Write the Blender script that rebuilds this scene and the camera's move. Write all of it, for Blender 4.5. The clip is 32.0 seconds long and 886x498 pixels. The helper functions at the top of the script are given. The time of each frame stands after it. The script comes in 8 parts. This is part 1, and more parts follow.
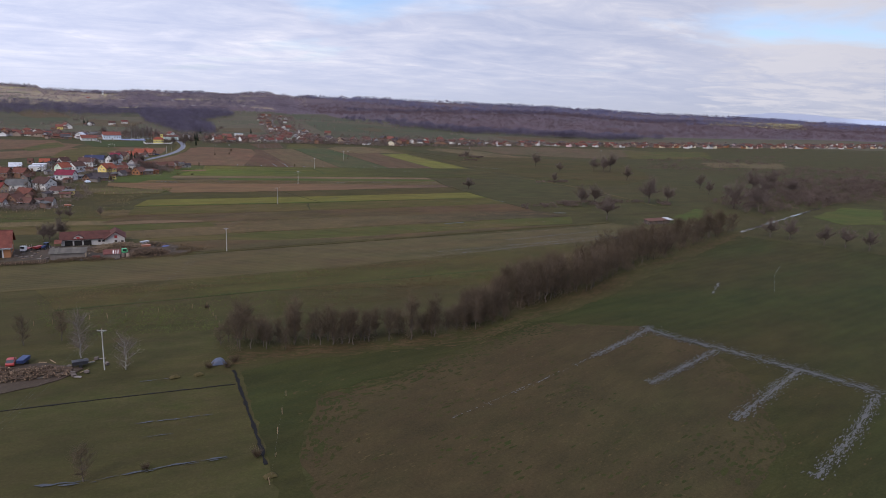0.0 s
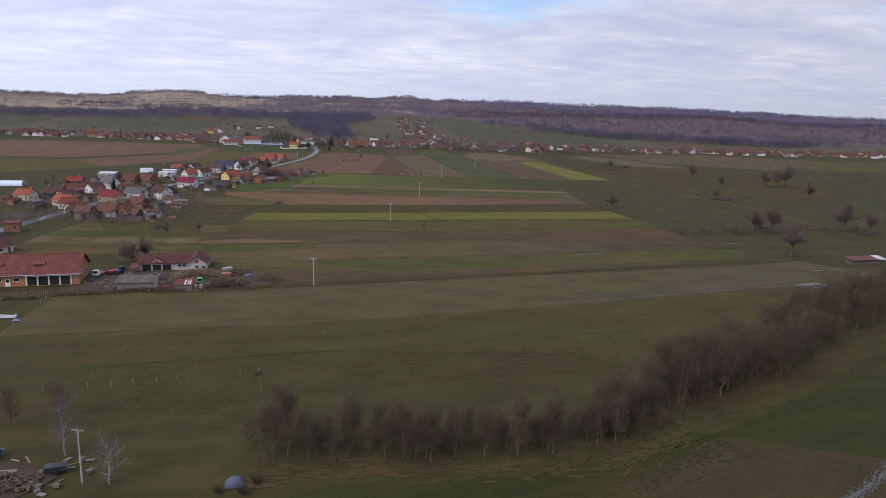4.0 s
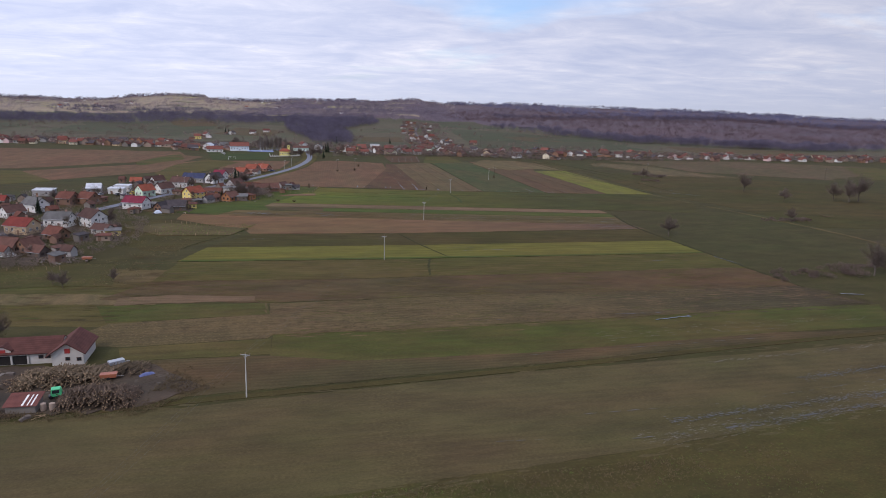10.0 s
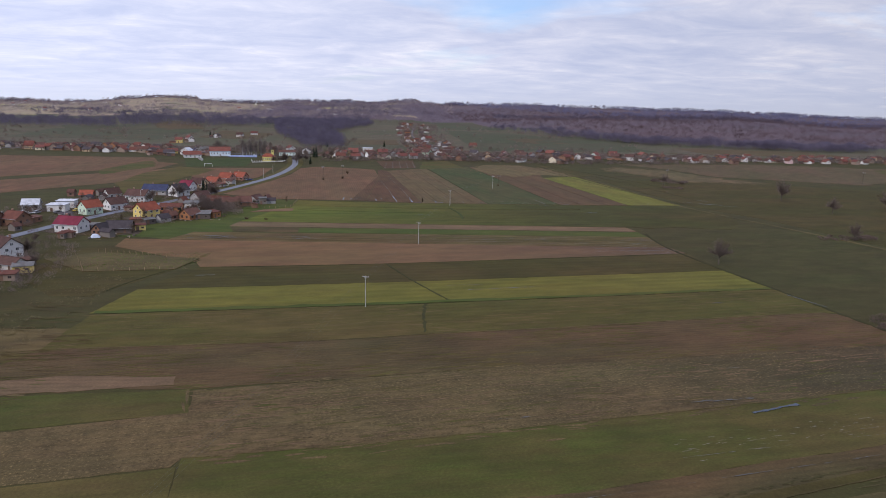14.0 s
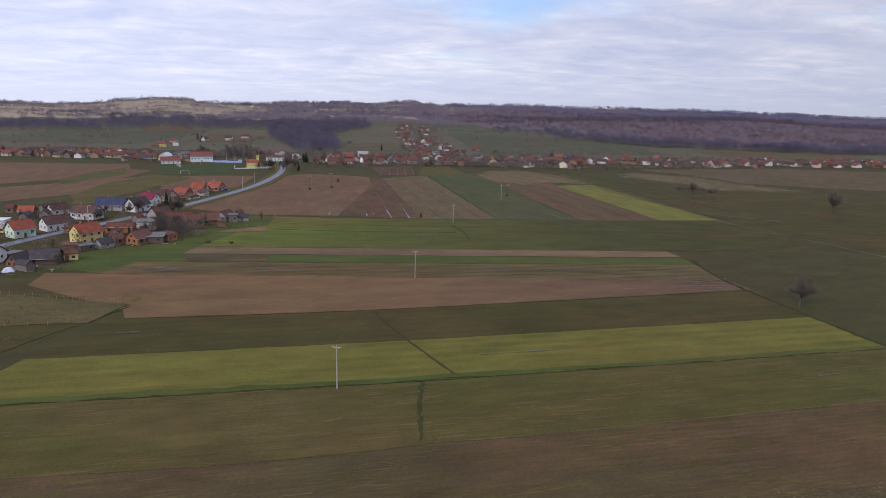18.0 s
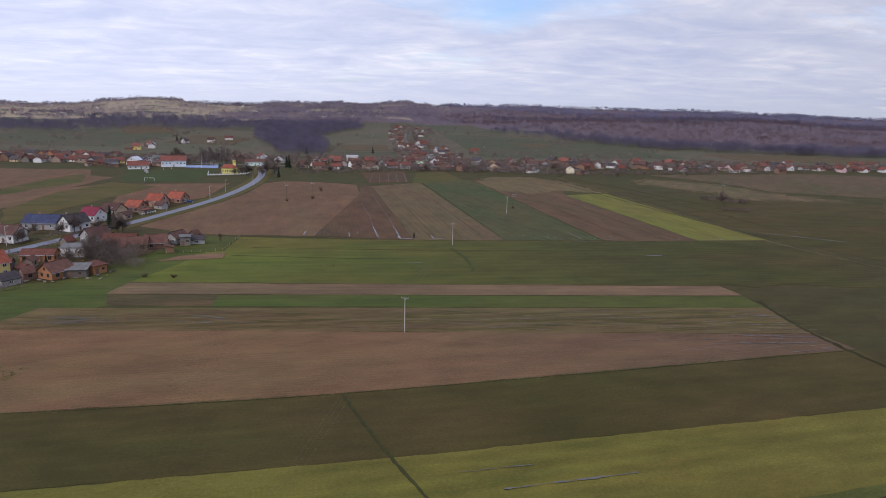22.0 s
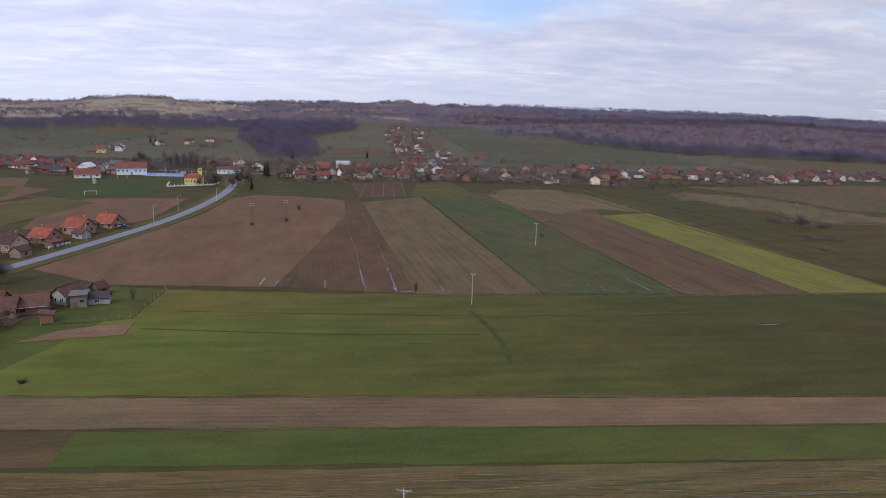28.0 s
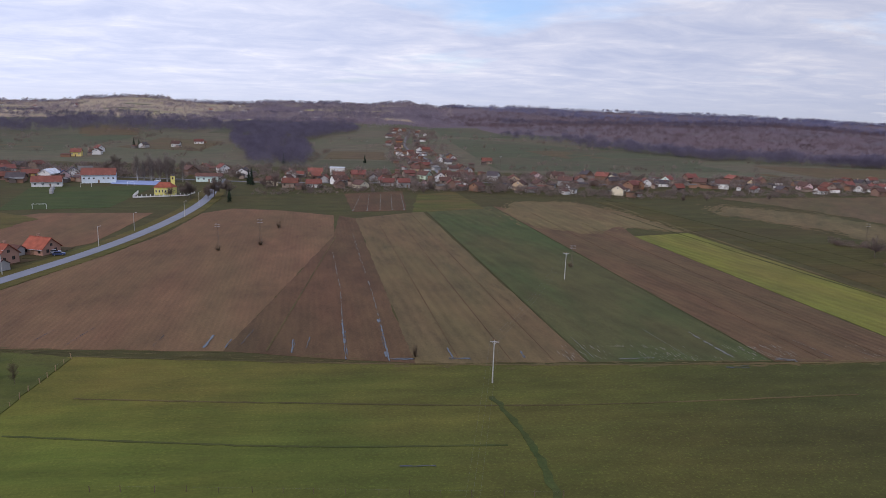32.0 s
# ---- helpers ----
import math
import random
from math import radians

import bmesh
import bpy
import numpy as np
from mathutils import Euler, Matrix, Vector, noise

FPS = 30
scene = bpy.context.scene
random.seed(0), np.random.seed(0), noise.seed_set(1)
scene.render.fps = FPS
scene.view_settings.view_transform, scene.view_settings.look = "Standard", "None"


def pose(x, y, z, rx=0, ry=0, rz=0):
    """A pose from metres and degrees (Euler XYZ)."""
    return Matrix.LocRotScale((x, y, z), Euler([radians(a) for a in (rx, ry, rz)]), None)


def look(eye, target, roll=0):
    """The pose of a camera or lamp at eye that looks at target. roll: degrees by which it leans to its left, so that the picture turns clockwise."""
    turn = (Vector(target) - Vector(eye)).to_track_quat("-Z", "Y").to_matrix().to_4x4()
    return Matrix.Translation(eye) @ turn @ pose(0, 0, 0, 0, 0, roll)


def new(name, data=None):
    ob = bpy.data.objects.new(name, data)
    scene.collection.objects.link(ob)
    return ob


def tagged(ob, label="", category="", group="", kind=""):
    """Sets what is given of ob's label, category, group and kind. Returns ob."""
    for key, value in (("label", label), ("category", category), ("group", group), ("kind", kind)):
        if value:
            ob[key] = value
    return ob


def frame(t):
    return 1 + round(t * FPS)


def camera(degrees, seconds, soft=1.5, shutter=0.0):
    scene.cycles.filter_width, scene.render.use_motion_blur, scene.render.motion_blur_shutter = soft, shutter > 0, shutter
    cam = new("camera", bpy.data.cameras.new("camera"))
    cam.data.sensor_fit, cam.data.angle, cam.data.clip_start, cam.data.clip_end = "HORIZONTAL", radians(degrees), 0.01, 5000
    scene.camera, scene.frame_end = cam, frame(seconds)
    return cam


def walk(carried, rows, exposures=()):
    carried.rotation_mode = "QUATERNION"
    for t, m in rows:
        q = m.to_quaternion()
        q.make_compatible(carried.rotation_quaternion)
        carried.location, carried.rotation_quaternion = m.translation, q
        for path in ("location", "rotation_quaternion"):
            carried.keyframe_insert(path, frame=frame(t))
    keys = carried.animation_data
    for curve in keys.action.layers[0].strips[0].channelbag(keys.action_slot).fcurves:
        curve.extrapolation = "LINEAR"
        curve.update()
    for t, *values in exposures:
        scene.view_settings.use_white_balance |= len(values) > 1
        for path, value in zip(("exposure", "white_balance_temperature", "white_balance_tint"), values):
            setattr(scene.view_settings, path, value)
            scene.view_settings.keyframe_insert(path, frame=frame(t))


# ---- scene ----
cam = camera(67.6, 32.0, 0.9)
PATH = [
    (0, (-16.432, -296.717, 61.718), (-15.871, -294.845, 61.289), 2.3),
    (0.5, (-13.201, -290.482, 61.781), (-12.728, -288.587, 61.35), 2.2),
    (1, (-10.278, -283.273, 61.67), (-9.87, -281.364, 61.237), 2.2),
    (1.5, (-7.923, -276.147, 61.521), (-7.601, -274.221, 61.087), 2.1),
    (2, (-5.433, -268.932, 61.688), (-5.197, -266.995, 61.251), 2.1),
    (2.5, (-3.473, -261.829, 61.837), (-3.286, -259.886, 61.401), 2.1),
    (3, (-1.829, -254.73, 62.087), (-1.661, -252.785, 61.65), 2.1),
    (3.5, (-0.361, -248.413, 62.506), (-0.203, -246.467, 62.07), 2.0),
    (5.5, (3.293, -221.04, 62.562), (3.443, -219.093, 62.129), 2.1),
    (6, (3.33, -213.355, 62.37), (3.485, -211.408, 61.937), 2.1),
    (7, (4.84, -198.762, 61.97), (4.987, -196.814, 61.538), 1.9),
    (8, (5.522, -183.694, 61.484), (5.655, -181.745, 61.054), 1.8),
    (9, (4.57, -167.25, 61.154), (4.708, -165.301, 60.725), 1.9),
    (10, (5.427, -151.507, 60.355), (5.562, -149.557, 59.929), 1.8),
    (11, (6.396, -136.462, 60.218), (6.532, -134.513, 59.793), 1.7),
    (12, (7.549, -120.72, 60.054), (7.683, -118.77, 59.629), 1.6),
    (13, (7.643, -104.197, 59.796), (7.784, -102.247, 59.371), 1.7),
    (14, (9.13, -89.173, 59.789), (9.27, -87.223, 59.365), 1.5),
    (14.5, (9.263, -81.226, 59.43), (9.405, -79.276, 59.008), 1.5),
    (16.5, (10.935, -49.845, 59.0), (11.067, -47.894, 58.579), 1.6),
    (17, (11.682, -43.556, 59.133), (11.808, -41.604, 58.715), 1.37),
    (18, (12.518, -29.19, 58.882), (12.655, -27.239, 58.462), 1.31),
    (19, (12.834, -15.518, 58.94), (12.973, -13.567, 58.521), 1.33),
    (20, (13.878, -0.44, 58.364), (14.019, 1.511, 57.948), 1.24),
    (21, (14.648, 15.002, 58.339), (14.795, 16.952, 57.922), 1.32),
    (22, (15.387, 29.93, 58.101), (15.539, 31.88, 57.683), 1.36),
    (23, (16.161, 45.544, 57.675), (16.317, 47.494, 57.258), 1.29),
    (24, (16.449, 60.818, 57.405), (16.604, 62.768, 56.988), 1.32),
    (25, (16.412, 75.404, 57.575), (16.57, 77.353, 57.157), 1.44),
    (25.5, (16.524, 82.811, 57.33), (16.682, 84.761, 56.912), 1.44),
    (27.5, (16.392, 112.505, 56.849), (16.55, 114.455, 56.437), 1.89),
    (28, (16.517, 119.568, 57.427), (16.677, 121.517, 57.01), 1.67),
    (29, (17.086, 134.481, 57.057), (17.247, 136.431, 56.641), 1.76),
    (30, (17.781, 148.803, 57.014), (17.944, 150.752, 56.597), 1.87),
    (31, (18.385, 163.005, 57.128), (18.546, 164.955, 56.714), 1.83),
    (32, (19.134, 176.661, 57.426), (19.288, 178.611, 57.012), 1.9),
]
walk(cam, [(t, look(eye, target, roll)) for t, eye, target, roll in PATH], [(0.0, 0.0, 6680, 20), (32.0, 0.0, 6680, 20)])

# ---- world, sun ----
SUN_DIR = Vector((-0.55, -0.55, 0.62)).normalized()
world = bpy.data.worlds.new("world")
scene.world = world
world.use_nodes = True
wn, wl = world.node_tree.nodes, world.node_tree.links
wn.clear()


def wnode(kind, **kw):
    n = wn.new(kind)
    for k, v in kw.items():
        n.inputs[k].default_value = v
    return n


def wmath(op, a, b):
    n = wn.new("ShaderNodeMath")
    n.operation = op
    for i, v in enumerate((a, b)):
        if isinstance(v, (int, float)):
            n.inputs[i].default_value = v
        else:
            wl.new(v, n.inputs[i])
    return n.outputs[0]


def wramp(fac, stops):
    n = wn.new("ShaderNodeValToRGB")
    while len(n.color_ramp.elements) < len(stops):
        n.color_ramp.elements.new(0.5)
    for e, (p, c) in zip(n.color_ramp.elements, stops):
        e.position, e.color = p, (*c, 1)
    wl.new(fac, n.inputs[0])
    return n.outputs[0]


def wmix(fac, a, b):
    n = wn.new("ShaderNodeMix")
    n.data_type = "RGBA"
    wl.new(fac, n.inputs[0])
    for s, v in ((n.inputs[6], a), (n.inputs[7], b)):
        if isinstance(v, tuple):
            s.default_value = (*v, 1)
        else:
            wl.new(v, s)
    return n.outputs[2]


sky = wn.new("ShaderNodeTexSky")
sky.sky_type = "NISHITA"
sky.sun_disc = False
sky.sun_elevation = math.asin(SUN_DIR.z)
sky.sun_rotation = math.atan2(SUN_DIR.x, SUN_DIR.y)
coord = wn.new("ShaderNodeTexCoord")
sep = wn.new("ShaderNodeSeparateXYZ")
wl.new(coord.outputs["Generated"], sep.inputs[0])
up = wmath("MAXIMUM", sep.outputs[2], 0.0)
depth = wmath("ADD", up, 0.11)
comb = wn.new("ShaderNodeCombineXYZ")
wl.new(wmath("DIVIDE", sep.outputs[0], depth), comb.inputs[0])
wl.new(wmath("DIVIDE", sep.outputs[1], depth), comb.inputs[1])


def clouds(scale, loc, detail, rough, stretch=1.0):
    mp = wn.new("ShaderNodeMapping")
    mp.inputs["Location"].default_value = loc
    mp.inputs["Scale"].default_value = (scale * stretch, scale, 1)
    mp.inputs["Rotation"].default_value = (0, 0, radians(-8))
    wl.new(comb.outputs[0], mp.inputs[0])
    n = wnode("ShaderNodeTexNoise", Scale=1.0, Detail=detail, Roughness=rough, Distortion=0.4)
    wl.new(mp.outputs[0], n.inputs["Vector"])
    return n.outputs["Fac"]


big = clouds(0.42, (3.1, 1.7, 0), 5, 0.55)
fine = clouds(2.5, (7.4, 2.2, 0), 7, 0.62, 0.8)
rows_ = clouds(1.1, (1.3, 5.2, 0), 4, 0.5, 0.28)
tex = wmath("ADD", wmath("ADD", wmath("MULTIPLY", big, 0.30), wmath("MULTIPLY", fine, 0.46)), wmath("MULTIPLY", rows_, 0.24))
cloud_col = wramp(tex, [(0.375, (5.2, 6.25, 8.35)), (0.455, (5.95, 6.95, 8.8)), (0.525, (6.8, 7.7, 9.3)), (0.62, (8.6, 9.3, 10.2))])
haze = wramp(up, [(0.0, (6.0, 6.9, 8.3)), (0.05, (5.5, 6.6, 8.5))])
low = wramp(up, [(0.0, (0.85, 0.85, 0.85)), (0.02, (0.55, 0.55, 0.55)), (0.07, (0.0, 0.0, 0.0))])
cloud_col = wmix(low, cloud_col, haze)
# a bright cumulus bank low in the north-east
bank = wn.new("ShaderNodeVectorMath")
bank.operation = "DISTANCE"
wl.new(coord.outputs["Generated"], bank.inputs[0])
bank.inputs[1].default_value = (math.sin(radians(45)) * 0.99, math.cos(radians(45)) * 0.99, 0.105)
billow = wmath("ADD", bank.outputs["Value"], wmath("MULTIPLY", wmath("SUBTRACT", fine, 0.5), 0.5))
cloud_col = wmix(wramp(billow, [(0.05, (0.85, 0.85, 0.85)), (0.15, (0, 0, 0))]), cloud_col, (8.6, 9.2, 9.9))
lift = wn.new("ShaderNodeVectorMath")
lift.operation = "SCALE"
wl.new(cloud_col, lift.inputs[0])
wl.new(wmath("ADD", wmath("SUBTRACT", 1.0, wmath("MULTIPLY", sep.outputs[0], 0.33)), wmath("MULTIPLY", wmath("MAXIMUM", wmath("SUBTRACT", up, 0.16), 0.0), 1.1)), lift.inputs["Scale"])
cloud_col = lift.outputs[0]
gap = wramp(wmath("ADD", big, wmath("MULTIPLY", wmath("MINIMUM", up, 0.17), 1.5)), [(0.69, (0, 0, 0)), (0.84, (0.75, 0.75, 0.75))])
sky_boost = wn.new("ShaderNodeVectorMath")
sky_boost.operation = "MULTIPLY"
sky_boost.inputs[1].default_value = (0.95, 1.25, 1.6)
wl.new(sky.outputs[0], sky_boost.inputs[0])
bg = wnode("ShaderNodeBackground", Strength=0.1)
wl.new(wmix(gap, cloud_col, sky_boost.outputs[0]), bg.inputs[0])
wout = wn.new("ShaderNodeOutputWorld")
wl.new(bg.outputs[0], wout.inputs[0])

sun = new("sun", bpy.data.lights.new("sun", "SUN"))
sun.data.energy, sun.data.angle, sun.data.color = 1.4, radians(14), (1.0, 0.95, 0.87)
sun.matrix_world = look(SUN_DIR * 500, (0, 0, 0))
scene.view_settings.exposure = 0.0


# ---- materials ----
def material(name):
    m = bpy.data.materials.new(name)
    m.use_nodes = True
    return m, m.node_tree.nodes, m.node_tree.links, m.node_tree.nodes["Principled BSDF"]


def tint(c, f):
    return tuple(min(1, v * f) for v in c)


def surface(name, col, rough=0.8, vary=0.25, scale=0.6, grain=6.0, metal=0.0, bump=0.3, spread=0.12, bump_dist=0.05):
    """Plain weathered surface: two scales of variation, fine relief, and a shift from object to object."""
    m, n, l, p = material(name)
    tc = n.new("ShaderNodeTexCoord")
    a, b = n.new("ShaderNodeTexNoise"), n.new("ShaderNodeTexNoise")
    a.inputs["Scale"].default_value, a.inputs["Detail"].default_value = scale, 4
    b.inputs["Scale"].default_value, b.inputs["Detail"].default_value = grain, 3
    l.new(tc.outputs["Object"], a.inputs[0]), l.new(tc.outputs["Object"], b.inputs[0])
    info = n.new("ShaderNodeObjectInfo")
    add = n.new("ShaderNodeMath")
    add.operation = "MULTIPLY_ADD"
    l.new(b.outputs[0], add.inputs[0])
    add.inputs[1].default_value = 0.5
    l.new(a.outputs[0], add.inputs[2])
    ramp = n.new("ShaderNodeValToRGB")
    ramp.color_ramp.elements[0].position, ramp.color_ramp.elements[1].position = 0.45, 1.0
    ramp.color_ramp.elements[0].color = (*tint(col, 1 - vary), 1)
    ramp.color_ramp.elements[1].color = (*tint(col, 1 + vary), 1)
    l.new(add.outputs[0], ramp.inputs[0])
    hsv = n.new("ShaderNodeHueSaturation")
    val = n.new("ShaderNodeMapRange")
    val.inputs["To Min"].default_value, val.inputs["To Max"].default_value = 1 - spread, 1 + spread
    l.new(info.outputs["Random"], val.inputs[0])
    l.new(val.outputs[0], hsv.inputs["Value"])
    l.new(ramp.outputs[0], hsv.inputs["Color"])
    l.new(hsv.outputs[0], p.inputs["Base Color"])
    bm = n.new("ShaderNodeBump")
    bm.inputs["Strength"].default_value, bm.inputs["Distance"].default_value = bump, bump_dist
    l.new(b.outputs[0], bm.inputs["Height"])
    l.new(bm.outputs[0], p.inputs["Normal"])
    p.inputs["Roughness"].default_value, p.inputs["Metallic"].default_value = rough, metal
    p.inputs["Specular IOR Level"].default_value = 0.2 if rough > 0.6 else 0.5
    return m


def roofing(name, col, course=0.35):
    """Tiled roof: courses down the slope, weathered patches."""
    m = surface(name, col, 0.9, 0.3, 0.5, 9.0, spread=0.18)
    n, l = m.node_tree.nodes, m.node_tree.links
    p = n["Principled BSDF"]
    tc = n.new("ShaderNodeTexCoord")
    w = n.new("ShaderNodeTexWave")
    w.bands_direction = "Z"
    w.inputs["Scale"].default_value = 0.314 / course * 1.0
    w.inputs["Distortion"].default_value = 0.6
    l.new(tc.outputs["Object"], w.inputs[0])
    b = n.new("ShaderNodeBump")
    b.inputs["Strength"].default_value, b.inputs["Distance"].default_value = 0.7, 0.06
    l.new(w.outputs["Fac"], b.inputs["Height"])
    l.new(p.inputs["Normal"].links[0].from_socket, b.inputs["Normal"])
    l.new(b.outputs[0], p.inputs["Normal"])
    return m


def soil(name, cols, angle=9.0, row=0.0, depth=0.35, patch=0.5, streak=0.12, big=0.02, rough=0.95, wet=0.0, gain=0.75, dim_side=None, grit=0.3):
    """Field surface: three colours mixed by streaks along the rows, patches and grain; optional furrows of the given
    spacing; optional dimming towards +x painted into the colour.
    """
    m, n, l, p = material(name)
    tc = n.new("ShaderNodeTexCoord")
    rot = n.new("ShaderNodeMapping")
    rot.inputs["Rotation"].default_value = (0, 0, radians(-angle))
    l.new(tc.outputs["Object"], rot.inputs[0])

    def noise_at(scale, detail, stretch=1.0, rough_=0.6):
        mp = n.new("ShaderNodeMapping")
        mp.inputs["Scale"].default_value = (scale * stretch, scale, scale)
        l.new(rot.outputs[0], mp.inputs[0])
        t = n.new("ShaderNodeTexNoise")
        t.inputs["Scale"].default_value, t.inputs["Detail"].default_value, t.inputs["Roughness"].default_value = 1.0, detail, rough_
        l.new(mp.outputs[0], t.inputs[0])
        return t.outputs[0]

    def ramp(fac, lo, hi, c0, c1):
        r = n.new("ShaderNodeValToRGB")
        r.color_ramp.elements[0].position, r.color_ramp.elements[1].position = lo, hi
        r.color_ramp.elements[0].color, r.color_ramp.elements[1].color = (*c0, 1), (*c1, 1)
        l.new(fac, r.inputs[0])
        return r.outputs[0]

    def mix(fac, a, b, kind="MIX"):
        x = n.new("ShaderNodeMix")
        x.data_type, x.blend_type = "RGBA", kind
        for s, v in ((x.inputs[0], fac), (x.inputs[6], a), (x.inputs[7], b)):
            if isinstance(v, float):
                s.default_value = v
            else:
                l.new(v, s)
        return x.outputs[2]

    cols = [(c[0] * gain * 0.90, c[1] * gain * 0.85, c[2] * gain * 0.74) for c in cols]
    streaks = noise_at(0.35, 6, min(1.0, streak * 1.8), 0.72)
    grain = noise_at(1.9, 5, 0.9, 0.75)
    large = noise_at(big, 5, 0.5)
    base = ramp(streaks, 0.34, 0.66, cols[0], cols[1])
    mask = ramp(large, 0.5 - 0.1 * patch, 0.52 + 0.14 * patch, (0, 0, 0), (1, 1, 1))
    third = n.new("ShaderNodeRGB")
    third.outputs[0].default_value = (*cols[2], 1)
    base = mix(mask, base, third.outputs[0])
    # Weaker light towards +x, painted as a fall to a darker colour.
    if dim_side:
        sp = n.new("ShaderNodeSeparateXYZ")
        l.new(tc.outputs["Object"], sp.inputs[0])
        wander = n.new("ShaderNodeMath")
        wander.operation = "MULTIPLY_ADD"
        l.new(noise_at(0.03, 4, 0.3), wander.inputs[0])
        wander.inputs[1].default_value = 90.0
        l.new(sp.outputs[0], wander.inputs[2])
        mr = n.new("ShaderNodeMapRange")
        mr.inputs["From Min"].default_value, mr.inputs["From Max"].default_value = dim_side[0] + 45, dim_side[1] + 45
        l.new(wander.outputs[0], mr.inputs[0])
        # damp holds only the dimmed colour; no moisture is meant.
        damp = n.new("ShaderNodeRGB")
        damp.outputs[0].default_value = (*(v * gain * 0.88 for v in dim_side[2]), 1)
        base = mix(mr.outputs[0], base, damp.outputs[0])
    shade = ramp(grain, 0.3, 0.72, (0.64, 0.64, 0.64), (1.32, 1.32, 1.32))
    base = mix(0.55, base, shade, "MULTIPLY")
    if grit:
        bits = noise_at(1.9, 3, 0.85, 0.7)
        base = mix(ramp(bits, 0.56, 0.68, (0, 0, 0), (grit,) * 3), base, ramp(large, 0.3, 0.7, tint(cols[1], 1.5), tint(cols[0], 1.9)))
        base = mix(ramp(bits, 0.30, 0.42, (grit,) * 3, (0, 0, 0)), base, ramp(large, 0.3, 0.7, tint(cols[2], 0.5), tint(cols[1], 0.55)))
    drift = ramp(noise_at(0.028, 4, 0.3, 0.65), 0.36, 0.66, (1.10, 0.95, 0.95), (0.90, 1.07, 0.92))
    base = mix(0.55, base, drift, "MULTIPLY")
    mottle = ramp(noise_at(0.11, 5, 0.45, 0.7), 0.33, 0.7, (0.72, 0.72, 0.74), (1.28, 1.25, 1.2))
    base = mix(0.8, base, mottle, "MULTIPLY")
    height = grain
    if row:
        w = n.new("ShaderNodeTexWave")
        w.bands_direction = "Y"
        w.inputs["Scale"].default_value = 0.314 / row
        w.inputs["Distortion"].default_value, w.inputs["Detail"].default_value = 1.2, 4
        w.inputs["Detail Scale"].default_value = 1.6
        l.new(rot.outputs[0], w.inputs[0])
        worn = n.new("ShaderNodeMapRange")
        worn.inputs["From Min"].default_value, worn.inputs["From Max"].default_value = 0.38, 0.62
        worn.inputs["To Max"].default_value = depth * 0.85
        l.new(noise_at(0.045, 3, 0.35), worn.inputs[0])
        base = mix(worn.outputs[0], base, ramp(w.outputs["Fac"], 0.1, 0.9, (0.55, 0.55, 0.55), (1.25, 1.25, 1.25)), "MULTIPLY")
        hm = n.new("ShaderNodeMath")
        hm.operation = "MULTIPLY_ADD"
        l.new(w.outputs["Fac"], hm.inputs[0])
        hm.inputs[1].default_value = 0.8
        l.new(grain, hm.inputs[2])
        height = hm.outputs[0]
    l.new(base, p.inputs["Base Color"])
    bm = n.new("ShaderNodeBump")
    bm.inputs["Strength"].default_value, bm.inputs["Distance"].default_value = 0.35, 0.12
    l.new(height, bm.inputs["Height"])
    l.new(bm.outputs[0], p.inputs["Normal"])
    p.inputs["Roughness"].default_value = rough
    p.inputs["Specular IOR Level"].default_value = 0.12
    if wet:
        rr = ramp(streaks, 0.55, 0.75, (rough,) * 3, (0.25,) * 3)
        l.new(rr, p.inputs["Roughness"])
        p.inputs["Specular IOR Level"].default_value = wet
    return m


GREEN = (0.066, 0.074, 0.024)

M_meadow = soil("meadow", (GREEN, (0.098, 0.084, 0.040), (0.082, 0.072, 0.032)), 9, patch=1.2, streak=0.3, gain=0.64)
# Sun and haze on the upper hill are put into this pale colour.
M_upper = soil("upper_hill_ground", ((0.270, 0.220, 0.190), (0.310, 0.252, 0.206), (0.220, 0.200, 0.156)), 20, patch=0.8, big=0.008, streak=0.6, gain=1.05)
# Greyed base colour stands in for haze over the lower hills.
M_hill = soil("hill_ground", ((0.100, 0.094, 0.070), (0.116, 0.096, 0.078), (0.086, 0.092, 0.062)), 20, patch=0.8, big=0.008, streak=0.6, gain=0.9)
M_pasture = soil("pasture", ((0.078, 0.074, 0.024), (0.088, 0.076, 0.026), (0.102, 0.080, 0.032)), 9, row=4.0, depth=0.15, gain=0.63)
# Meadow dims towards +x: fall-off of light put into the colour.
M_lush = soil("lush_green", ((0.100, 0.132, 0.026), (0.114, 0.130, 0.028), (0.138, 0.126, 0.032)), 4, row=5.5, depth=0.2, gain=0.86, dim_side=(-75, 105, (0.060, 0.058, 0.018)))
M_deep = soil("deep_green_crop", ((0.070, 0.102, 0.026), (0.080, 0.104, 0.028), (0.094, 0.102, 0.032)), 4, row=3.5, depth=0.12)
# Darker copy of the meadow green: weaker light put into the colour.
M_lush2 = soil("dimmed_lush_green", ((0.060, 0.068, 0.021), (0.068, 0.068, 0.022), (0.078, 0.068, 0.026)), 4, row=3.5, depth=0.12)
M_greybrown = soil("wet_greenish_soil", ((0.108, 0.093, 0.047), (0.100, 0.091, 0.042), (0.116, 0.092, 0.050)), 9, row=2.4, depth=0.18)
M_rough = soil("rough_meadow", ((0.092, 0.063, 0.036), (0.078, 0.060, 0.032), (0.068, 0.060, 0.027)), 29, patch=1.6, streak=0.3, big=0.03, gain=0.70)
M_rough2 = soil("tussocky_meadow", ((.096, .082, .030), (.074, .082, .026), (.094, .072, .034)), 9, patch=0.9, streak=0.5, gain=0.70, grit=0.5)
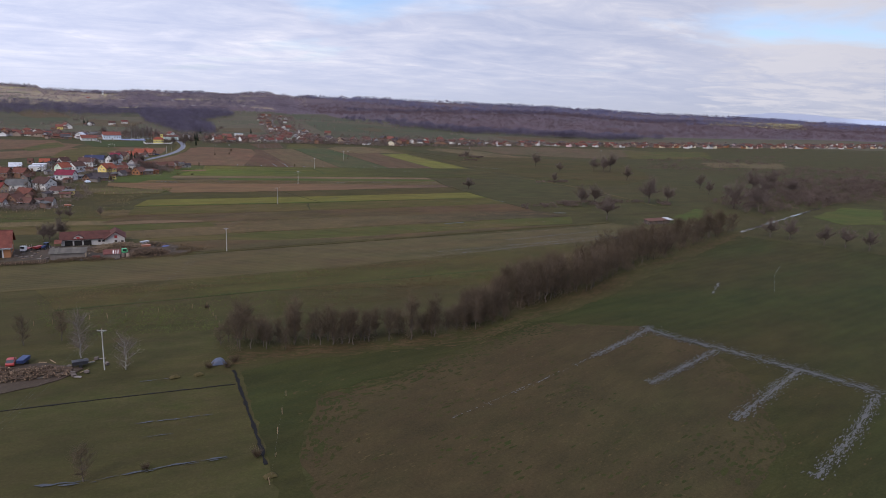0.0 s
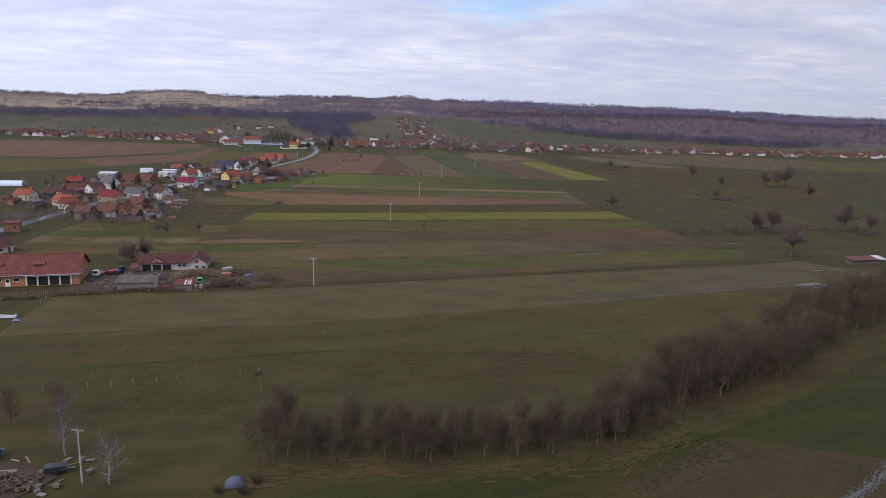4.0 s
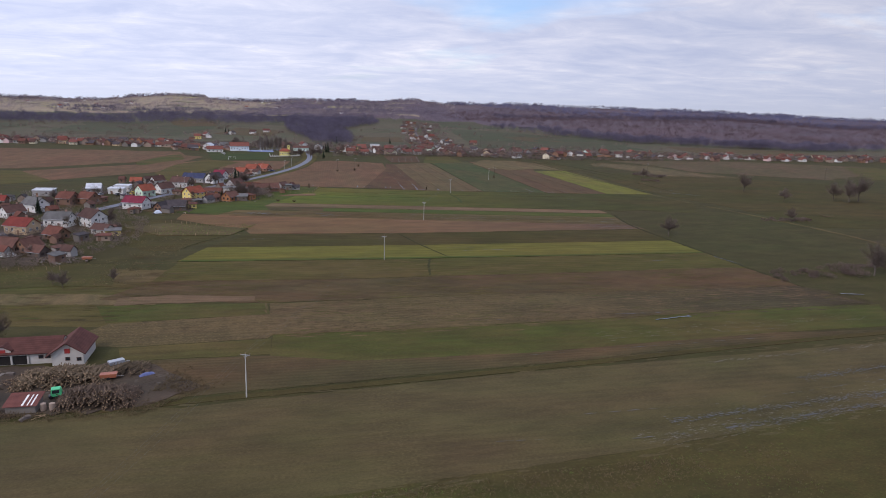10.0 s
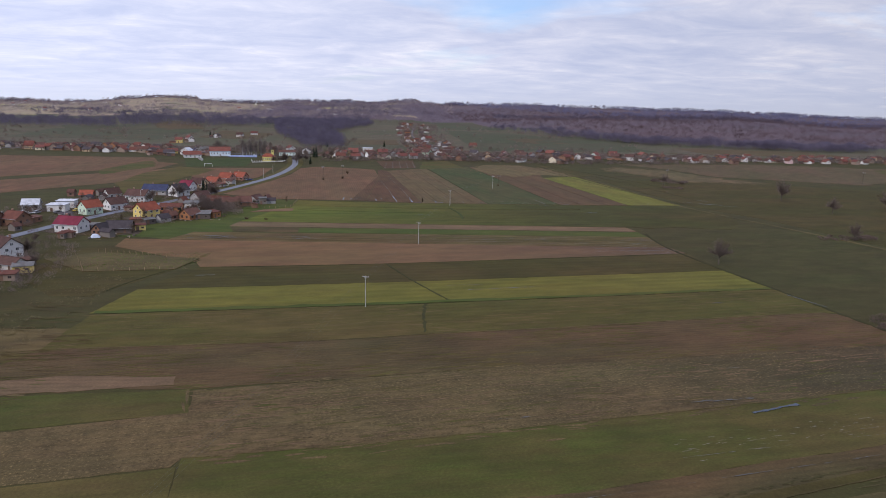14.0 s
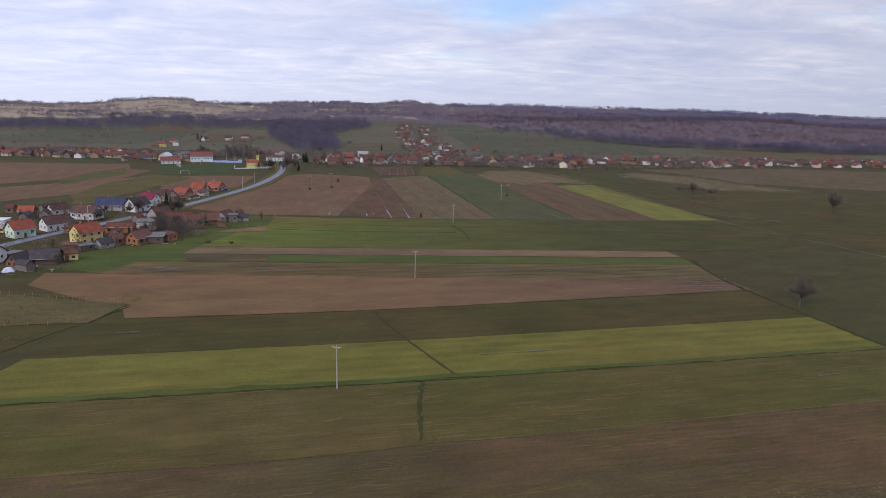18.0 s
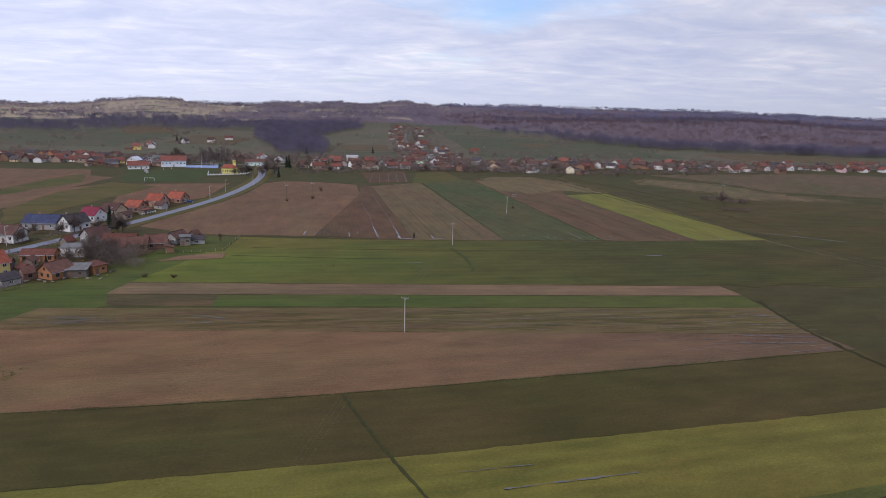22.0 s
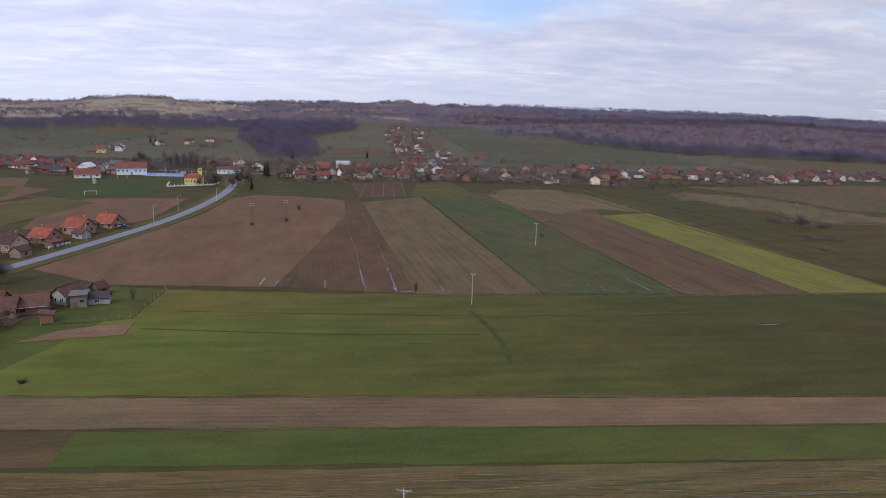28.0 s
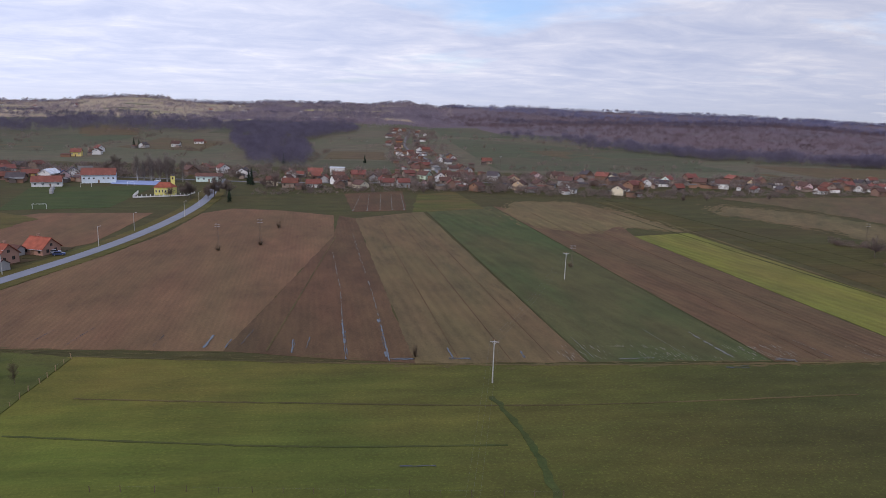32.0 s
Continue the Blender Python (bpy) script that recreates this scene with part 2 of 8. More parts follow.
M_crop = soil("dark_crop", ((.052, .063, .021), (.058, .062, .021), (.066, .062, .024)), 20, row=4.0, depth=0.15, gain=0.64)
M_strip = soil("mixed_green_strip", ((.102, .098, .034), (.086, .110, .028), (.138, .106, .046)), 9, row=3.5, depth=0.2, patch=0.8, big=0.03, gain=0.66)
M_brown = soil("ploughed_brown", ((0.116, 0.080, 0.046), (0.140, 0.092, 0.052), (0.098, 0.080, 0.042)), 9, row=1.6, depth=0.2, gain=0.70)
# Plough colour is painted darker to the east, as if less lit.
M_redbrown = soil("reddish_plough", ((0.180, 0.110, 0.064), (0.192, 0.118, 0.070), (0.168, 0.108, 0.060)), 9, row=1.4, depth=0.12, gain=0.80, dim_side=(-10, 150, (0.130, 0.080, 0.052)))
M_stripes = soil("striped_stubble", ((0.166, 0.124, 0.064), (0.124, 0.098, 0.046), (0.148, 0.112, 0.056)), 9, row=5.0, depth=0.45)
# Dimmer eastern end of the stubble is painted in as well.
M_stubble = soil("maize_stubble", ((0.200, 0.148, 0.082), (0.110, 0.086, 0.046), (0.130, 0.104, 0.054)), 10, row=2.2, depth=0.2, streak=0.5, grit=0.9, gain=0.66, dim_side=(30, 160, (0.080, 0.064, 0.037)))
M_tan = soil("pale_strip", ((0.230, 0.152, 0.104), (0.180, 0.122, 0.082), (0.160, 0.112, 0.074)), 0, row=1.8, depth=0.4)
M_yellow = soil("yellow_green_crop", ((0.172, 0.156, 0.038), (0.132, 0.136, 0.034), (0.154, 0.140, 0.038)), 9, row=4.5, depth=0.3)
M_olive = soil("olive_meadow", ((0.116, 0.098, 0.034), (0.098, 0.097, 0.029), (0.134, 0.105, 0.043)), 9, row=3.0, depth=0.15, gain=0.68)
M_nplough = soil("north_plough", ((0.172, 0.104, 0.068), (0.146, 0.090, 0.059), (0.180, 0.110, 0.072)), 97, row=1.5, depth=0.14, streak=0.06)
M_ndark = soil("north_dark_plough", ((0.116, 0.070, 0.046), (0.132, 0.080, 0.052), (0.104, 0.064, 0.043)), 97, row=1.8, depth=0.12, streak=0.06)
M_neast = soil("north_dark_harrow", ((0.136, 0.086, 0.056), (0.116, 0.078, 0.050), (0.146, 0.092, 0.060)), 105, row=2.6, depth=0.3, streak=0.06)
M_ntan = soil("north_stubble", ((0.164, 0.120, 0.072), (0.120, 0.092, 0.056), (0.146, 0.112, 0.064)), 99, row=3.2, depth=0.2)
M_ngreen = soil("north_green", ((0.064, 0.090, 0.038), (0.074, 0.090, 0.040), (0.090, 0.090, 0.044)), 103, row=5.0, depth=0.2)
M_nyellow = soil("north_yellow", ((0.184, 0.190, 0.044), (0.150, 0.164, 0.042), (0.166, 0.160, 0.050)), 105, row=4.0, depth=0.3)
M_pitch = soil("pitch_grass", ((0.050, 0.076, 0.026), (0.058, 0.078, 0.028), (0.066, 0.076, 0.028)), 20, row=6.0, depth=0.12)
M_mud = soil("yard_mud", ((0.076, 0.056, 0.046), (0.094, 0.068, 0.053), (0.080, 0.060, 0.049)), 30, patch=0.6, streak=0.7, wet=0.25)
M_bank = soil("ditch_bank", ((0.046, 0.052, 0.018), (0.070, 0.062, 0.030), (0.034, 0.036, 0.014)), 9, streak=0.5)
M_straw = soil("dry_grass", ((0.150, 0.120, 0.062), (0.110, 0.090, 0.046), (0.080, 0.072, 0.034)), 9, streak=0.4)
M_dryweed = soil("reddish_dry_grass", ((0.110, 0.078, 0.044), (0.092, 0.070, 0.036), (0.084, 0.070, 0.032)), 9, streak=0.5)
M_nrough = soil("dry_streaky_meadow", ((0.165, 0.124, 0.072), (0.110, 0.094, 0.048), (0.122, 0.096, 0.054)), 98, row=5.0, depth=0.25, streak=0.12, gain=0.92, grit=0.5)
M_nrough2 = soil("brown_grassland", ((0.146, 0.100, 0.068), (0.120, 0.090, 0.058), (0.100, 0.086, 0.046)), 60, patch=1.0, streak=0.3)
M_tawny = soil("tawny_grass", ((0.176, 0.134, 0.080), (0.122, 0.096, 0.056), (0.100, 0.086, 0.048)), 60, patch=1.2, streak=0.3, big=0.04, gain=0.82)
M_asphalt = surface("asphalt", (0.16, 0.168, 0.20), 0.75, 0.12, 0.2, 6)
M_wetmud = surface("silty_water", (0.092, 0.091, 0.085), 0.8, 0.2, 0.3, 3, bump=0.1)
M_silt = surface("pale_wet_silt", (0.172, 0.154, 0.126), 0.85, 0.25, 0.3, 3, bump=0.1)
M_water, _n, _l, _p = material("standing_water")
_p.inputs["Base Color"].default_value = (0.05, 0.05, 0.045, 1)
_p.inputs["Roughness"].default_value = 0.06
_p.inputs["IOR"].default_value = 1.33
_p.inputs["Specular IOR Level"].default_value = 0.9
M_ditchwater, _n, _l, _p = material("dark_ditch_water")
_p.inputs["Base Color"].default_value = (0.014, 0.013, 0.012, 1)
_p.inputs["Roughness"].default_value = 0.6
_p.inputs["Specular IOR Level"].default_value = 0.05
M_bark = surface("bark", (0.110, 0.088, 0.070), 0.95, 0.35, 2, 14)
M_twig = surface("twigs", (0.148, 0.108, 0.072), 0.95, 0.3, 0.3, 5, spread=0.2)
M_birch = surface("pale_bark", (0.32, 0.30, 0.27), 0.9, 0.3, 2, 10)
# Violet lean is distance haze put into the colour of the forest ground.
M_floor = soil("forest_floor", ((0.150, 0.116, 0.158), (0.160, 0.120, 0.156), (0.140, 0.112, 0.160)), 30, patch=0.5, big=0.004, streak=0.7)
# Blue-violet cast on these woods: haze mixed into the base colour.
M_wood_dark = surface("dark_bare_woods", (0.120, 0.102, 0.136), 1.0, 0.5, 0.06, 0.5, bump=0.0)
# Lighter woods for the sunlit hill: sunshine put into the base colour.
M_wood_pale = surface("sunlit_bare_woods", (0.310, 0.250, 0.240), 1.0, 0.3, 0.02, 0.3, bump=0.0)
# Mid-hill woods, bluish from haze put into their colour.
M_wood_mid = surface("hazed_tan_woods", (0.212, 0.174, 0.200), 1.0, 0.35, 0.02, 0.3, bump=0.0)
# Strongest blue: haze over the far ridge is painted into the woods.
M_wood_blue = surface("hazed_ridge_woods", (0.132, 0.130, 0.204), 1.0, 0.4, 0.02, 0.3, bump=0.0)
M_scrub = surface("brown_scrub", (0.146, 0.106, 0.086), 1.0, 0.4, 0.1, 2, bump=0.0)
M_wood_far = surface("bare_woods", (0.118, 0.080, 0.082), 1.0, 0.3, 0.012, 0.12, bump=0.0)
M_garden = surface("grey_brown_twigs", (0.190, 0.146, 0.124), 1.0, 0.4, 0.1, 1.5, bump=0.0)
M_birchtwig = surface("pale_twigs", (0.235, 0.19, 0.165), 0.95, 0.25, 1, 6)


def twiggy(m, share=0.42):
    """Fine twigs let light pass between them: part of the light goes through."""
    n, l = m.node_tree.nodes, m.node_tree.links
    p = n["Principled BSDF"]
    t, x = n.new("ShaderNodeBsdfTranslucent"), n.new("ShaderNodeMixShader")
    l.new(p.inputs["Base Color"].links[0].from_socket, t.inputs["Color"])
    x.inputs[0].default_value = share
    l.new(p.outputs[0], x.inputs[1]), l.new(t.outputs[0], x.inputs[2])
    l.new(x.outputs[0], n["Material Output"].inputs["Surface"])


for m_ in (M_wood_mid, M_wood_dark, M_wood_pale, M_wood_blue, M_wood_far, M_scrub, M_garden, M_twig, M_birchtwig):
    twiggy(m_)
M_conifer = surface("conifer_needles", (0.020, 0.032, 0.018), 0.95, 0.3, 1, 6)
M_concrete = surface("concrete", (0.40, 0.39, 0.36), 0.85, 0.15, 1, 12)
M_steel = surface("galvanised_steel", (0.42, 0.42, 0.43), 0.5, 0.15, 1, 8, metal=0.6)
M_insul = surface("insulator", (0.30, 0.17, 0.10), 0.3, 0.1)
M_cable = surface("cable", (0.06, 0.06, 0.06), 0.6, 0.1)
WALL = {k: surface("wall_" + k, c, 0.9, 0.10, 0.35, 8, spread=0.05, bump=0.15) for k, c in dict(
    weathered=(0.47, 0.44, 0.40), white=(0.666, 0.648, 0.612), cream=(0.66, 0.58, 0.42), yellow=(0.72, 0.56, 0.20), lemon=(0.72, 0.64, 0.20), green=(0.56, 0.68, 0.52), newbrick=(0.36, 0.205, 0.15), terracotta=(0.357, 0.162, 0.076),
    tan=(0.52, 0.38, 0.24), grey=(0.340, 0.323, 0.306), orange=(0.238, 0.132, 0.085), pink=(0.62, 0.44, 0.42), plank=(0.187, 0.162, 0.140),
    old=(0.295, 0.221, 0.172), mint=(0.62, 0.74, 0.66), brick=(0.212, 0.128, 0.095), dark=(0.13, 0.105, 0.09), blue=(0.62, 0.68, 0.72)).items()}
ROOF = {k: roofing("roof_" + k, c) for k, c in dict(
    clay=(0.158, 0.056, 0.041), claydark=(0.135, 0.048, 0.038),     orange=(0.215, 0.060, 0.036), red=(0.173, 0.036, 0.027), crimson=(0.136, 0.021, 0.034), maroon=(0.112, 0.040, 0.032), brickred=(0.135, 0.043, 0.031), brown=(0.076, 0.040, 0.032), dark=(0.055, 0.045, 0.047),
    navy=(0.035, 0.040, 0.075), grey=(0.144, 0.133, 0.126), rust=(0.115, 0.043, 0.030), white=(0.42, 0.43, 0.45), old=(0.100, 0.048, 0.036),
    slate=(0.115, 0.109, 0.104), barn=(0.086, 0.034, 0.027), lichen=(0.104, 0.092, 0.076)).items()}
M_frame = surface("window_frame", (0.70, 0.69, 0.66), 0.5, 0.05)
M_wframe = surface("brown_frame", (0.13, 0.075, 0.05), 0.6, 0.1)
M_door = surface("door_wood", (0.16, 0.09, 0.055), 0.6, 0.2)
M_pane, _n, _l, _p = material("dark_glass")
_p.inputs["Base Color"].default_value = (0.025, 0.028, 0.032, 1)
_p.inputs["Roughness"].default_value = 0.08
# Near-black panel colour: shade inside bays and vents is painted, walls are closed.
M_dark = surface("unlit_inside", (0.025, 0.022, 0.02), 0.9, 0.2)
M_chim = surface("chimney_brick", (0.32, 0.19, 0.14), 0.9, 0.2, 2, 12)
M_log = surface("log_bark", (0.104, 0.070, 0.048), 0.9, 0.4, 1.5, 9, spread=0.35)
M_log_pale = surface("pale_log_bark", (0.118, 0.084, 0.052), 0.9, 0.4, 1.5, 9, spread=0.35)
M_cut = surface("cut_wood", (0.27, 0.185, 0.115), 0.85, 0.2, 3, 12, spread=0.2)
PAINT = {k: surface("paint_" + k, c, 0.4, 0.08, spread=0.05, bump=0.05) for k, c in dict(
    red=(0.33, 0.035, 0.03), blue=(0.03, 0.05, 0.13), white=(0.75, 0.75, 0.74), green=(0.06, 0.46, 0.20), orange=(0.62, 0.14, 0.04), grey=(0.30, 0.31, 0.33),
    rust=(0.30, 0.10, 0.05), black=(0.03, 0.03, 0.035), silver=(0.5, 0.51, 0.53), yellow=(0.7, 0.5, 0.05)).items()}
M_tyre = surface("rubber", (0.025, 0.025, 0.025), 0.9, 0.1)
M_tarp = surface("blue_tarpaulin", (0.10, 0.12, 0.26), 0.5, 0.2, 1, 5)
M_court = surface("court_blue", (0.17, 0.22, 0.38), 0.6, 0.15, 0.1, 3)


# ---- mesh helpers ----
class Build:
    """Collects boxes, prisms and tubes into one mesh."""

    def __init__(self):
        self.v, self.f = [], []

    def add(self, verts, faces):
        k = len(self.v)
        self.v += [tuple(p) for p in verts]
        self.f += [tuple(i + k for i in f) for f in faces]
        return self

    def box(self, x0, x1, y0, y1, z0, z1):
        v = [(x, y, z) for z in (z0, z1) for x, y in ((x0, y0), (x1, y0), (x1, y1), (x0, y1))]
        return self.add(v, [(3, 2, 1, 0), (4, 5, 6, 7), (0, 1, 5, 4), (1, 2, 6, 5), (2, 3, 7, 6), (3, 0, 4, 7)])

    def prism(self, poly, axis, a, b):
        """Extrudes a closed outline along an axis (0 x, 1 y, 2 z) from a to b."""
        n = len(poly)
        put = {0: lambda p, t: (t, p[0], p[1]), 1: lambda p, t: (p[0], t, p[1]), 2: lambda p, t: (p[0], p[1], t)}[axis]
        v = [put(p, a) for p in poly] + [put(p, b) for p in poly]
        return self.add(v, [tuple(range(n))[::-1], tuple(range(n, 2 * n))] + [(i, (i + 1) % n, n + (i + 1) % n, n + i) for i in range(n)])

    def tube(self, p, q, r0, r1, n=6, caps=True):
        p, q = Vector(p), Vector(q)
        d = (q - p).normalized()
        u = d.orthogonal().normalized()
        w = d.cross(u)
        ring = [(math.cos(2 * math.pi * i / n), math.sin(2 * math.pi * i / n)) for i in range(n)]
        v = [p + (u * c + w * s) * r0 for c, s in ring] + [q + (u * c + w * s) * r1 for c, s in ring]
        f = [(i, (i + 1) % n, n + (i + 1) % n, n + i) for i in range(n)]
        if caps:
            f += [tuple(range(n))[::-1], tuple(range(n, 2 * n))]
        return self.add(v, f)

    def spike(self, p, q, r):
        p, q = Vector(p), Vector(q)
        d = (q - p).normalized()
        u = d.orthogonal().normalized()
        w = d.cross(u)
        v = [p + u * r, p + (w * 0.87 - u * 0.5) * r, p - (w * 0.87 + u * 0.5) * r, q]
        return self.add(v, [(0, 1, 3), (1, 2, 3), (2, 0, 3)])

    def mesh(self, name, mat):
        me = bpy.data.meshes.new(name)
        me.from_pydata(self.v, [], self.f)
        me.materials.append(mat)
        return me


def part(name, b, mat, parent, label=""):
    ob = new(name, b.mesh(name, mat) if isinstance(b, Build) else b)
    ob.parent = parent
    return tagged(ob, label)


def thing(name, m, label, category, group="", kind=""):
    ob = new(name)
    ob.empty_display_size = 0.3
    ob.matrix_world = m
    return tagged(ob, label, category, group, kind)


def single(name, b, mat, m, label, category, group="", kind=""):
    ob = new(name, b.mesh(name, mat) if isinstance(b, Build) else b)
    ob.matrix_world = m
    return tagged(ob, label, category, group, kind)


# ---- ground ----
CREST = [(-3000, 28), (-1549, 35), (-1441, 31), (-1332, 34), (-1222, 43), (-1166, 53), (-1111, 56), (-1055, 62), (-1000, 66), (-889, 62), (-862, 62), (-840, 52), (-777, 51), (-664, 47), (-551, 49), (-493, 57), (-424, 59), (-321, 57), (-205, 62), (-88, 62), (29, 70), (81, 73), (135, 63), (207, 60), (266, 64), (506, 67), (627, 69), (750, 63), (996, 64), (1121, 61), (1247, 62), (1309, 63), (1436, 61), (1526, 58), (1597, 60), (1640, 54), (1757, 55), (1887, 52), (2019, 47), (2201, 46), (3600, 38)]


def height(x, y):
    """Flat valley floor that rises to a wooded ridge in the north, whose crest goes up and down."""
    u = max(0.0, (y + 0.2 * max(0.0, x - 900) + 0.1 * max(0.0, -x - 900) - 850) / 2050)
    if not u:
        return 0.0
    a = x * 2900 / max(900.0, y)
    for (a0, z0), (a1, z1) in zip(CREST, CREST[1:]):
        if a <= a1:
            break
    t = min(1.0, max(0.0, (a - a0) / (a1 - a0)))
    crest = z0 + (z1 - z0) * t * t * (3 - 2 * t)
    v = min(1.0, u)
    roll = noise.noise(Vector((x * 0.0016, y * 0.0016, 3.0))) * 16 + noise.noise(Vector((x * 0.0036, y * 0.0036, 8.0))) * 9
    return crest * v ** 1.25 + roll * min(1.0, v * 2.2) * max(0.0, 1 - v ** 3) - 30 * max(0.0, u - 1.05)


def axis_steps(lo, hi, near, step, grow=1500):
    out, v = [0.0], 0.0
    while v < hi:
        v += step if v < near else step * (1 + (v - near) / grow)
        out.append(min(v, hi))
    v = 0.0
    while v > lo:
        v -= step if -v < near else step * (1 + (-v - near) / grow)
        out.insert(0, max(v, lo))
    return out


xs, ys = axis_steps(-3500, 3500, 400, 40), axis_steps(-900, 3500, 3000, 40)
gb = Build()
gb.v = [(x, y, height(x, y)) for y in ys for x in xs]
nx = len(xs)
gb.f = [(j * nx + i, j * nx + i + 1, (j + 1) * nx + i + 1, (j + 1) * nx + i) for j in range(len(ys) - 1) for i in range(nx - 1)]
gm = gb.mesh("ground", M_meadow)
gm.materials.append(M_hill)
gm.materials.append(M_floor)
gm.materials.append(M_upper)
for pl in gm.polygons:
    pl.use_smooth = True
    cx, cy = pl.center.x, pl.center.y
    # Farther bands take the grounds with haze and sun in their colour.
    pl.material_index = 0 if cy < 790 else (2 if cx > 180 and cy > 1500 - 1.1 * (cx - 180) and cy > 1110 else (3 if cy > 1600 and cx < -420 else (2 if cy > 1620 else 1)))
tagged(new("ground", gm), "valley floor of damp winter meadow rising to hills", "ground", kind="structure")
FIELD_N = [0]


def field(label, mat, pts, ragged=0.5, name="field", lift=0.0, category="field"):
    """A patch of crop or soil with slightly uneven edges, laid a little above the ground."""
    rnd = random.Random(FIELD_N[0] + 11)
    z = 0.04 + 0.0008 * FIELD_N[0] + lift
    FIELD_N[0] += 1
    out = []
    for i, p in enumerate(pts):
        q = pts[(i + 1) % len(pts)]
        d = math.dist(p, q)
        n = max(1, min(90, int(d / 2)))
        nrm = ((q[1] - p[1]) / max(d, 1e-3), -(q[0] - p[0]) / max(d, 1e-3))
        for k in range(n):
            s = (p[0] + (q[0] - p[0]) * k / n) * 0.06, (p[1] + (q[1] - p[1]) * k / n) * 0.06
            j = min(1.0, min(k, n - k) / 4) * ragged * (rnd.uniform(-0.35, 0.35) + 1.2 * noise.noise(Vector((s[0], s[1], 2.0)))) if k else 0.0
            out.append((p[0] + (q[0] - p[0]) * k / n + nrm[0] * j, p[1] + (q[1] - p[1]) * k / n + nrm[1] * j))
    n = len(out)
    b = Build()
    b.add([(x, y, height(x, y) + z) for x, y in out] + [(x, y, height(x, y) - 0.05) for x, y in out],
          [tuple(range(n))] + [(i, n + i, n + (i + 1) % n, (i + 1) % n) for i in range(n)])
    return tagged(new(name, b.mesh(name, mat)), label, category, kind="structure")




FLECK_N = [0]


def flecks(label, mat, poly, count, length=(1.5, 6), width=(0.2, 0.7), angle=9.0, edge=0.0, name="tufts", z0=0.06, closed=True):
    """Loose tufts, residue and clods: small ragged patches strewn over a field, or along its outline within a distance of edge."""
    FLECK_N[0] += 1
    r = random.Random(FLECK_N[0] * 7 + 3)
    x0, x1 = min(p[0] for p in poly), max(p[0] for p in poly)
    y0, y1 = min(p[1] for p in poly), max(p[1] for p in poly)
    total = sum(math.dist(poly[i - 1], poly[i]) for i in range(0 if closed else 1, len(poly)))
    b, made = Build(), 0
    while made < count:
        if edge:
            s, i = r.random() * total, 0 if closed else 1
            while s > math.dist(poly[i - 1], poly[i]):
                s -= math.dist(poly[i - 1], poly[i])
                i += 1
            p, q = Vector((*poly[i - 1], 0)), Vector((*poly[i], 0))
            d = (q - p).normalized()
            c = p + d * s + Vector((-d.y, d.x, 0)) * r.gauss(0, 0.5) * edge
            x, y, a = c.x, c.y, math.atan2(d.y, d.x) + r.gauss(0, 0.12)
        else:
            x, y, a = r.uniform(x0, x1), r.uniform(y0, y1), radians(angle) + r.gauss(0, 0.06)
            if not inside((x, y), poly) or noise.noise(Vector((x * 0.05, y * 0.09, FLECK_N[0]))) < r.uniform(-0.3, 0.35):
                continue
        ln, wd = r.uniform(*length) / 2, r.uniform(*width) / 2
        ca, sa = math.cos(a), math.sin(a)
        z = z0 + made * 0.00003
        v = []
        for k in range(6):
            t = k / 6 * 6.283
            u, w = math.cos(t) * ln * r.uniform(0.5, 1.2), math.sin(t) * wd * r.uniform(0.5, 1.2)
            X, Y = x + u * ca - w * sa, y + u * sa + w * ca
            v.append((X, Y, height(X, Y) + z))
        b.add(v, [(0, 1, 2, 3, 4, 5)])
        made += 1
    tagged(new(name, b.mesh(name, mat)), label, name, kind="stuff")


def inside(p, poly):
    hit = False
    for i in range(len(poly)):
        (x0, y0), (x1, y1) = poly[i], poly[i - 1]
        if (y0 > p[1]) != (y1 > p[1]) and p[0] < (x1 - x0) * (p[1] - y0) / (y1 - y0) + x0:
            hit = not hit
    return hit


field("damp brown arable field with standing water", M_rough, [(-9, -190), (-3, -165), (15, -159), (43, -140), (66, -127), (94, -136), (104, -158), (99, -178), (84, -204), (64, -218), (40, -270), (0, -270)], 3.0)
field("dark green winter crop field", M_crop, [(62, -127), (79, -119), (130, -84), (231, -13), (275, -68), (340, -270), (38, -270), (62, -218), (82, -204), (97, -178), (102, -158), (93, -135)], 2.0)
field("bright grassy strip beside the ditch", M_crop, [(-19, -148), (-8, -143), (25, -141), (50, -134), (66, -126), (43, -138), (15, -157), (-3, -163), (-9, -188), (-1, -268), (-10, -268), (-14, -190)], 1.5)
field("rough brownish meadow beside the ditch", M_rough2, [(-81, -71), (-14, -60), (51, -44), (117, -24), (172, -8), (160, -35), (74, -85), (-10, -82), (-70, -93)])
field("greyish green damp strip of winter crop", M_greybrown, [(-102, -37), (-59, -32), (-26, -24), (42, -7), (137, 13), (178, 27), (200, 5), (172, -8), (117, -24), (51, -44), (-14, -60), (-81, -71), (-100, -74)])
field("muddy dark brown strip beside the ditch", M_brown, [(-60, -27), (-26, -19), (42, -3), (106, 12), (150, 24), (113, 21), (39, 4), (-5, -2), (-25, 1), (-60, -3)])
field("green strip of winter crop", M_strip, [(-27, 16), (8, 21), (45, 28), (131, 45), (165, 50), (155, 28), (113, 21), (39, 4), (-5, -2), (-25, 1)])
field("small green meadow plot", M_strip, [(-62, 5), (-27, 13), (-25, 2), (-58, -3)])
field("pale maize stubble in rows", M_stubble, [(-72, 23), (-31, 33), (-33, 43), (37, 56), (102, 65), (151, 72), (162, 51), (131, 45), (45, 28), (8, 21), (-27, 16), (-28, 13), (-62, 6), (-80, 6)])
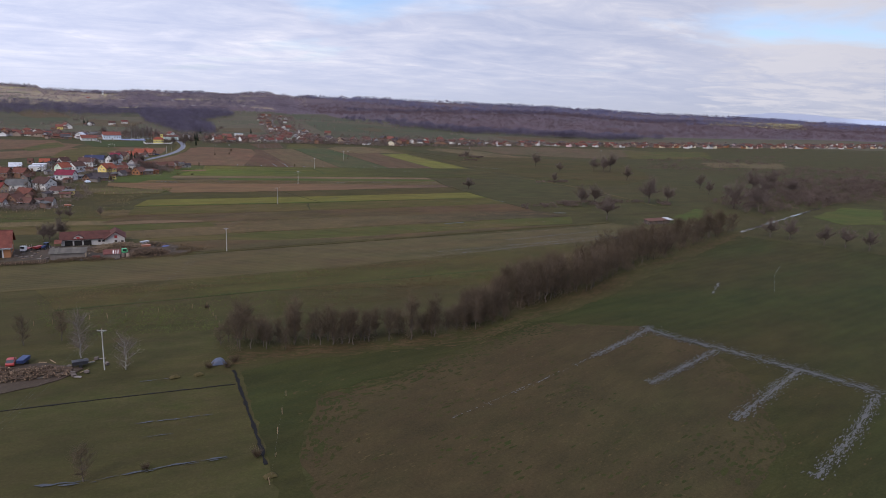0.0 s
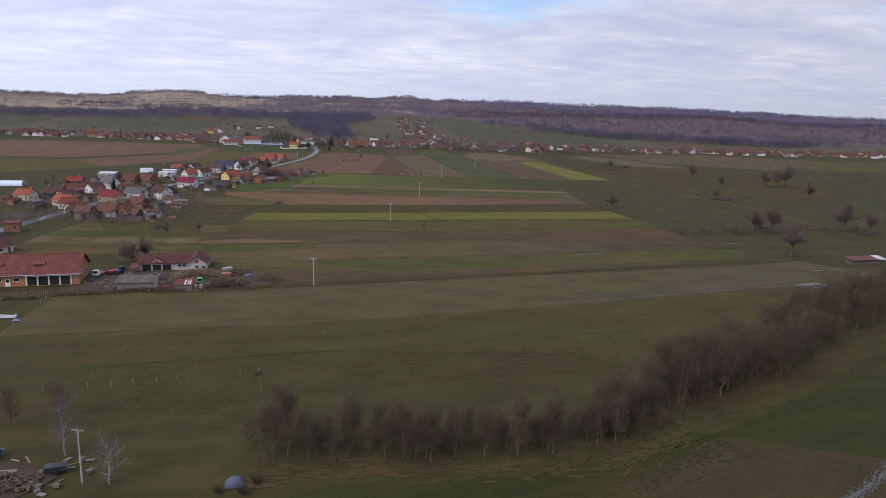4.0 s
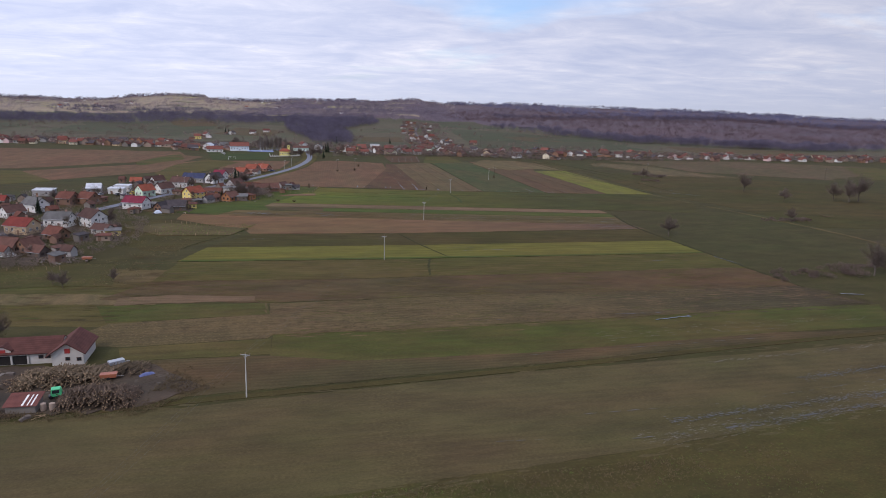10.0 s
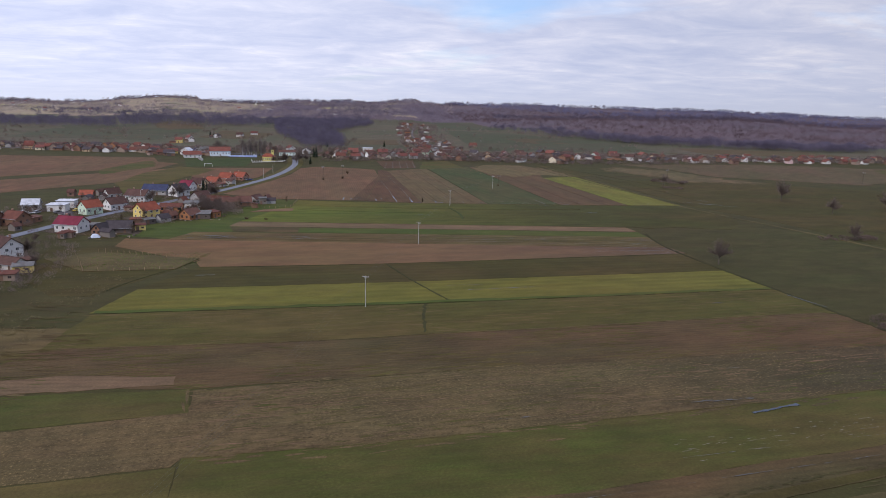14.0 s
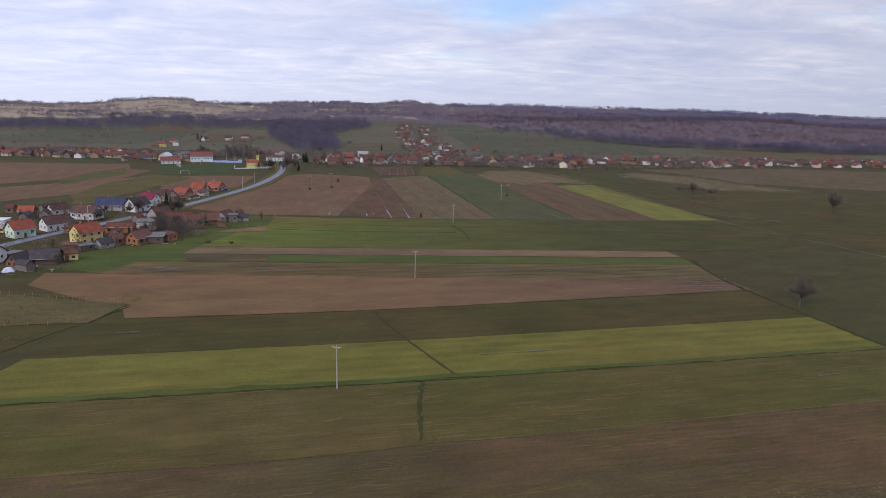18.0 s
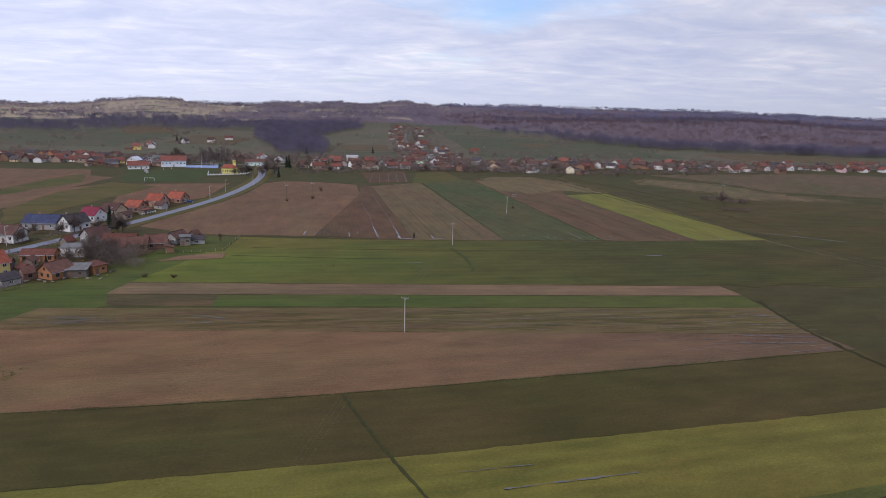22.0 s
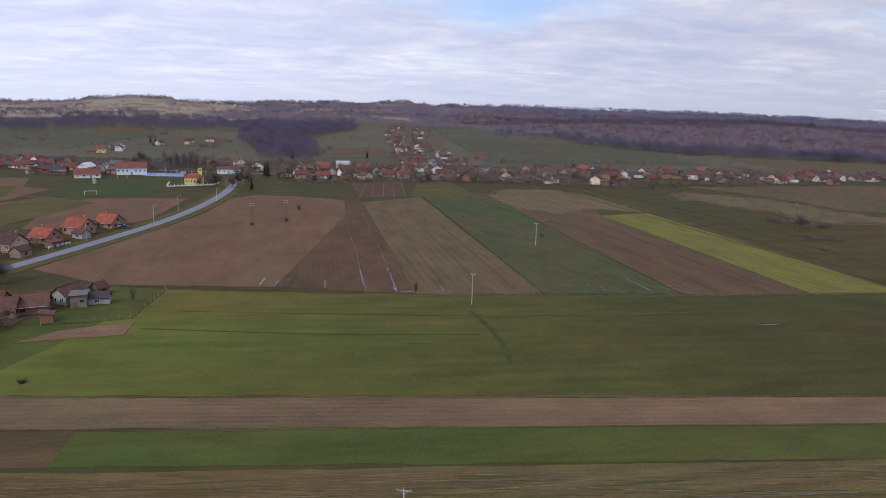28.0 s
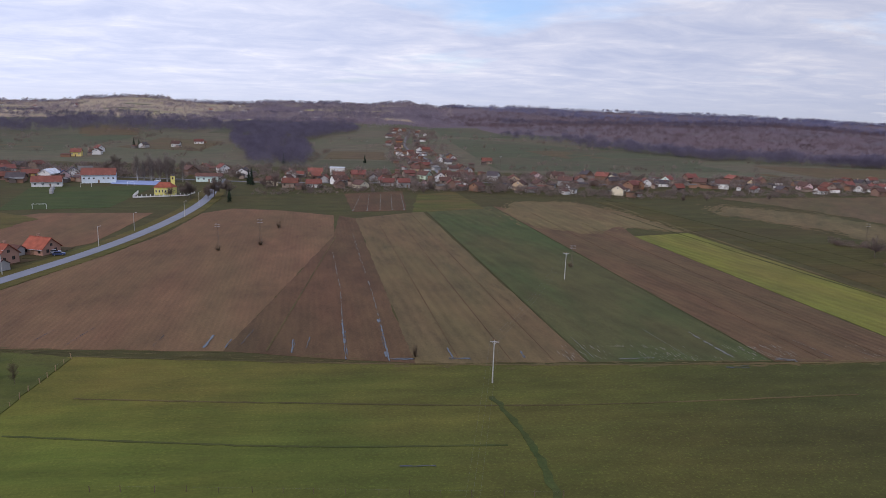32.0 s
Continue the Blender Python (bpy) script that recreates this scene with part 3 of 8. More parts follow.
field("short green meadow strip", M_strip, [(-82, 39), (-34, 44), (-31, 33), (-73, 24)])
field("brown harrowed strip", M_brown, [(-84, 45), (-34, 44), (37, 56), (102, 65), (151, 72), (146, 97), (139, 99), (41, 82), (-14, 73), (-76, 67)])
field("dull olive stubble meadow", M_olive, [(-76, 67), (-14, 73), (41, 82), (139, 99), (146, 98), (141, 126), (18, 106), (-76, 94)])
field("bright yellow-green crop strip", M_yellow, [(-77, 95), (18, 107), (141, 126), (136, 152), (14, 132), (-73, 120)])
field("dark green meadow strip", M_pasture, [(-73, 120), (14, 132), (136, 152), (134, 182), (5, 158), (-62, 150)])
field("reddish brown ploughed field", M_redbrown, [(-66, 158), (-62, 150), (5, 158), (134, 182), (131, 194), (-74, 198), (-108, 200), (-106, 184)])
field("striped stubble strip with wet rows", M_stripes, [(-90, 199), (-74, 198), (131, 194), (130, 218), (-84, 217)])
field("small bare brown plot", M_brown, [(-67, 220), (-37, 219), (-38, 231), (-71, 231)])
field("bright green strip", M_deep, [(-37, 219), (130, 218), (130, 231), (-38, 231)])
field("long pale brown ploughed strip", M_tan, [(-72, 232), (130, 231), (128, 243), (-70, 245)])
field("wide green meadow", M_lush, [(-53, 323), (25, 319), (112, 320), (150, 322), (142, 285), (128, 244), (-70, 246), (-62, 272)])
field("east end of the wide meadow, painted dimmer", M_lush2, [(140, 321), (192, 325), (208, 288), (190, 243), (126, 244), (139, 285)], 3.0)
field("brown ploughed field beside the road", M_nplough, [(-104, 347), (-72, 328), (-20, 327), (-7, 471), (-12, 528), (-40, 541), (-68, 545), (-80, 526), (-80, 470), (-86, 430), (-95, 388)])
field("dark ploughed wedge with wet furrows", M_ndark, [(-20, 327), (25, 320), (0, 520), (-9, 528), (-7, 471)])
field("tan stubble field", M_ntan, [(25, 320), (66, 321), (36, 549), (0, 520)])
field("green winter wheat field", M_ngreen, [(66, 321), (112, 322), (80, 576), (38, 551)])
field("brown harrowed field", M_neast, [(112, 322), (157, 322), (136, 482), (139, 512), (80, 576)])
field("yellow-green crop field", M_nyellow, [(158, 322), (193, 326), (168, 496), (136, 484)])
field("dark ploughed garden plot with white furrows", M_ndark, [(-13, 618), (-3, 542), (27, 551), (26, 642)])
field("brown field behind the road", M_nplough, [(-168, 500), (-156, 516), (-104, 525), (-101, 447), (-112, 425), (-145, 418)])
field("green football pitch", M_pitch, [(-180, 522), (-132, 540), (-141, 636), (-212, 618)])
field("bare brown field", M_nplough, [(-460, 600), (-240, 612), (-200, 520), (-300, 400), (-480, 380)])
field("brown field behind the village", M_nplough, [(-190, 500), (-160, 440), (-240, 330), (-290, 380)])
field("olive meadow behind the village", M_olive, [(-470, 370), (-290, 385), (-235, 325), (-330, 230), (-480, 250)])
field("wide rough pasture", M_pasture, [(200, 322), (220, 280), (240, 195), (290, 200), (360, 260), (420, 420), (300, 470), (182, 476)], 1.0)
NR = [(99, 598), (136, 602), (158, 561), (166, 499), (139, 512), (113, 489), (92, 510), (84, 555)]
TAW = [(240, 600), (282, 577), (299, 513), (330, 470), (266, 471), (246, 525), (215, 570)]
field("dry streaky rough meadow near the village", M_nrough, NR, 2.5)
field("narrow green strip beside the track", M_pasture, [(154, 606), (179, 611), (192, 509), (168, 499)], 1.5)
field("tawny dry grassland", M_tawny, TAW, 11)
field("wide brown rough grassland", M_nrough2, [(255, 640), (290, 590), (310, 520), (420, 470), (560, 560), (600, 640), (440, 680)], 6)
field("damp green strip of the eastern plain", M_strip, [(545, 626), (713, 642), (614, 500), (472, 476)], 8)
field("tan grass strip of the eastern plain", M_tawny, [(550, 440), (678, 442), (618, 369), (513, 371)], 8)
field("green meadow beside the stream", M_deep, [(229, 43), (268, 74), (278, 55), (240, 18)], 2)
field("green meadow behind the scrub", M_deep, [(330, 38), (392, 74), (416, 63), (358, 10), (326, 12)], 2)
field("strip of garden lawn behind the plough", M_strip, [(30, 544), (74, 565), (63, 643), (36, 623)], 1.0)
field("brown field of the western plain", M_nplough, [(-193, 397), (-198, 507), (-197, 552), (-222, 565), (-217, 439)], 2.0, lift=0.03)
field("green strip of the western plain", M_strip, [(-238, 477), (-235, 562), (-227, 577), (-206, 520), (-222, 448)], 2.0, lift=0.03)
field("olive meadow beside the road", M_olive, [(-162, 340), (-160, 400), (-148, 500), (-186, 523), (-196, 460), (-190, 391)], 2.0, lift=0.03)
field("pale straw patch beside the stubble", M_tan, [(-77, 39), (-79, 47), (-64, 51), (-39, 50.5), (-38, 46), (-68, 42)], 1.2, lift=0.02)
field("rough plot beside the farm", M_rough2, [(-140, 82), (-97, 90), (-86, 60), (-125, 56)], 1.5, lift=0.02)

# loose edges and residue
flecks("pale wet streaks on the damp strip", M_silt, [(51, -41), (99, -28), (157, -14), (190, -6)], 800, (0.3, 2.2), (0.03, 0.11), edge=3.6, z0=0.09, closed=False)
flecks("pale wet streaks on the damp strip", M_silt, [(96, -25), (169, 2)], 420, (0.3, 2.2), (0.03, 0.10), edge=4.5, z0=0.09, closed=False)
flecks("pale wet streaks on the damp strip", M_silt, [(82, -2), (136, 11), (165, 18)], 260, (0.3, 2.4), (0.04, 0.12), edge=0.9, z0=0.09, closed=False)
flecks("wet streaks on the green strip", M_silt, [(60, 17), (150, 37)], 120, (0.4, 3.0), (0.05, 0.14), edge=4.0, z0=0.092, closed=False)
flecks("wet ends of the plough rows", M_silt, [(88, 178), (133, 184), (131, 214), (104, 206)], 60, (2, 10), (0.05, 0.18), 8, z0=0.094)
flecks("wet ends of the northern furrows", M_silt, [(60, 322), (190, 325), (186, 334), (60, 332)], 320, (0.5, 3.0), (0.06, 0.25), 97, z0=0.11)
BEDS = [(-150, 20), (-66, 26), (-66, 94), (-90, 108), (-140, 95)]
flecks("green garden rows below the village", M_strip, BEDS, 260, (2, 10), (0.15, 0.5), 4, z0=0.10)
flecks("brown garden rows below the village", M_brown, BEDS, 240, (2, 10), (0.15, 0.5), 4, z0=0.102)
flecks("straw among the garden rows", M_straw, BEDS, 300, (1, 6), (0.1, 0.3), 4, z0=0.104)
flecks("pale wet lines on the striped stubble", M_silt, [(0, 198), (128, 196.5), (128, 215), (0, 215)], 80, (4, 16), (0.06, 0.15), -0.5, z0=0.0795)
flecks("long puddles in the wheel tracks of the stubble", M_water, [(-84, 203), (-30, 203), (-30, 210), (-84, 210)], 26, (4, 14), (0.12, 0.32), -0.5, z0=0.0797)
flecks("pale dry rows on the striped stubble", M_tan, [(-84, 200), (128, 196), (128, 216), (-82, 216)], 420, (5, 26), (0.10, 0.26), -0.5, z0=0.078)
flecks("green rows on the striped stubble", M_strip, [(-84, 200), (128, 196), (128, 216), (-82, 216)], 260, (5, 26), (0.2, 0.5), -0.5, z0=0.079)
flecks("clods along the pale strip", M_straw, [(-70, 245), (128, 243.4)], 500, (0.4, 1.6), (0.15, 0.4), edge=0.6, z0=0.08, closed=False)
flecks("clods along the pale strip", M_straw, [(-70, 231.5), (130, 230.6)], 400, (0.4, 1.6), (0.12, 0.3), edge=0.5, z0=0.08, closed=False)
flecks("crumbled edge of the ploughed field", M_straw, [(-62, 150), (5, 158), (134, 181.6)], 500, (0.4, 1.8), (0.15, 0.4), edge=0.7, z0=0.08, closed=False)
flecks("grass creeping into the damp soil", M_crop, [(-9, -190), (-3, -165), (15, -159), (43, -140), (66, -127)], 900, (0.5, 3.0), (0.3, 1.2), edge=7, z0=0.053, closed=False)
flecks("grass creeping in from the crop", M_crop, [(104, -158), (99, -178), (84, -204), (64, -218), (40, -268)], 900, (0.5, 3.0), (0.3, 1.2), edge=9, z0=0.053, closed=False)
flecks("grass tufts among the damp soil", M_crop, [(-12, -146), (60, -129), (94, -136), (124, -190), (150, -270), (-4, -270)], 1100, (0.6, 3.0), (0.25, 0.9), 29, z0=0.05)
flecks("reddish clods on the damp soil", M_dryweed, [(-10, -150), (60, -131), (94, -138), (122, -190), (140, -268), (0, -268)], 800, (0.4, 2.0), (0.15, 0.5), 29, z0=0.052)
STRIP_A = [(-102, -37), (-26, -24), (42, -7), (137, 13), (178, 27), (172, -8), (51, -44), (-14, -60), (-81, -71)]
flecks("ragged margin of the damp strip", M_greybrown, STRIP_A, 400, (2, 8), (0.3, 1.2), edge=4)
HEDGE = [(-22, -139), (40, -137), (60, -125), (126, -79), (238, -8)]
flecks("reddish dry grass below the hedgerow", M_dryweed, HEDGE, 900, (1, 6), (0.4, 1.4), 20, edge=4, closed=False)
STUB = [(-31, 33), (-33, 43), (37, 56), (151, 72), (162, 51), (45, 28), (-27, 16)]
flecks("straw left in rows on the stubble", M_tan, STUB, 420, (1.5, 9), (0.1, 0.35), 11, z0=0.064)
flecks("green weeds among the stubble", M_strip, STUB, 260, (1.5, 8), (0.15, 0.5), 11, z0=0.066)
flecks("ragged margin of the stubble", M_stubble, STUB, 420, (2, 9), (0.3, 1.0), edge=4, z0=0.066)
HARROW = [(-84, 45), (-34, 44), (37, 56), (151, 72), (139, 99), (41, 82), (-14, 73), (-76, 67)]
flecks("weeds on the harrowed strip", M_olive, HARROW, 500, (2, 12), (0.15, 0.6), 10, z0=0.068)
flecks("pale clods on the harrowed strip", M_stripes, HARROW, 300, (1.5, 9), (0.12, 0.4), 10, z0=0.07)
OLV = [(-76, 67), (-14, 73), (41, 82), (139, 99), (141, 126), (18, 106), (-76, 94)]
flecks("brown gaps in the olive meadow", M_stripes, OLV, 320, (2, 14), (0.15, 0.6), 10, z0=0.07)
flecks("rough dry edge below the ploughed fields", M_straw, [(-72, 326), (-20, 324), (25, 319), (112, 321), (193, 325)], 300, (1, 6), (0.2, 0.7), edge=2.5, closed=False, z0=0.072)
flecks("ragged outline of the dry rough meadow", M_nrough, NR, 300, (3, 12), (0.6, 2.0), edge=6, z0=0.082)
flecks("ragged outline of the tawny grassland", M_tawny, TAW, 320, (4, 16), (0.8, 3.0), edge=10, z0=0.082)
flecks("dry grass on the ditch bank", M_straw, [(-26, -19.6), (42, -3.0), (106, 14.2), (178, 31)], 650, (0.4, 1.4), (0.10, 0.3), edge=0.7, z0=0.13, closed=False)
for lb_, mt_, ps_ in (("narrow dug strip behind the barn", M_stripes, [(-150, 62), (-66, 66), (-62, 82), (-146, 82)]), ("narrow green strip behind the barn", M_strip, [(-150, 49), (-66, 51), (-66, 66), (-150, 62)]),
                      ("brown strip behind the barn", M_nrough, [(-150, 36), (-66, 41), (-66, 51), (-150, 49)]), ("olive strip behind the barn", M_olive, [(-150, 16), (-64, 22), (-66, 41), (-150, 36)])):
    field(lb_, mt_, ps_, 1.2, lift=-0.06)
field("bright green grass beside the village gardens", M_deep, [(-114, 205), (-76, 200), (-60, 235), (-58, 275), (-53, 323), (-74, 326), (-78, 292), (-92, 248), (-110, 234)], 2.5, lift=-0.004 - 0.0008 * FIELD_N[0])
field("green grass behind the farm plots", M_pasture, [(-122, 140), (-96, 112), (-84, 112), (-70, 146), (-72, 172), (-108, 184), (-128, 176)], 1.2, lift=-0.006 - 0.0008 * FIELD_N[0])


# ---- road ----
def ribbon(name, pts, width, mat, label, z, category, kind="structure", rough=0.0):
    """A strip of even width along a smooth line."""
    line = []
    for i in range(len(pts) - 1):
        p0, p1, p2, p3 = (Vector((*pts[max(0, min(len(pts) - 1, k))], 0)) for k in (i - 1, i, i + 1, i + 2))
        cuts = 24 if rough else 8
        for s in range(cuts):
            t = s / cuts
            line.append(0.5 * ((2 * p1) + (p2 - p0) * t + (2 * p0 - 5 * p1 + 4 * p2 - p3) * t * t + (3 * p1 - p0 - 3 * p2 + p3) * t ** 3))
    line.append(Vector((*pts[-1], 0)))
    b = Build()
    for i, p in enumerate(line):
        d = (line[min(i + 1, len(line) - 1)] - line[max(i - 1, 0)]).normalized()
        nrm = Vector((-d.y, d.x, 0)) * width / 2
        wa, wb = (1 + rough * 1.6 * noise.noise(Vector((p.x * 0.5, p.y * 0.5, 1.0 + k))) for k in (0, 9))
        for q in (p - nrm * max(0.05, wa), p + nrm * max(0.05, wb)):
            h = height(q.x, q.y)
            b.v += [(q.x, q.y, h + z), (q.x, q.y, h - 0.02)]
    for i in range(len(line) - 1):
        a, c = 4 * i, 4 * i + 4
        b.f += [(a, c, c + 2, a + 2), (a + 1, c + 1, c, a), (a + 2, c + 2, c + 3, a + 3)]
    return tagged(new(name, b.mesh(name, mat)), label, category, kind=kind)


M_street = surface("worn_street_asphalt", (0.13, 0.13, 0.14), 0.85, 0.15, 0.2, 6)
ROAD = [(-176, -40), (-172, 60), (-167, 114), (-158, 190), (-144, 254), (-127, 303), (-111, 355), (-101.5, 395), (-94.5, 430), (-90, 467), (-88.3, 509), (-89.4, 551), (-93.5, 590), (-102, 640), (-110, 690)]
ribbon("grass_verge", ROAD[5:], 15, M_olive, "grassy verge along the road", 0.11, "verge", rough=0.08)
ribbon("road", ROAD, 5.5, M_asphalt, "pale grey asphalt village road", 0.17, "road")
ribbon("road", [(-520, 700), (-360, 705), (-230, 690), (-110, 676), (-60, 674), (20, 690), (115, 712), (210, 716), (310, 735), (480, 745), (720, 775), (1080, 850), (1440, 935)], 3.2, M_street, "narrow asphalt village street", 0.36, "road")
ribbon("road", [(68, 702), (60, 784), (58, 910), (36, 1060), (37, 1199), (52, 1504)], 3.0, M_street, "narrow street climbing the hill", 0.44, "road")
ribbon("track", [(191, 325), (203, 285), (214, 256), (239, 175), (247, 87)], 2.6, M_straw, "pale grassy field track", 0.11, "track", rough=0.6)
ribbon("track", [(192, 330), (172, 500), (160, 600)], 2.0, M_straw, "grassy track between fields", 0.115, "track")
ribbon("ditch_bank", [(-52, -28), (-26, -21.5), (42, -5), (106, 12), (178, 29)], 2.0, M_pasture, "grassy bank of a field ditch", 0.12, "bank")
ribbon("ditch", [(-52, -29.2), (-26, -22.6), (42, -6.1), (106, 10.9), (178, 27.9)], 0.26, M_dryweed, "narrow overgrown field ditch", 0.126, "ditch", rough=1.0)
ribbon("ditch", [(-20.5, -147), (-18.5, -161), (-16, -179), (-14.5, -190)], 0.6, M_ditchwater, "narrow dark water ditch", 0.09, "ditch", rough=0.9)
ribbon("ditch", [(-20, -155), (-42, -157), (-70, -160)], 0.35, M_ditchwater, "narrow dark side ditch", 0.08, "ditch", rough=1.0)
ribbon("ditch", [(132, 225), (130, 195), (136, 152), (141, 126), (146, 97), (152, 70)], 1.2, M_bank, "overgrown boundary ditch", 0.105, "ditch", rough=0.7)
ribbon("ditch", [(-70, -94), (-12, -82), (74, -65)], 1.0, M_pitch, "green line of an old ditch", 0.08, "ditch", rough=0.7)


# ---- houses ----
HOUSES = []


def window(parent, x, z, side, w, h, face, frame_mat):
    """One window on a wall: frame standing proud, pane set back. side: (ux, uy) outward; face: distance of the wall from the middle."""
    b = Build()
    t, o = 0.09, 0.05
    for x0, x1, z0, z1 in ((-w / 2, w / 2, -h / 2, -h / 2 + t), (-w / 2, w / 2, h / 2 - t, h / 2), (-w / 2, -w / 2 + t, -h / 2 + t, h / 2 - t), (w / 2 - t, w / 2, -h / 2 + t, h / 2 - t), (-t / 2, t / 2, -h / 2 + t, h / 2 - t)):
        b.box(x0, x1, -o, 0.04, z0, z1)
    fr = part("window", b, frame_mat, parent)
    ang = math.atan2(side[1], side[0]) + math.pi / 2
    fr.matrix_local = Matrix.Translation((side[0] * face - side[1] * x, side[1] * face + side[0] * x, z)) @ Matrix.Rotation(ang, 4, "Z")
    part("pane", Build().box(-w / 2 + t, w / 2 - t, -0.012, 0.03, -h / 2 + t, h / 2 - t), M_pane, fr)
    return fr


def house(x, y, rot, w, d, eave_, rise_, wall, roof, label, windows=2, chimney=True, category="house", over=0.6, storeys=1, name="house", group="", far=False, door=True):
    """Gabled house; its ridge runs along local x. Parts: wall, roof, windows, door, chimney."""
    rnd = random.Random(int(x * 7 + y * 13))
    if group == "houses of the village by the road":
        w, d = w * 0.88, d * 0.9
    HOUSES.append((x, y, rot, w, d, group))
    ob = thing(name, pose(x, y, height(x, y) + 0.05, 0, 0, rot), label, category, group)
    wm, rm = WALL[wall], ROOF[roof]
    eave, rise = eave_ * 0.86, rise_ * 0.9
    b = Build().prism([(-d / 2, -0.6), (d / 2, -0.6), (d / 2, eave), (0, eave + rise), (-d / 2, eave)], 0, -w / 2, w / 2)
    part("wall", b, wm, ob)
    k = rise / (d / 2)
    t = 0.22
    e = d / 2 + over
    ze = eave - over * k
    b = Build().prism([(-e, ze + 0.03), (0, eave + rise + 0.03), (e, ze + 0.03), (e, ze + 0.03 + t), (0, eave + rise + 0.03 + t * 1.2), (-e, ze + 0.03 + t)], 0, -w / 2 - over * 0.8, w / 2 + over * 0.8)
    rf = part("roof", b, rm, ob)
    part("ridge_cap", Build().prism([(-0.18, eave + rise + 0.2), (0.18, eave + rise + 0.2), (0.1, eave + rise + 0.4), (-0.1, eave + rise + 0.4)], 0, -w / 2 - over * 0.8, w / 2 + over * 0.8), rm, ob) if not far else None
    if chimney:
        cx, cy = rnd.choice((-1, 1)) * w * rnd.uniform(0.12, 0.3), d * rnd.uniform(0.06, 0.16)
        b = Build().box(cx - 0.3, cx + 0.3, cy - 0.3, cy + 0.3, eave + rise * 0.5, eave + rise + 0.9).box(cx - 0.38, cx + 0.38, cy - 0.38, cy + 0.38, eave + rise + 0.9, eave + rise + 1.05)
        part("chimney", b, M_chim, ob)
    fm = M_wframe if wall in ("orange", "brick", "old", "plank", "dark", "newbrick", "terracotta") else M_frame
    if windows:
        hh = eave / storeys
        for s in range(storeys):
            z = hh * (s + 0.55)
            n = windows
            for i in range(n):
                px = (i + 0.5) / n * w - w / 2
                if s == 0 and i == n // 2 and door and n > 1:
                    dr = Build().box(px - 0.5, px + 0.5, -d / 2 - 0.05, -d / 2 + 0.05, 0.0, min(2.05, hh - 0.2))
                    dob = part("door", dr, M_door, ob)
                    if not far:
                        part("handle", Build().box(px + 0.34, px + 0.42, -d / 2 - 0.09, -d / 2 - 0.045, 0.95, 1.05), M_steel, dob)
                    continue
                window(ob, px, z, (0, -1), 1.3, min(1.3, hh * 0.5), d / 2, fm)
            if not far:
                for sx in (-1, 1):
                    for py in (-d * 0.22, d * 0.22):
                        window(ob, py, z, (sx, 0), 1.2, min(1.3, hh * 0.5), w / 2, fm)
        if rise > 2 and not (far and windows < 3):
            for sx in (-1, 1):
                window(ob, 0, eave + rise * 0.3, (sx, 0), 1.1, 1.1, w / 2, fm)
    if not far:
        for s in (-1, 1):
            part("gutter", Build().tube((-w / 2 - over * 0.8, s * (e + 0.06), ze + 0.1), (w / 2 + over * 0.8, s * (e + 0.06), ze + 0.1), 0.07, 0.07, 6), M_steel, ob)
    return ob


def flat_shed(x, y, rot, w, d, h, wall, roof, label, slope=0.5, name="shed", category="shed", group="", plain=False):
    """Shed with a low lean-to roof."""
    ob = thing(name, pose(x, y, height(x, y) + 0.05, 0, 0, rot), label, category, group)
    part("wall", Build().prism([(-d / 2, -0.5), (d / 2, -0.5), (d / 2, h + slope), (-d / 2, h)], 0, -w / 2, w / 2), WALL[wall], ob)
    part("roof", Build().prism([(-d / 2 - 0.4, h - 0.02), (d / 2 + 0.4, h + slope + 0.02), (d / 2 + 0.4, h + slope + 0.2), (-d / 2 - 0.4, h + 0.16)], 0, -w / 2 - 0.4, w / 2 + 0.4), ROOF[roof], ob)
    if plain:
        return ob
    part("door", Build().box(-w * 0.25 - 0.6, -w * 0.25 + 0.6, -d / 2 - 0.05, -d / 2 + 0.03, 0.0, min(2.0, h - 0.2)), M_door, ob)
    window(ob, w * 0.22, h * 0.55, (0, -1), 1.1, 0.8, d / 2, M_wframe)
    return ob


V = "houses of the village by the road"
house(-137, 215, -12, 13, 9, 4.6, 3.0, "white", "crimson", "white house with a dark crimson tiled roof", 4, group=V)
house(-118, 253, 55, 11, 9, 5.4, 3.4, "yellow", "orange", "yellow two-storey house with an orange tiled roof", 3, storeys=2, group=V)
house(-150, 263, 55, 10, 8.5, 4.6, 3.4, "green", "orange", "pale green house with an orange roof", 3, group=V)
house(-144, 279, 52, 10.5, 8.5, 4.0, 3.2, "white", "brown", "white house with a dark brown roof", 3, group=V)
house(-143, 310, -12, 14, 9, 4.4, 3.2, "white", "brown", "long white house with a brown roof", 4, group=V)
house(-143, 340, -4, 17, 10, 3.8, 3.2, "grey", "navy", "long building with a dark navy blue roof", 4, group=V)
house(-128, 336, 58, 11, 9, 4.6, 3.6, "white", "dark", "white house with a dark grey roof", 3, group=V)
house(-130, 360, -22, 10, 8.5, 4.2, 3.4, "white", "crimson", "white house with a crimson roof", 3, group=V)
house(-127, 376, -18, 11, 9, 4.0, 3.4, "tan", "brown", "tan house with a brown tiled roof", 3, group=V)
house(-122, 393, -20, 10, 9, 3.0, 3.4, "newbrick", "orange", "unplastered brick house with an orange roof", 3, group=V)
house(-117, 411, -20, 11, 9, 4.2, 3.6, "newbrick", "orange", "unfinished brick house with an orange roof", 3, group=V)
house(-111, 428, -20, 10.5, 9, 3.0, 3.6, "newbrick", "orange", "new brick house with a bright orange roof", 3, group=V)
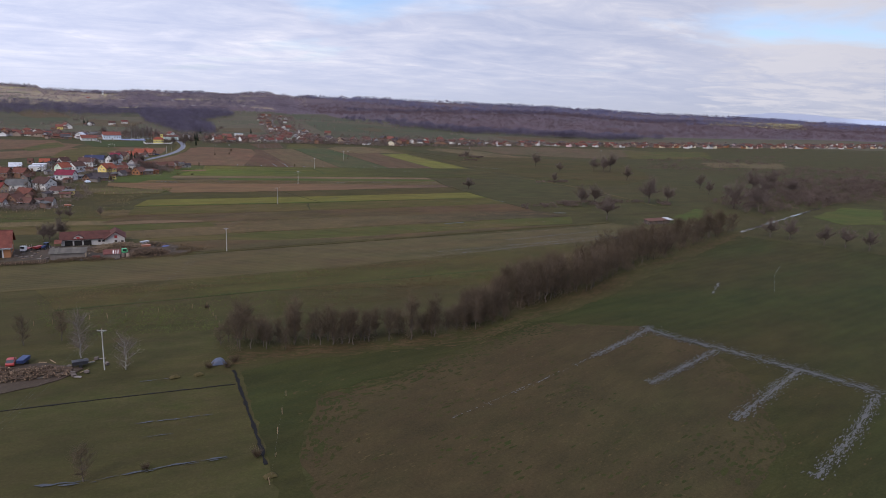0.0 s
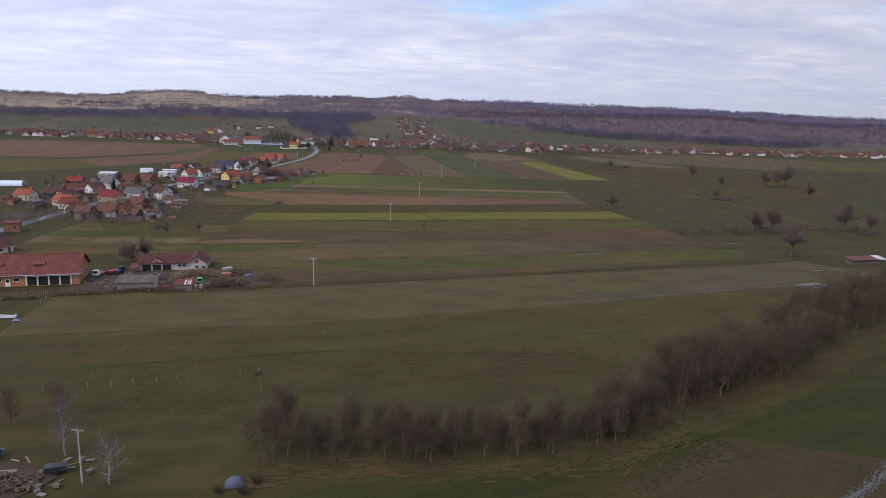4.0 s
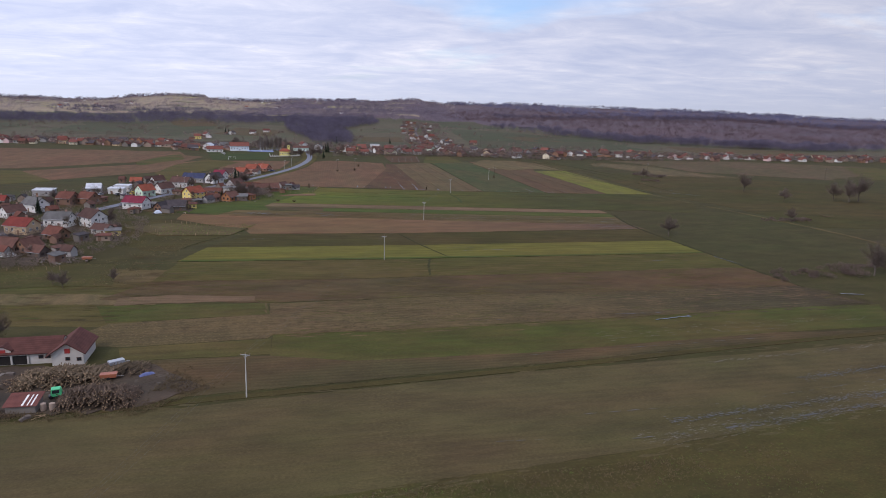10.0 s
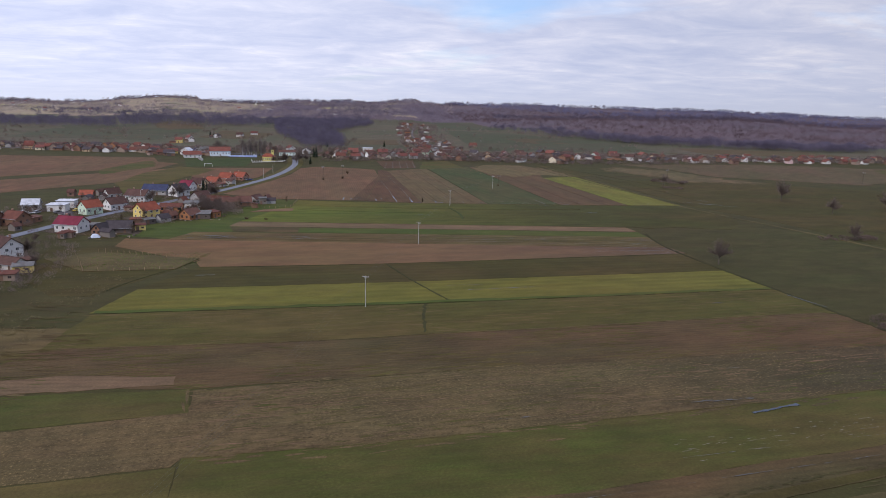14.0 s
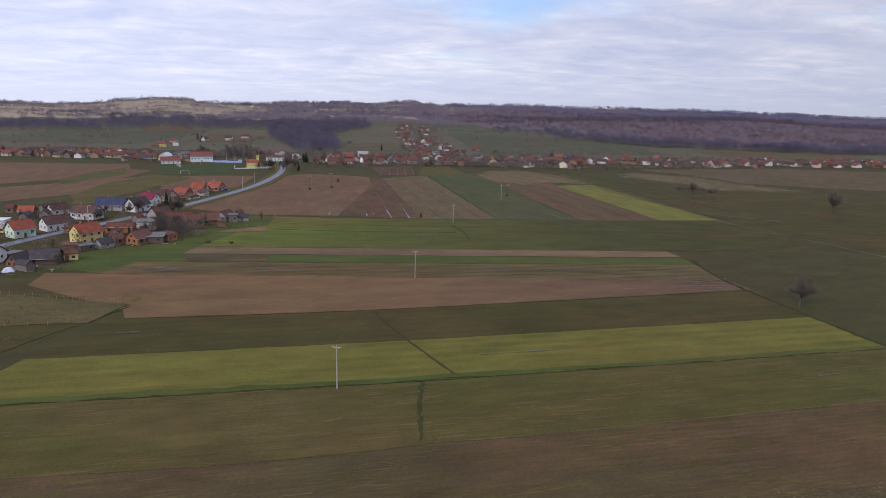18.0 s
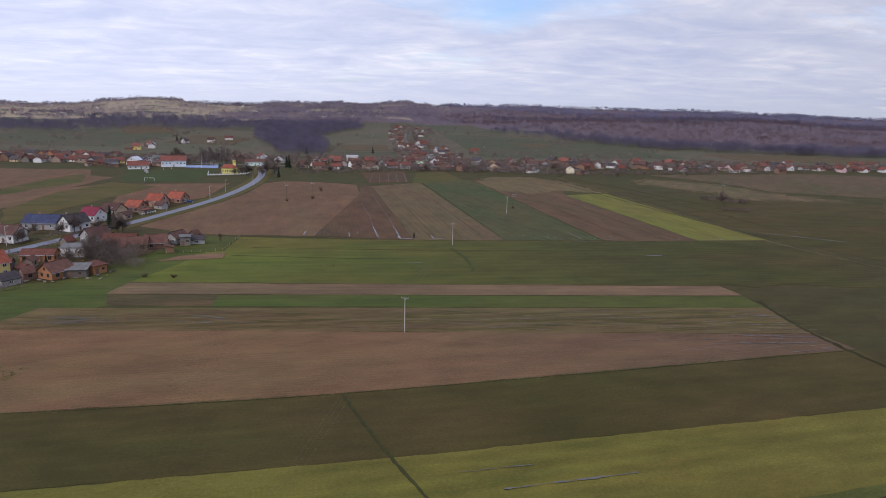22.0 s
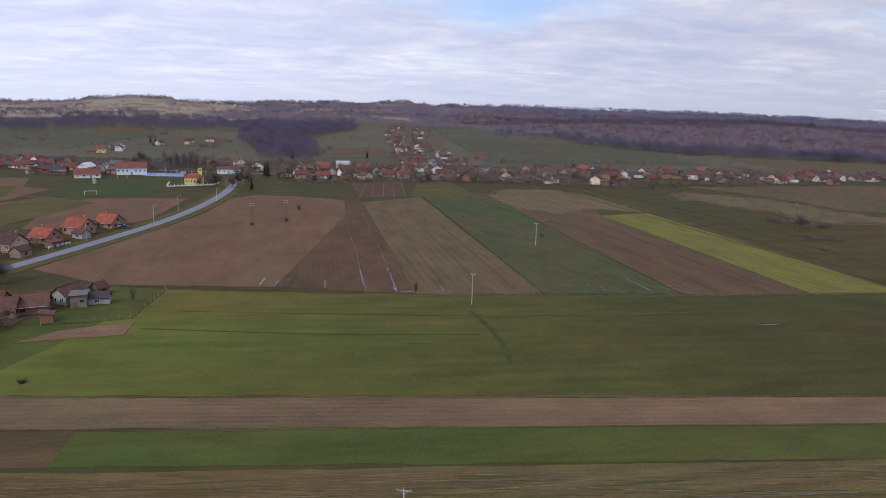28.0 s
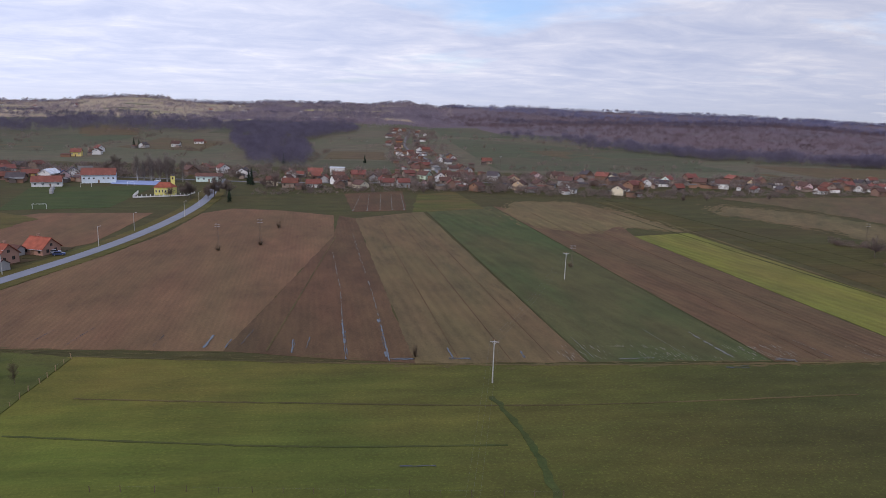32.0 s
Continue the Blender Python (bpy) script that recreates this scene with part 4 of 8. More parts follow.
house(-106, 306, 56, 10, 8.5, 4.4, 3.4, "grey", "brown", "grey plastered house with a brown roof", 3, group=V)
house(-113, 276, 4, 13, 6.5, 3.0, 1.6, "terracotta", "rust", "long brick outbuilding with a rusty roof", 4, False, "outbuilding", 0.4, group=V)
flat_shed(-104, 284, 6, 9, 6, 3.6, "white", "slate", "white building with a low grey roof", category="outbuilding")
house(-96, 252, 62, 9, 7.5, 3.2, 2.8, "terracotta", "old", "orange brick barn with an old tiled roof", 2, False, "barn", group=V)
flat_shed(-90, 254, 8, 7, 6, 2.6, "dark", "slate", "dark open shed with a grey roof", 0.9)
flat_shed(-86, 258, 60, 5, 5, 2.8, "terracotta", "rust", "small brick shed with a rusty roof", 0.6)
house(-87, 296, 6, 12, 6.5, 3.2, 2.4, "old", "old", "old barn with a weathered tiled roof", 3, False, "barn", group=V)
house(-80, 300, 20, 9, 7, 3.0, 2.8, "orange", "old", "old brick stable with a sagging roof", 2, False, "barn", group=V)
house(-75, 310, 70, 9, 6, 3.2, 2.2, "grey", "brown", "small grey outbuilding with a brown roof", 2, False, "outbuilding", group=V)
house(-95, 303, 4, 14, 6, 2.8, 2.4, "old", "rust", "long old barn with a rust-red tiled roof", 3, False, "barn", group=V)
flat_shed(-70, 305, 15, 4, 3.5, 3.6, "plank", "slate", "weathered grey plank shed standing beside the old barn", 0.4)
flat_shed(-82, 306, 20, 6, 4, 2.4, "dark", "old", "low dark lean-to shed with old tiles", 0.8)
flat_shed(-91, 290, 10, 5, 3, 2.2, "old", "rust", "small tumbledown shed with rusty roof", 0.6)
house(-116, 215, 10, 12, 8, 2.8, 2.8, "dark", "dark", "dark wooden barn with a dark roof", 2, False, "barn", group=V)
house(-122, 210, 70, 7, 6, 2.6, 2.6, "orange", "dark", "low brick shed with a dark roof", 2, False, "shed", group=V)
house(-176, 318, 5, 8, 6, 3.0, 2.4, "brick", "orange", "small brick house with an orange roof", 2, False, group=V)
flat_shed(-170, 271, 4, 9, 6, 3.4, "white", "white", "white hall with a pale flat roof", 0.3, "hall", "hall")
flat_shed(-109, 220, 20, 4.5, 3, 2.4, "yellow", "rust", "small yellow wooden shed", 0.4)
flat_shed(-116, 237, 8, 7, 3.5, 2.2, "orange", "rust", "low shed with a rusty red roof", 0.4)
house(-163, 322, 50, 9, 7, 3.4, 3.0, "white", "brown", "small white house with a brown roof", 2, group=V)
house(-158, 143, -16, 13, 9, 4.6, 3.0, "tan", "red", "tan house with a red roof", 4, group=V)
house(-151, 161, -6, 13, 8, 4.6, 2.8, "white", "slate", "long white house with a grey roof", 4, group=V)
house(-137, 163, -36, 12, 9, 5.4, 3.4, "white", "brown", "tall white house with a brown roof", 3, storeys=2, group=V)
house(-139, 133, -25, 9, 7, 2.8, 2.8, "orange", "rust", "brick barn with a dark red roof", 2, False, "barn", group=V)
house(-145, 108, -10, 11, 8, 2.8, 3.2, "old", "old", "old wooden barn with a brown roof", 2, False, "barn", group=V)
house(-154, 101, -15, 9, 7, 2.8, 2.8, "old", "old", "old timber barn with a sagging roof", 2, False, "barn", group=V)
house(-163, 110, 60, 9, 7, 3.0, 2.8, "cream", "rust", "small cream house with a rusty roof", 2, group=V)
house(-130, 101, -20, 7, 5, 2.4, 2.0, "dark", "old", "low dark shed with a tiled roof", 2, False, "shed", group=V)
house(-171, 122, -10, 10, 8, 3.4, 2.8, "white", "red", "white house with a red roof", 3, group=V)
house(-186, 150, 50, 10, 8, 3.6, 2.8, "cream", "brown", "cream house with a brown roof", 3, group=V)
house(-137, 108, 65, 8, 7, 3.0, 2.8, "orange", "old", "orange brick shed with a tiled roof", 2, False, "shed", group=V)
house(-125, 145, -20, 9, 6, 2.8, 2.0, "white", "brown", "white outbuilding with a brown roof", 2, False, "outbuilding", group=V)
flat_shed(-119, 141, 20, 6, 4, 2.4, "yellow", "slate", "yellow wooden shed with a grey roof", 0.5)
house(-183, 181, 56, 10, 8, 3.8, 3.0, "white", "brown", "white house with a dark brown roof", 3, group=V)
house(-182, 200, -28, 12, 9, 4.8, 3.4, "white", "slate", "white house with a grey slate roof", 3, group=V)
house(-178, 226, -14, 10, 9, 4.4, 3.2, "brick", "rust", "brick house with a rusty brown roof", 3, group=V)
house(-168, 228, -20, 10, 9, 4.4, 3.0, "orange", "rust", "orange brick house with a brown roof", 3, group=V)
flat_shed(-206, 256, 5, 11, 7, 3.4, "grey", "white", "workshop hall with a white sheet roof", 0.6, "hall", "hall")
house(-184, 272, 15, 9, 8, 4.0, 2.6, "grey", "white", "workshop hall with a white roof", 3, False, "hall", group=V)
flat_shed(-171, 283, 4, 9, 6, 3.8, "white", "white", "low white flat-roofed hall", 0.2, "hall", "hall")
house(-195, 184, 4, 13, 7, 3.0, 2.2, "old", "rust", "low farm building with a dark red roof", 3, False, "barn", group=V)
house(-211, 217, 6, 11, 7, 3.4, 2.4, "brick", "red", "brick house with a red roof", 3, group=V)
house(-206, 146, -15, 11, 8, 4.0, 3.0, "cream", "orange", "cream house with an orange roof", 3, group=V)
house(-178, 131, -20, 11, 8, 3.8, 2.8, "cream", "orange", "cream house with an orange-red roof", 3, group=V)
house(-200, 165, 10, 12, 8, 3.4, 2.6, "old", "brown", "farmhouse with a brown roof", 3, group=V)
house(-149, 18, 60, 7, 6, 3.2, 2.6, "cream", "old", "small cream cottage with a brown roof", 2, group=V)
house(-172, 47, 20, 11, 7, 4.2, 2.0, "grey", "grey", "grey unfinished concrete house", 3, False, group=V)
flat_shed(-166, 58, 15, 6, 5, 4.0, "orange", "rust", "red brick shell of a shed", 0.3)

ry = random.Random(8)
for k, (x, y, rot, w, d, g) in enumerate(HOUSES):
    a, cs = radians(rot + ry.uniform(-12, 12)), []
    for u, v in ((-1, -1), (1, -1), (1, 1), (-1, 1)):
        X, Y = u * (w / 2 + ry.uniform(1, 6)), v * (d / 2 + ry.uniform(1.5, 7))
        cs.append((x + X * math.cos(a) - Y * math.sin(a), y + X * math.sin(a) + Y * math.cos(a)))
    field("trodden yard round a village house", ry.choice((M_mud, M_rough2, M_dryweed, M_mud, M_rough, M_nrough2)), cs, 1.6, "yard", 0.066 - 0.0008 * FIELD_N[0] + 0.0008 * k, "yard")

# village beyond the ploughed fields
F = "houses of the far village"
house(-184, 652, 18, 21, 11, 6.6, 4.2, "blue", "clay", "long white school building with an orange hipped roof", 7, False, "school", group=F)
house(-205, 624, 20, 17, 10, 3.8, 3.4, "white", "clay", "low building with an orange-brown roof", 4, False, group=F)
house(-115, 673, 10, 18, 9, 4.6, 2.0, "mint", "old", "pale mint building with a brown roof", 5, False, "hall", group=F)
SPOTS = [(-222, 662, "white", "white", 0), (-217, 670, "pink", "navy", 30), (-222, 697, "white", "dark", 20), (-214, 699, "white", "slate", 30), (-242, 676, "yellow", "orange", 20), (-236, 646, "brick", "dark", 15),
         (-246, 655, "brick", "rust", 10), (-270, 696, "white", "red", 40), (-293, 860, "yellow", "orange", 10), (-285, 888, "white", "brown", 20), (-298, 924, "white", "red", 40), (-275, 990, "white", "dark", 0), (-246, 1016, "white", "brown", 0), (-235, 1074, "white", "red", 10),
         (-141, 714, "brick", "brown", 50), (-141, 755, "brick", "rust", 5), (-121, 736, "white", "red", 40), (-98, 708, "white", "dark", 5), (-61, 704, "white", "orange", 3), (-53, 649, "old", "rust", 3), (-45, 731, "yellow", "orange", 6), (-37, 653, "white", "orange", 4),
         (-21, 675, "white", "brown", 30), (-9, 719, "orange", "red", 10), (-4, 655, "cream", "brown", 50), (9, 732, "brick", "brown", 20), (45, 823, "brick", "red", 10), (45, 727, "green", "brown", 60), (45, 936, "white", "brown", 50), (27, 929, "white", "grey", 10), (57, 709, "white", "brown", 10),
         (68, 720, "cream", "brown", 10), (80, 653, "orange", "brown", 50), (103, 729, "white", "dark", 60), (116, 705, "tan", "rust", 5), (114, 667, "tan", "brown", 60), (145, 756, "white", "rust", 0), (132, 683, "old", "brown", 10), (164, 754, "white", "brown", 0), (158, 702, "grey", "brown", 60),
         (195, 771, "orange", "dark", 40), (203, 748, "orange", "orange", 60), (211, 743, "cream", "dark", 50), (227, 763, "brick", "red", 10), (205, 682, "orange", "red", 40), (184, 649, "cream", "brown", 60), (228, 712, "white", "orange", 0), (243, 715, "white", "dark", 60), (85, 918, "white", "rust", 0), (84, 818, "old", "rust", 40), (120, 893, "old", "rust", 0),
         (259, 741, "mint", "red", 40), (286, 756, "white", "red", 10), (278, 719, "white", "brown", 50), (292, 708, "white", "brown", 60), (326, 757, "orange", "orange", 10), (332, 730, "tan", "brown", 30), (367, 713, "pink", "brown", 0), (381, 703, "old", "rust", 10), (424, 739, "brick", "red", 10), (418, 712, "white", "brown", 30)]
ADJ = {"dark": "dark timber", "terracotta": "bare brick", "plank": "grey boarded", "white": "white", "pink": "pale pink", "yellow": "yellow", "brick": "brick", "old": "weathered", "orange": "orange brick", "cream": "cream", "green": "pale green", "tan": "tan", "grey": "grey", "mint": "pale mint", "blue": "pale"}
RADJ = {"clay": "orange-brown tiled", "claydark": "dark red tiled", "brickred": "brick-red", "white": "pale", "navy": "navy blue", "dark": "dark", "slate": "grey", "orange": "orange tiled", "rust": "rusty", "red": "red", "brown": "brown tiled", "grey": "grey", "crimson": "crimson", "old": "weathered"}
rh = random.Random(5)
for x, y, wl_, rf_, rot in SPOTS:
    if x > 130 and wl_ == "white" and rh.random() < 0.6:
        wl_ = rh.choice(("pink", "old", "grey", "tan", "brick"))
    rf_ = {"orange": "clay", "red": "claydark"}.get(rf_, rf_)
    house(x, y, rot + rh.choice((0, 0, 80, 95)), rh.uniform(8.5, 11.5), rh.uniform(7.5, 9), rh.choice((3.2, 4.2, 5.2)), rh.uniform(2.6, 3.4), wl_, rf_, f"{ADJ[wl_]} village house with a {RADJ[rf_]} roof", 3, rh.random() < 0.7, group=F, far=True)
placed = [(h[0], h[1]) for h in HOUSES]
made_far = 0
while made_far < 34:
    x, y = rh.choice(((rh.uniform(20, 190), rh.uniform(655, 760)), (rh.uniform(190, 420), rh.uniform(680, 770)), (rh.uniform(-70, 20), rh.uniform(650, 720))))
    if min(math.dist((x, y), p) for p in placed) < 12.5:
        continue
    placed.append((x, y))
    made_far += 1
    wl_, rf_ = rh.choice(("old", "brick", "white", "grey", "pink", "dark", "terracotta", "orange", "cream")), rh.choice(("brown", "rust", "dark", "claydark", "old", "brickred", "clay"))
    house(x, y, rh.choice((5, 15, 95, 85)) + rh.uniform(-10, 10), rh.uniform(7, 10), rh.uniform(6, 7.5), rh.choice((2.8, 3.4, 4.6)), rh.uniform(2.2, 3.0), wl_, rf_, f"{ADJ[wl_]} village house with a {RADJ[rf_]} roof", 2, rh.random() < 0.5, group=F, far=True)
flat_shed(-28, 744, 2, 12, 8, 6.0, "white", "white", "white modern flat-roofed house", 0.1, "house", "house", F)


for i, (x, y, wl_, rf_, rot) in enumerate(SPOTS):
    for k in range(2 if i % 2 else 1):
        a = radians(rot + rh.choice((60, 90, 120, 240, 270, 300)))
        flat_shed(x + math.cos(a) * rh.uniform(9, 14), y + math.sin(a) * rh.uniform(9, 14), rot + rh.choice((0, 90)), rh.uniform(4, 8), rh.uniform(3.5, 5.5), rh.uniform(2.2, 3.0), rh.choice(("old", "brick", "dark", "orange", "plank")), rh.choice(("old", "rust", "brown", "slate", "dark")),
                  "small weathered outbuilding behind a village house", 0.8, group="outbuildings of the far village", plain=True)
for k in range(46):
    x, y = rh.uniform(-270, 430), 0
    y = 655 + 0.16 * max(0, x) + rh.uniform(0, 110)
    w, d, t = rh.uniform(9, 24), rh.uniform(14, 34), rh.uniform(-0.2, 0.3)
    field("narrow garden plot between village houses", rh.choice((M_brown, M_olive, M_ndark, M_pasture, M_rough2)), [(x, y), (x + w, y + w * t), (x + w - d * t, y + d), (x - d * t, y + d)], 1.0, "garden_plot", 0.0, "garden")


FAR_ROWS = []


def row_of_houses(line, count, seed, spread, group, size=1.0):
    r = random.Random(seed)
    total = sum(math.dist(line[i], line[i + 1]) for i in range(len(line) - 1))
    for k in range(count):
        s = (k + r.random()) / count * total
        i = 0
        while i < len(line) - 2 and s > math.dist(line[i], line[i + 1]):
            s -= math.dist(line[i], line[i + 1])
            i += 1
        t = s / math.dist(line[i], line[i + 1])
        x = line[i][0] + (line[i + 1][0] - line[i][0]) * t
        y = line[i][1] + (line[i + 1][1] - line[i][1]) * t
        dx, dy = line[i + 1][0] - line[i][0], line[i + 1][1] - line[i][1]
        n = math.hypot(dx, dy)
        o = r.choice((-1, 1)) * r.uniform(9, spread)
        wl_ = r.choice(["white"] * 3 + ["brick", "cream", "brick", "old", "tan", "grey", "grey", "pink", "old", "orange", "dark", "terracotta", "plank"])
        rf_ = r.choice(["brown"] * 4 + ["orange"] + ["red", "rust", "dark", "rust", "old", "rust", "dark", "brickred", "brickred", "old", "dark"])
        rf_ = {"orange": "clay", "red": "claydark"}.get(rf_, rf_)
        if x > 560 or y > 940 or x < -420:
            FAR_ROWS.append((x - dy / n * o, y + dx / n * o, math.degrees(math.atan2(dy, dx)) + r.choice((0, 90)), r.uniform(6.5, 9.5), r.uniform(5.5, 7.5), r.choice((2.4, 3.0, 3.8)), r.uniform(2.0, 2.6), wl_, rf_))
            continue
        house(x - dy / n * o, y + dx / n * o, math.degrees(math.atan2(dy, dx)) + r.choice((0, 90)) + r.uniform(-10, 10), r.uniform(6.5, 9.5) * size, r.uniform(5.5, 7.5) * size, r.choice((2.4, 3.0, 4.2)) * size, r.uniform(2.0, 2.8) * size, wl_, rf_,
              f"{ADJ[wl_]} village house with a {RADJ[rf_]} roof", 1 if x > 700 or y > 1000 else 2, r.random() < 0.5, group=group, far=True)


row_of_houses([(66, 760), (60, 860), (58, 920), (38, 1060), (38, 1200), (50, 1500)], 54, 1, 30, F)
row_of_houses([(430, 735), (480, 745), (720, 775), (1080, 850), (1440, 935)], 210, 2, 42, "houses of the eastern street")
row_of_houses([(-520, 705), (-360, 712), (-260, 695)], 78, 3, 34, "houses of the western street", 1.2)


def joined_houses(rows, label):
    """Distant houses, too many to count, as one mesh: walls and overhanging roofs."""
    b, slots, idx = Build(), [], []
    for x, y, rot, w, d, e, k, wl_, rf_ in rows:
        m = pose(x, y, height(x, y), 0, 0, rot)
        for mt, poly, x0, x1 in ((WALL[wl_], [(-d / 2, -1), (d / 2, -1), (d / 2, e), (0, e + k), (-d / 2, e)], -w / 2, w / 2),
                                 (ROOF[rf_], [(-d / 2 - 0.5, e - 0.3), (0, e + k + 0.05), (d / 2 + 0.5, e - 0.3), (d / 2 + 0.5, e), (0, e + k + 0.35), (-d / 2 - 0.5, e)], -w / 2 - 0.5, w / 2 + 0.5),
                                 (M_pane, [(-d / 2 - 0.04, e * 0.35), (-d / 2 + 0.1, e * 0.35), (-d / 2 + 0.1, e * 0.7), (-d / 2 - 0.04, e * 0.7)], -w * 0.3, -w * 0.12),
                                 (M_pane, [(-d / 2 - 0.04, e * 0.35), (-d / 2 + 0.1, e * 0.35), (-d / 2 + 0.1, e * 0.7), (-d / 2 - 0.04, e * 0.7)], w * 0.12, w * 0.3)):
            t = Build().prism(poly, 0, x0, x1)
            b.add([m @ Vector(v) for v in t.v], t.f)
            if mt not in slots:
                slots.append(mt)
            idx += [slots.index(mt)] * len(t.f)
    me = bpy.data.meshes.new("distant_houses")
    me.from_pydata(b.v, [], b.f)
    for mt in slots:
        me.materials.append(mt)
    me.polygons.foreach_set("material_index", idx)
    tagged(new("distant_houses", me), label, "houses", kind="stuff")


joined_houses(FAR_ROWS, "many small houses along the distant village streets")


# ---- trees ----
def bare_tree(seed, h, spread, twigs=420, bark=None, low=0.22, tw=0.022, twig_mat=None, stem=0.022, dome=False):
    """Leafless broadleaf tree: tapered trunk and limbs in one mesh, a crown of many fine branching twigs in another."""
    r = random.Random(seed)
    t, c = Build(), Build()
    p, pts = Vector((0, 0, -0.3)), []
    n = 7
    for i in range(n):
        q = Vector((r.uniform(-0.25, 0.25), r.uniform(-0.25, 0.25), h * 0.82 * (i + 1) / n)) * 1.0
        t.tube(p, q, stem * h * (1 - i / n) + 0.03, stem * h * (1 - (i + 1) / n) + 0.03, 6, False)
        pts.append((p, q))
        p = q
    tips = []
    for k in range(15):
        s = low + (0.95 - low) * (k + r.random()) / 15
        base = Vector((0, 0, h * 0.82 * s))
        a = k * 2.4 + r.uniform(-0.4, 0.4)
        reach = spread * (1.0 - 0.45 * abs(s - 0.45)) * r.uniform(0.6, 1.0)
        tip = base + Vector((math.cos(a) * reach, math.sin(a) * reach, reach * r.uniform(0.6, 1.1)))
        if dome:
            el = r.uniform(-0.25, 1.35)
            base = Vector((0, 0, h * r.uniform(0.2, 0.42)))
            tip = Vector((math.cos(a) * math.cos(el) * spread, math.sin(a) * math.cos(el) * spread, h * (0.58 + 0.36 * math.sin(el)))) * r.uniform(0.85, 1.0)
        mid = base.lerp(tip, 0.5) + Vector((0, 0, -0.08 * reach))
        t.tube(base, mid, 0.0075 * h * (1.1 - s) + 0.02, 0.035, 4, False)
        t.tube(mid, tip, 0.035, 0.02, 4, False)
        tips += [(mid, tip), (base.lerp(mid, 0.4), mid)]
    tips.append((pts[-2][0], Vector((0, 0, h))))
    for k in range(twigs):
        a, b = r.choice(tips)
        o = a.lerp(b, r.random())
        d = Vector((r.gauss(0, 1), r.gauss(0, 1), r.gauss(0.75, 0.7))).normalized() * r.uniform(0.09, 0.2) * h * 0.9
        e = o + d
        c.spike(o, e, tw)
        for s in (0.45, 0.75):
            f = o.lerp(e, s)
            c.spike(f, f + (d.normalized() + Vector((r.gauss(0, 0.6), r.gauss(0, 0.6), r.gauss(0.2, 0.5)))).normalized() * d.length * 0.6, tw * 0.64)
    return t.mesh("trunk", bark or M_bark), c.mesh("crown", twig_mat or M_twig)


TREES = [bare_tree(1, 11, 2.8, 700, tw=0.019, stem=0.010), bare_tree(2, 13, 3.2, 760, tw=0.019, stem=0.010), bare_tree(3, 9, 2.8, 640, low=0.08, tw=0.019, stem=0.011), bare_tree(4, 12, 5.0, 480, low=0.15)]
BIRCH = [bare_tree(7, 11, 2.4, 520, M_birch, 0.12, 0.02, M_birchtwig, 0.008), bare_tree(8, 9, 3.4, 520, M_birch, 0.03, 0.02, M_birchtwig, 0.008)]
POPLAR = [bare_tree(9, 19, 3.0, 380, M_birch, 0.15, 0.065, M_birchtwig)]
FAR = [bare_tree(11, 12, 5.4, 2300, None, 0.24, 0.021, M_garden, 0.02, True), bare_tree(12, 9, 4.0, 1800, None, 0.2, 0.019, M_garden, 0.02, True), bare_tree(13, 13, 6.0, 2500, None, 0.26, 0.021, M_garden, 0.02, True)]


def tree(x, y, kind, scale=1.0, label="leafless broadleaf tree in a field", group="", seed=0):
    r = random.Random(int(x * 31 + y * 17) + seed)
    m = pose(x, y, height(x, y), 0, 0, r.uniform(0, 360)) @ Matrix.Diagonal((scale * r.uniform(0.9, 1.15), scale * r.uniform(0.9, 1.15), scale, 1))
    ob = thing("tree", m, label, "tree", group)
    part("trunk", kind[0], None, ob)
    part("crown", kind[1], None, ob)
    return ob


rt = random.Random(21)
LINE = [(-22, -136), (5, -136), (40, -133), (56, -122), (72, -111), (95, -98), (126, -75), (168, -46), (238, -3)]
for k in range(240):
    s = k / 240 * (len(LINE) - 1)
    i = int(s)
    x = LINE[i][0] + (LINE[i + 1][0] - LINE[i][0]) * (s - i)
    y = LINE[i][1] + (LINE[i + 1][1] - LINE[i][1]) * (s - i)
    deep = 9 if i < 3 else 15
    tree(x + rt.uniform(-3, 3), y + rt.uniform(0, deep), TREES[rt.randrange(3)], rt.uniform(0.5, 1.0) if i < 3 else rt.uniform(0.75, 1.25), "leafless tree of the hedgerow", "trees of the hedgerow")
for x, y, s in [(298, 73, 1.3), (307, 60, 1.1), (181, 37, 0.9), (279, 357, 1.3), (280, 302, 0.8), (332, 307, 1.3), (341, 310, 1.2), (326, 316, 1.2), (314, 233, 0.9), (349, 176, 1.1), (250, 100, 1.2), (264, 99, 1.1), (192, 89, 1.2), (205, 95, 1.2), (139, 163, 0.75),
                (272, -54, 0.9), (259, -40, 0.9), (252, -25, 1.0), (266, -46, 0.8), (284, -62, 0.9), (246, -18, 0.9), (233, 215, 0.7), (229, 444, 0.7), (364, 120, 1.1), (380, 150, 1.2), (400, 130, 1.0), (420, 175, 1.1), (330, 140, 1.0)]:
    tree(x, y, FAR[rt.randrange(3)], s * (1.3 if s > 0.85 else 1.05), "solitary leafless tree in the pasture", "trees of the pasture")
tree(-44, -142, BIRCH[1], 1.0, "pale multi-stemmed leafless birch beside the pole")
tree(-55, -133, BIRCH[0], 1.1, "tall slender leafless birch with pale bark")
tree(-62, -120, TREES[0], 0.8, "leafless tree beside the yard")
tree(-70, -122, TREES[2], 0.9, "leafless tree beside the yard")
tree(-43, -189, TREES[2], 0.75, "small leafless tree on the wet meadow")
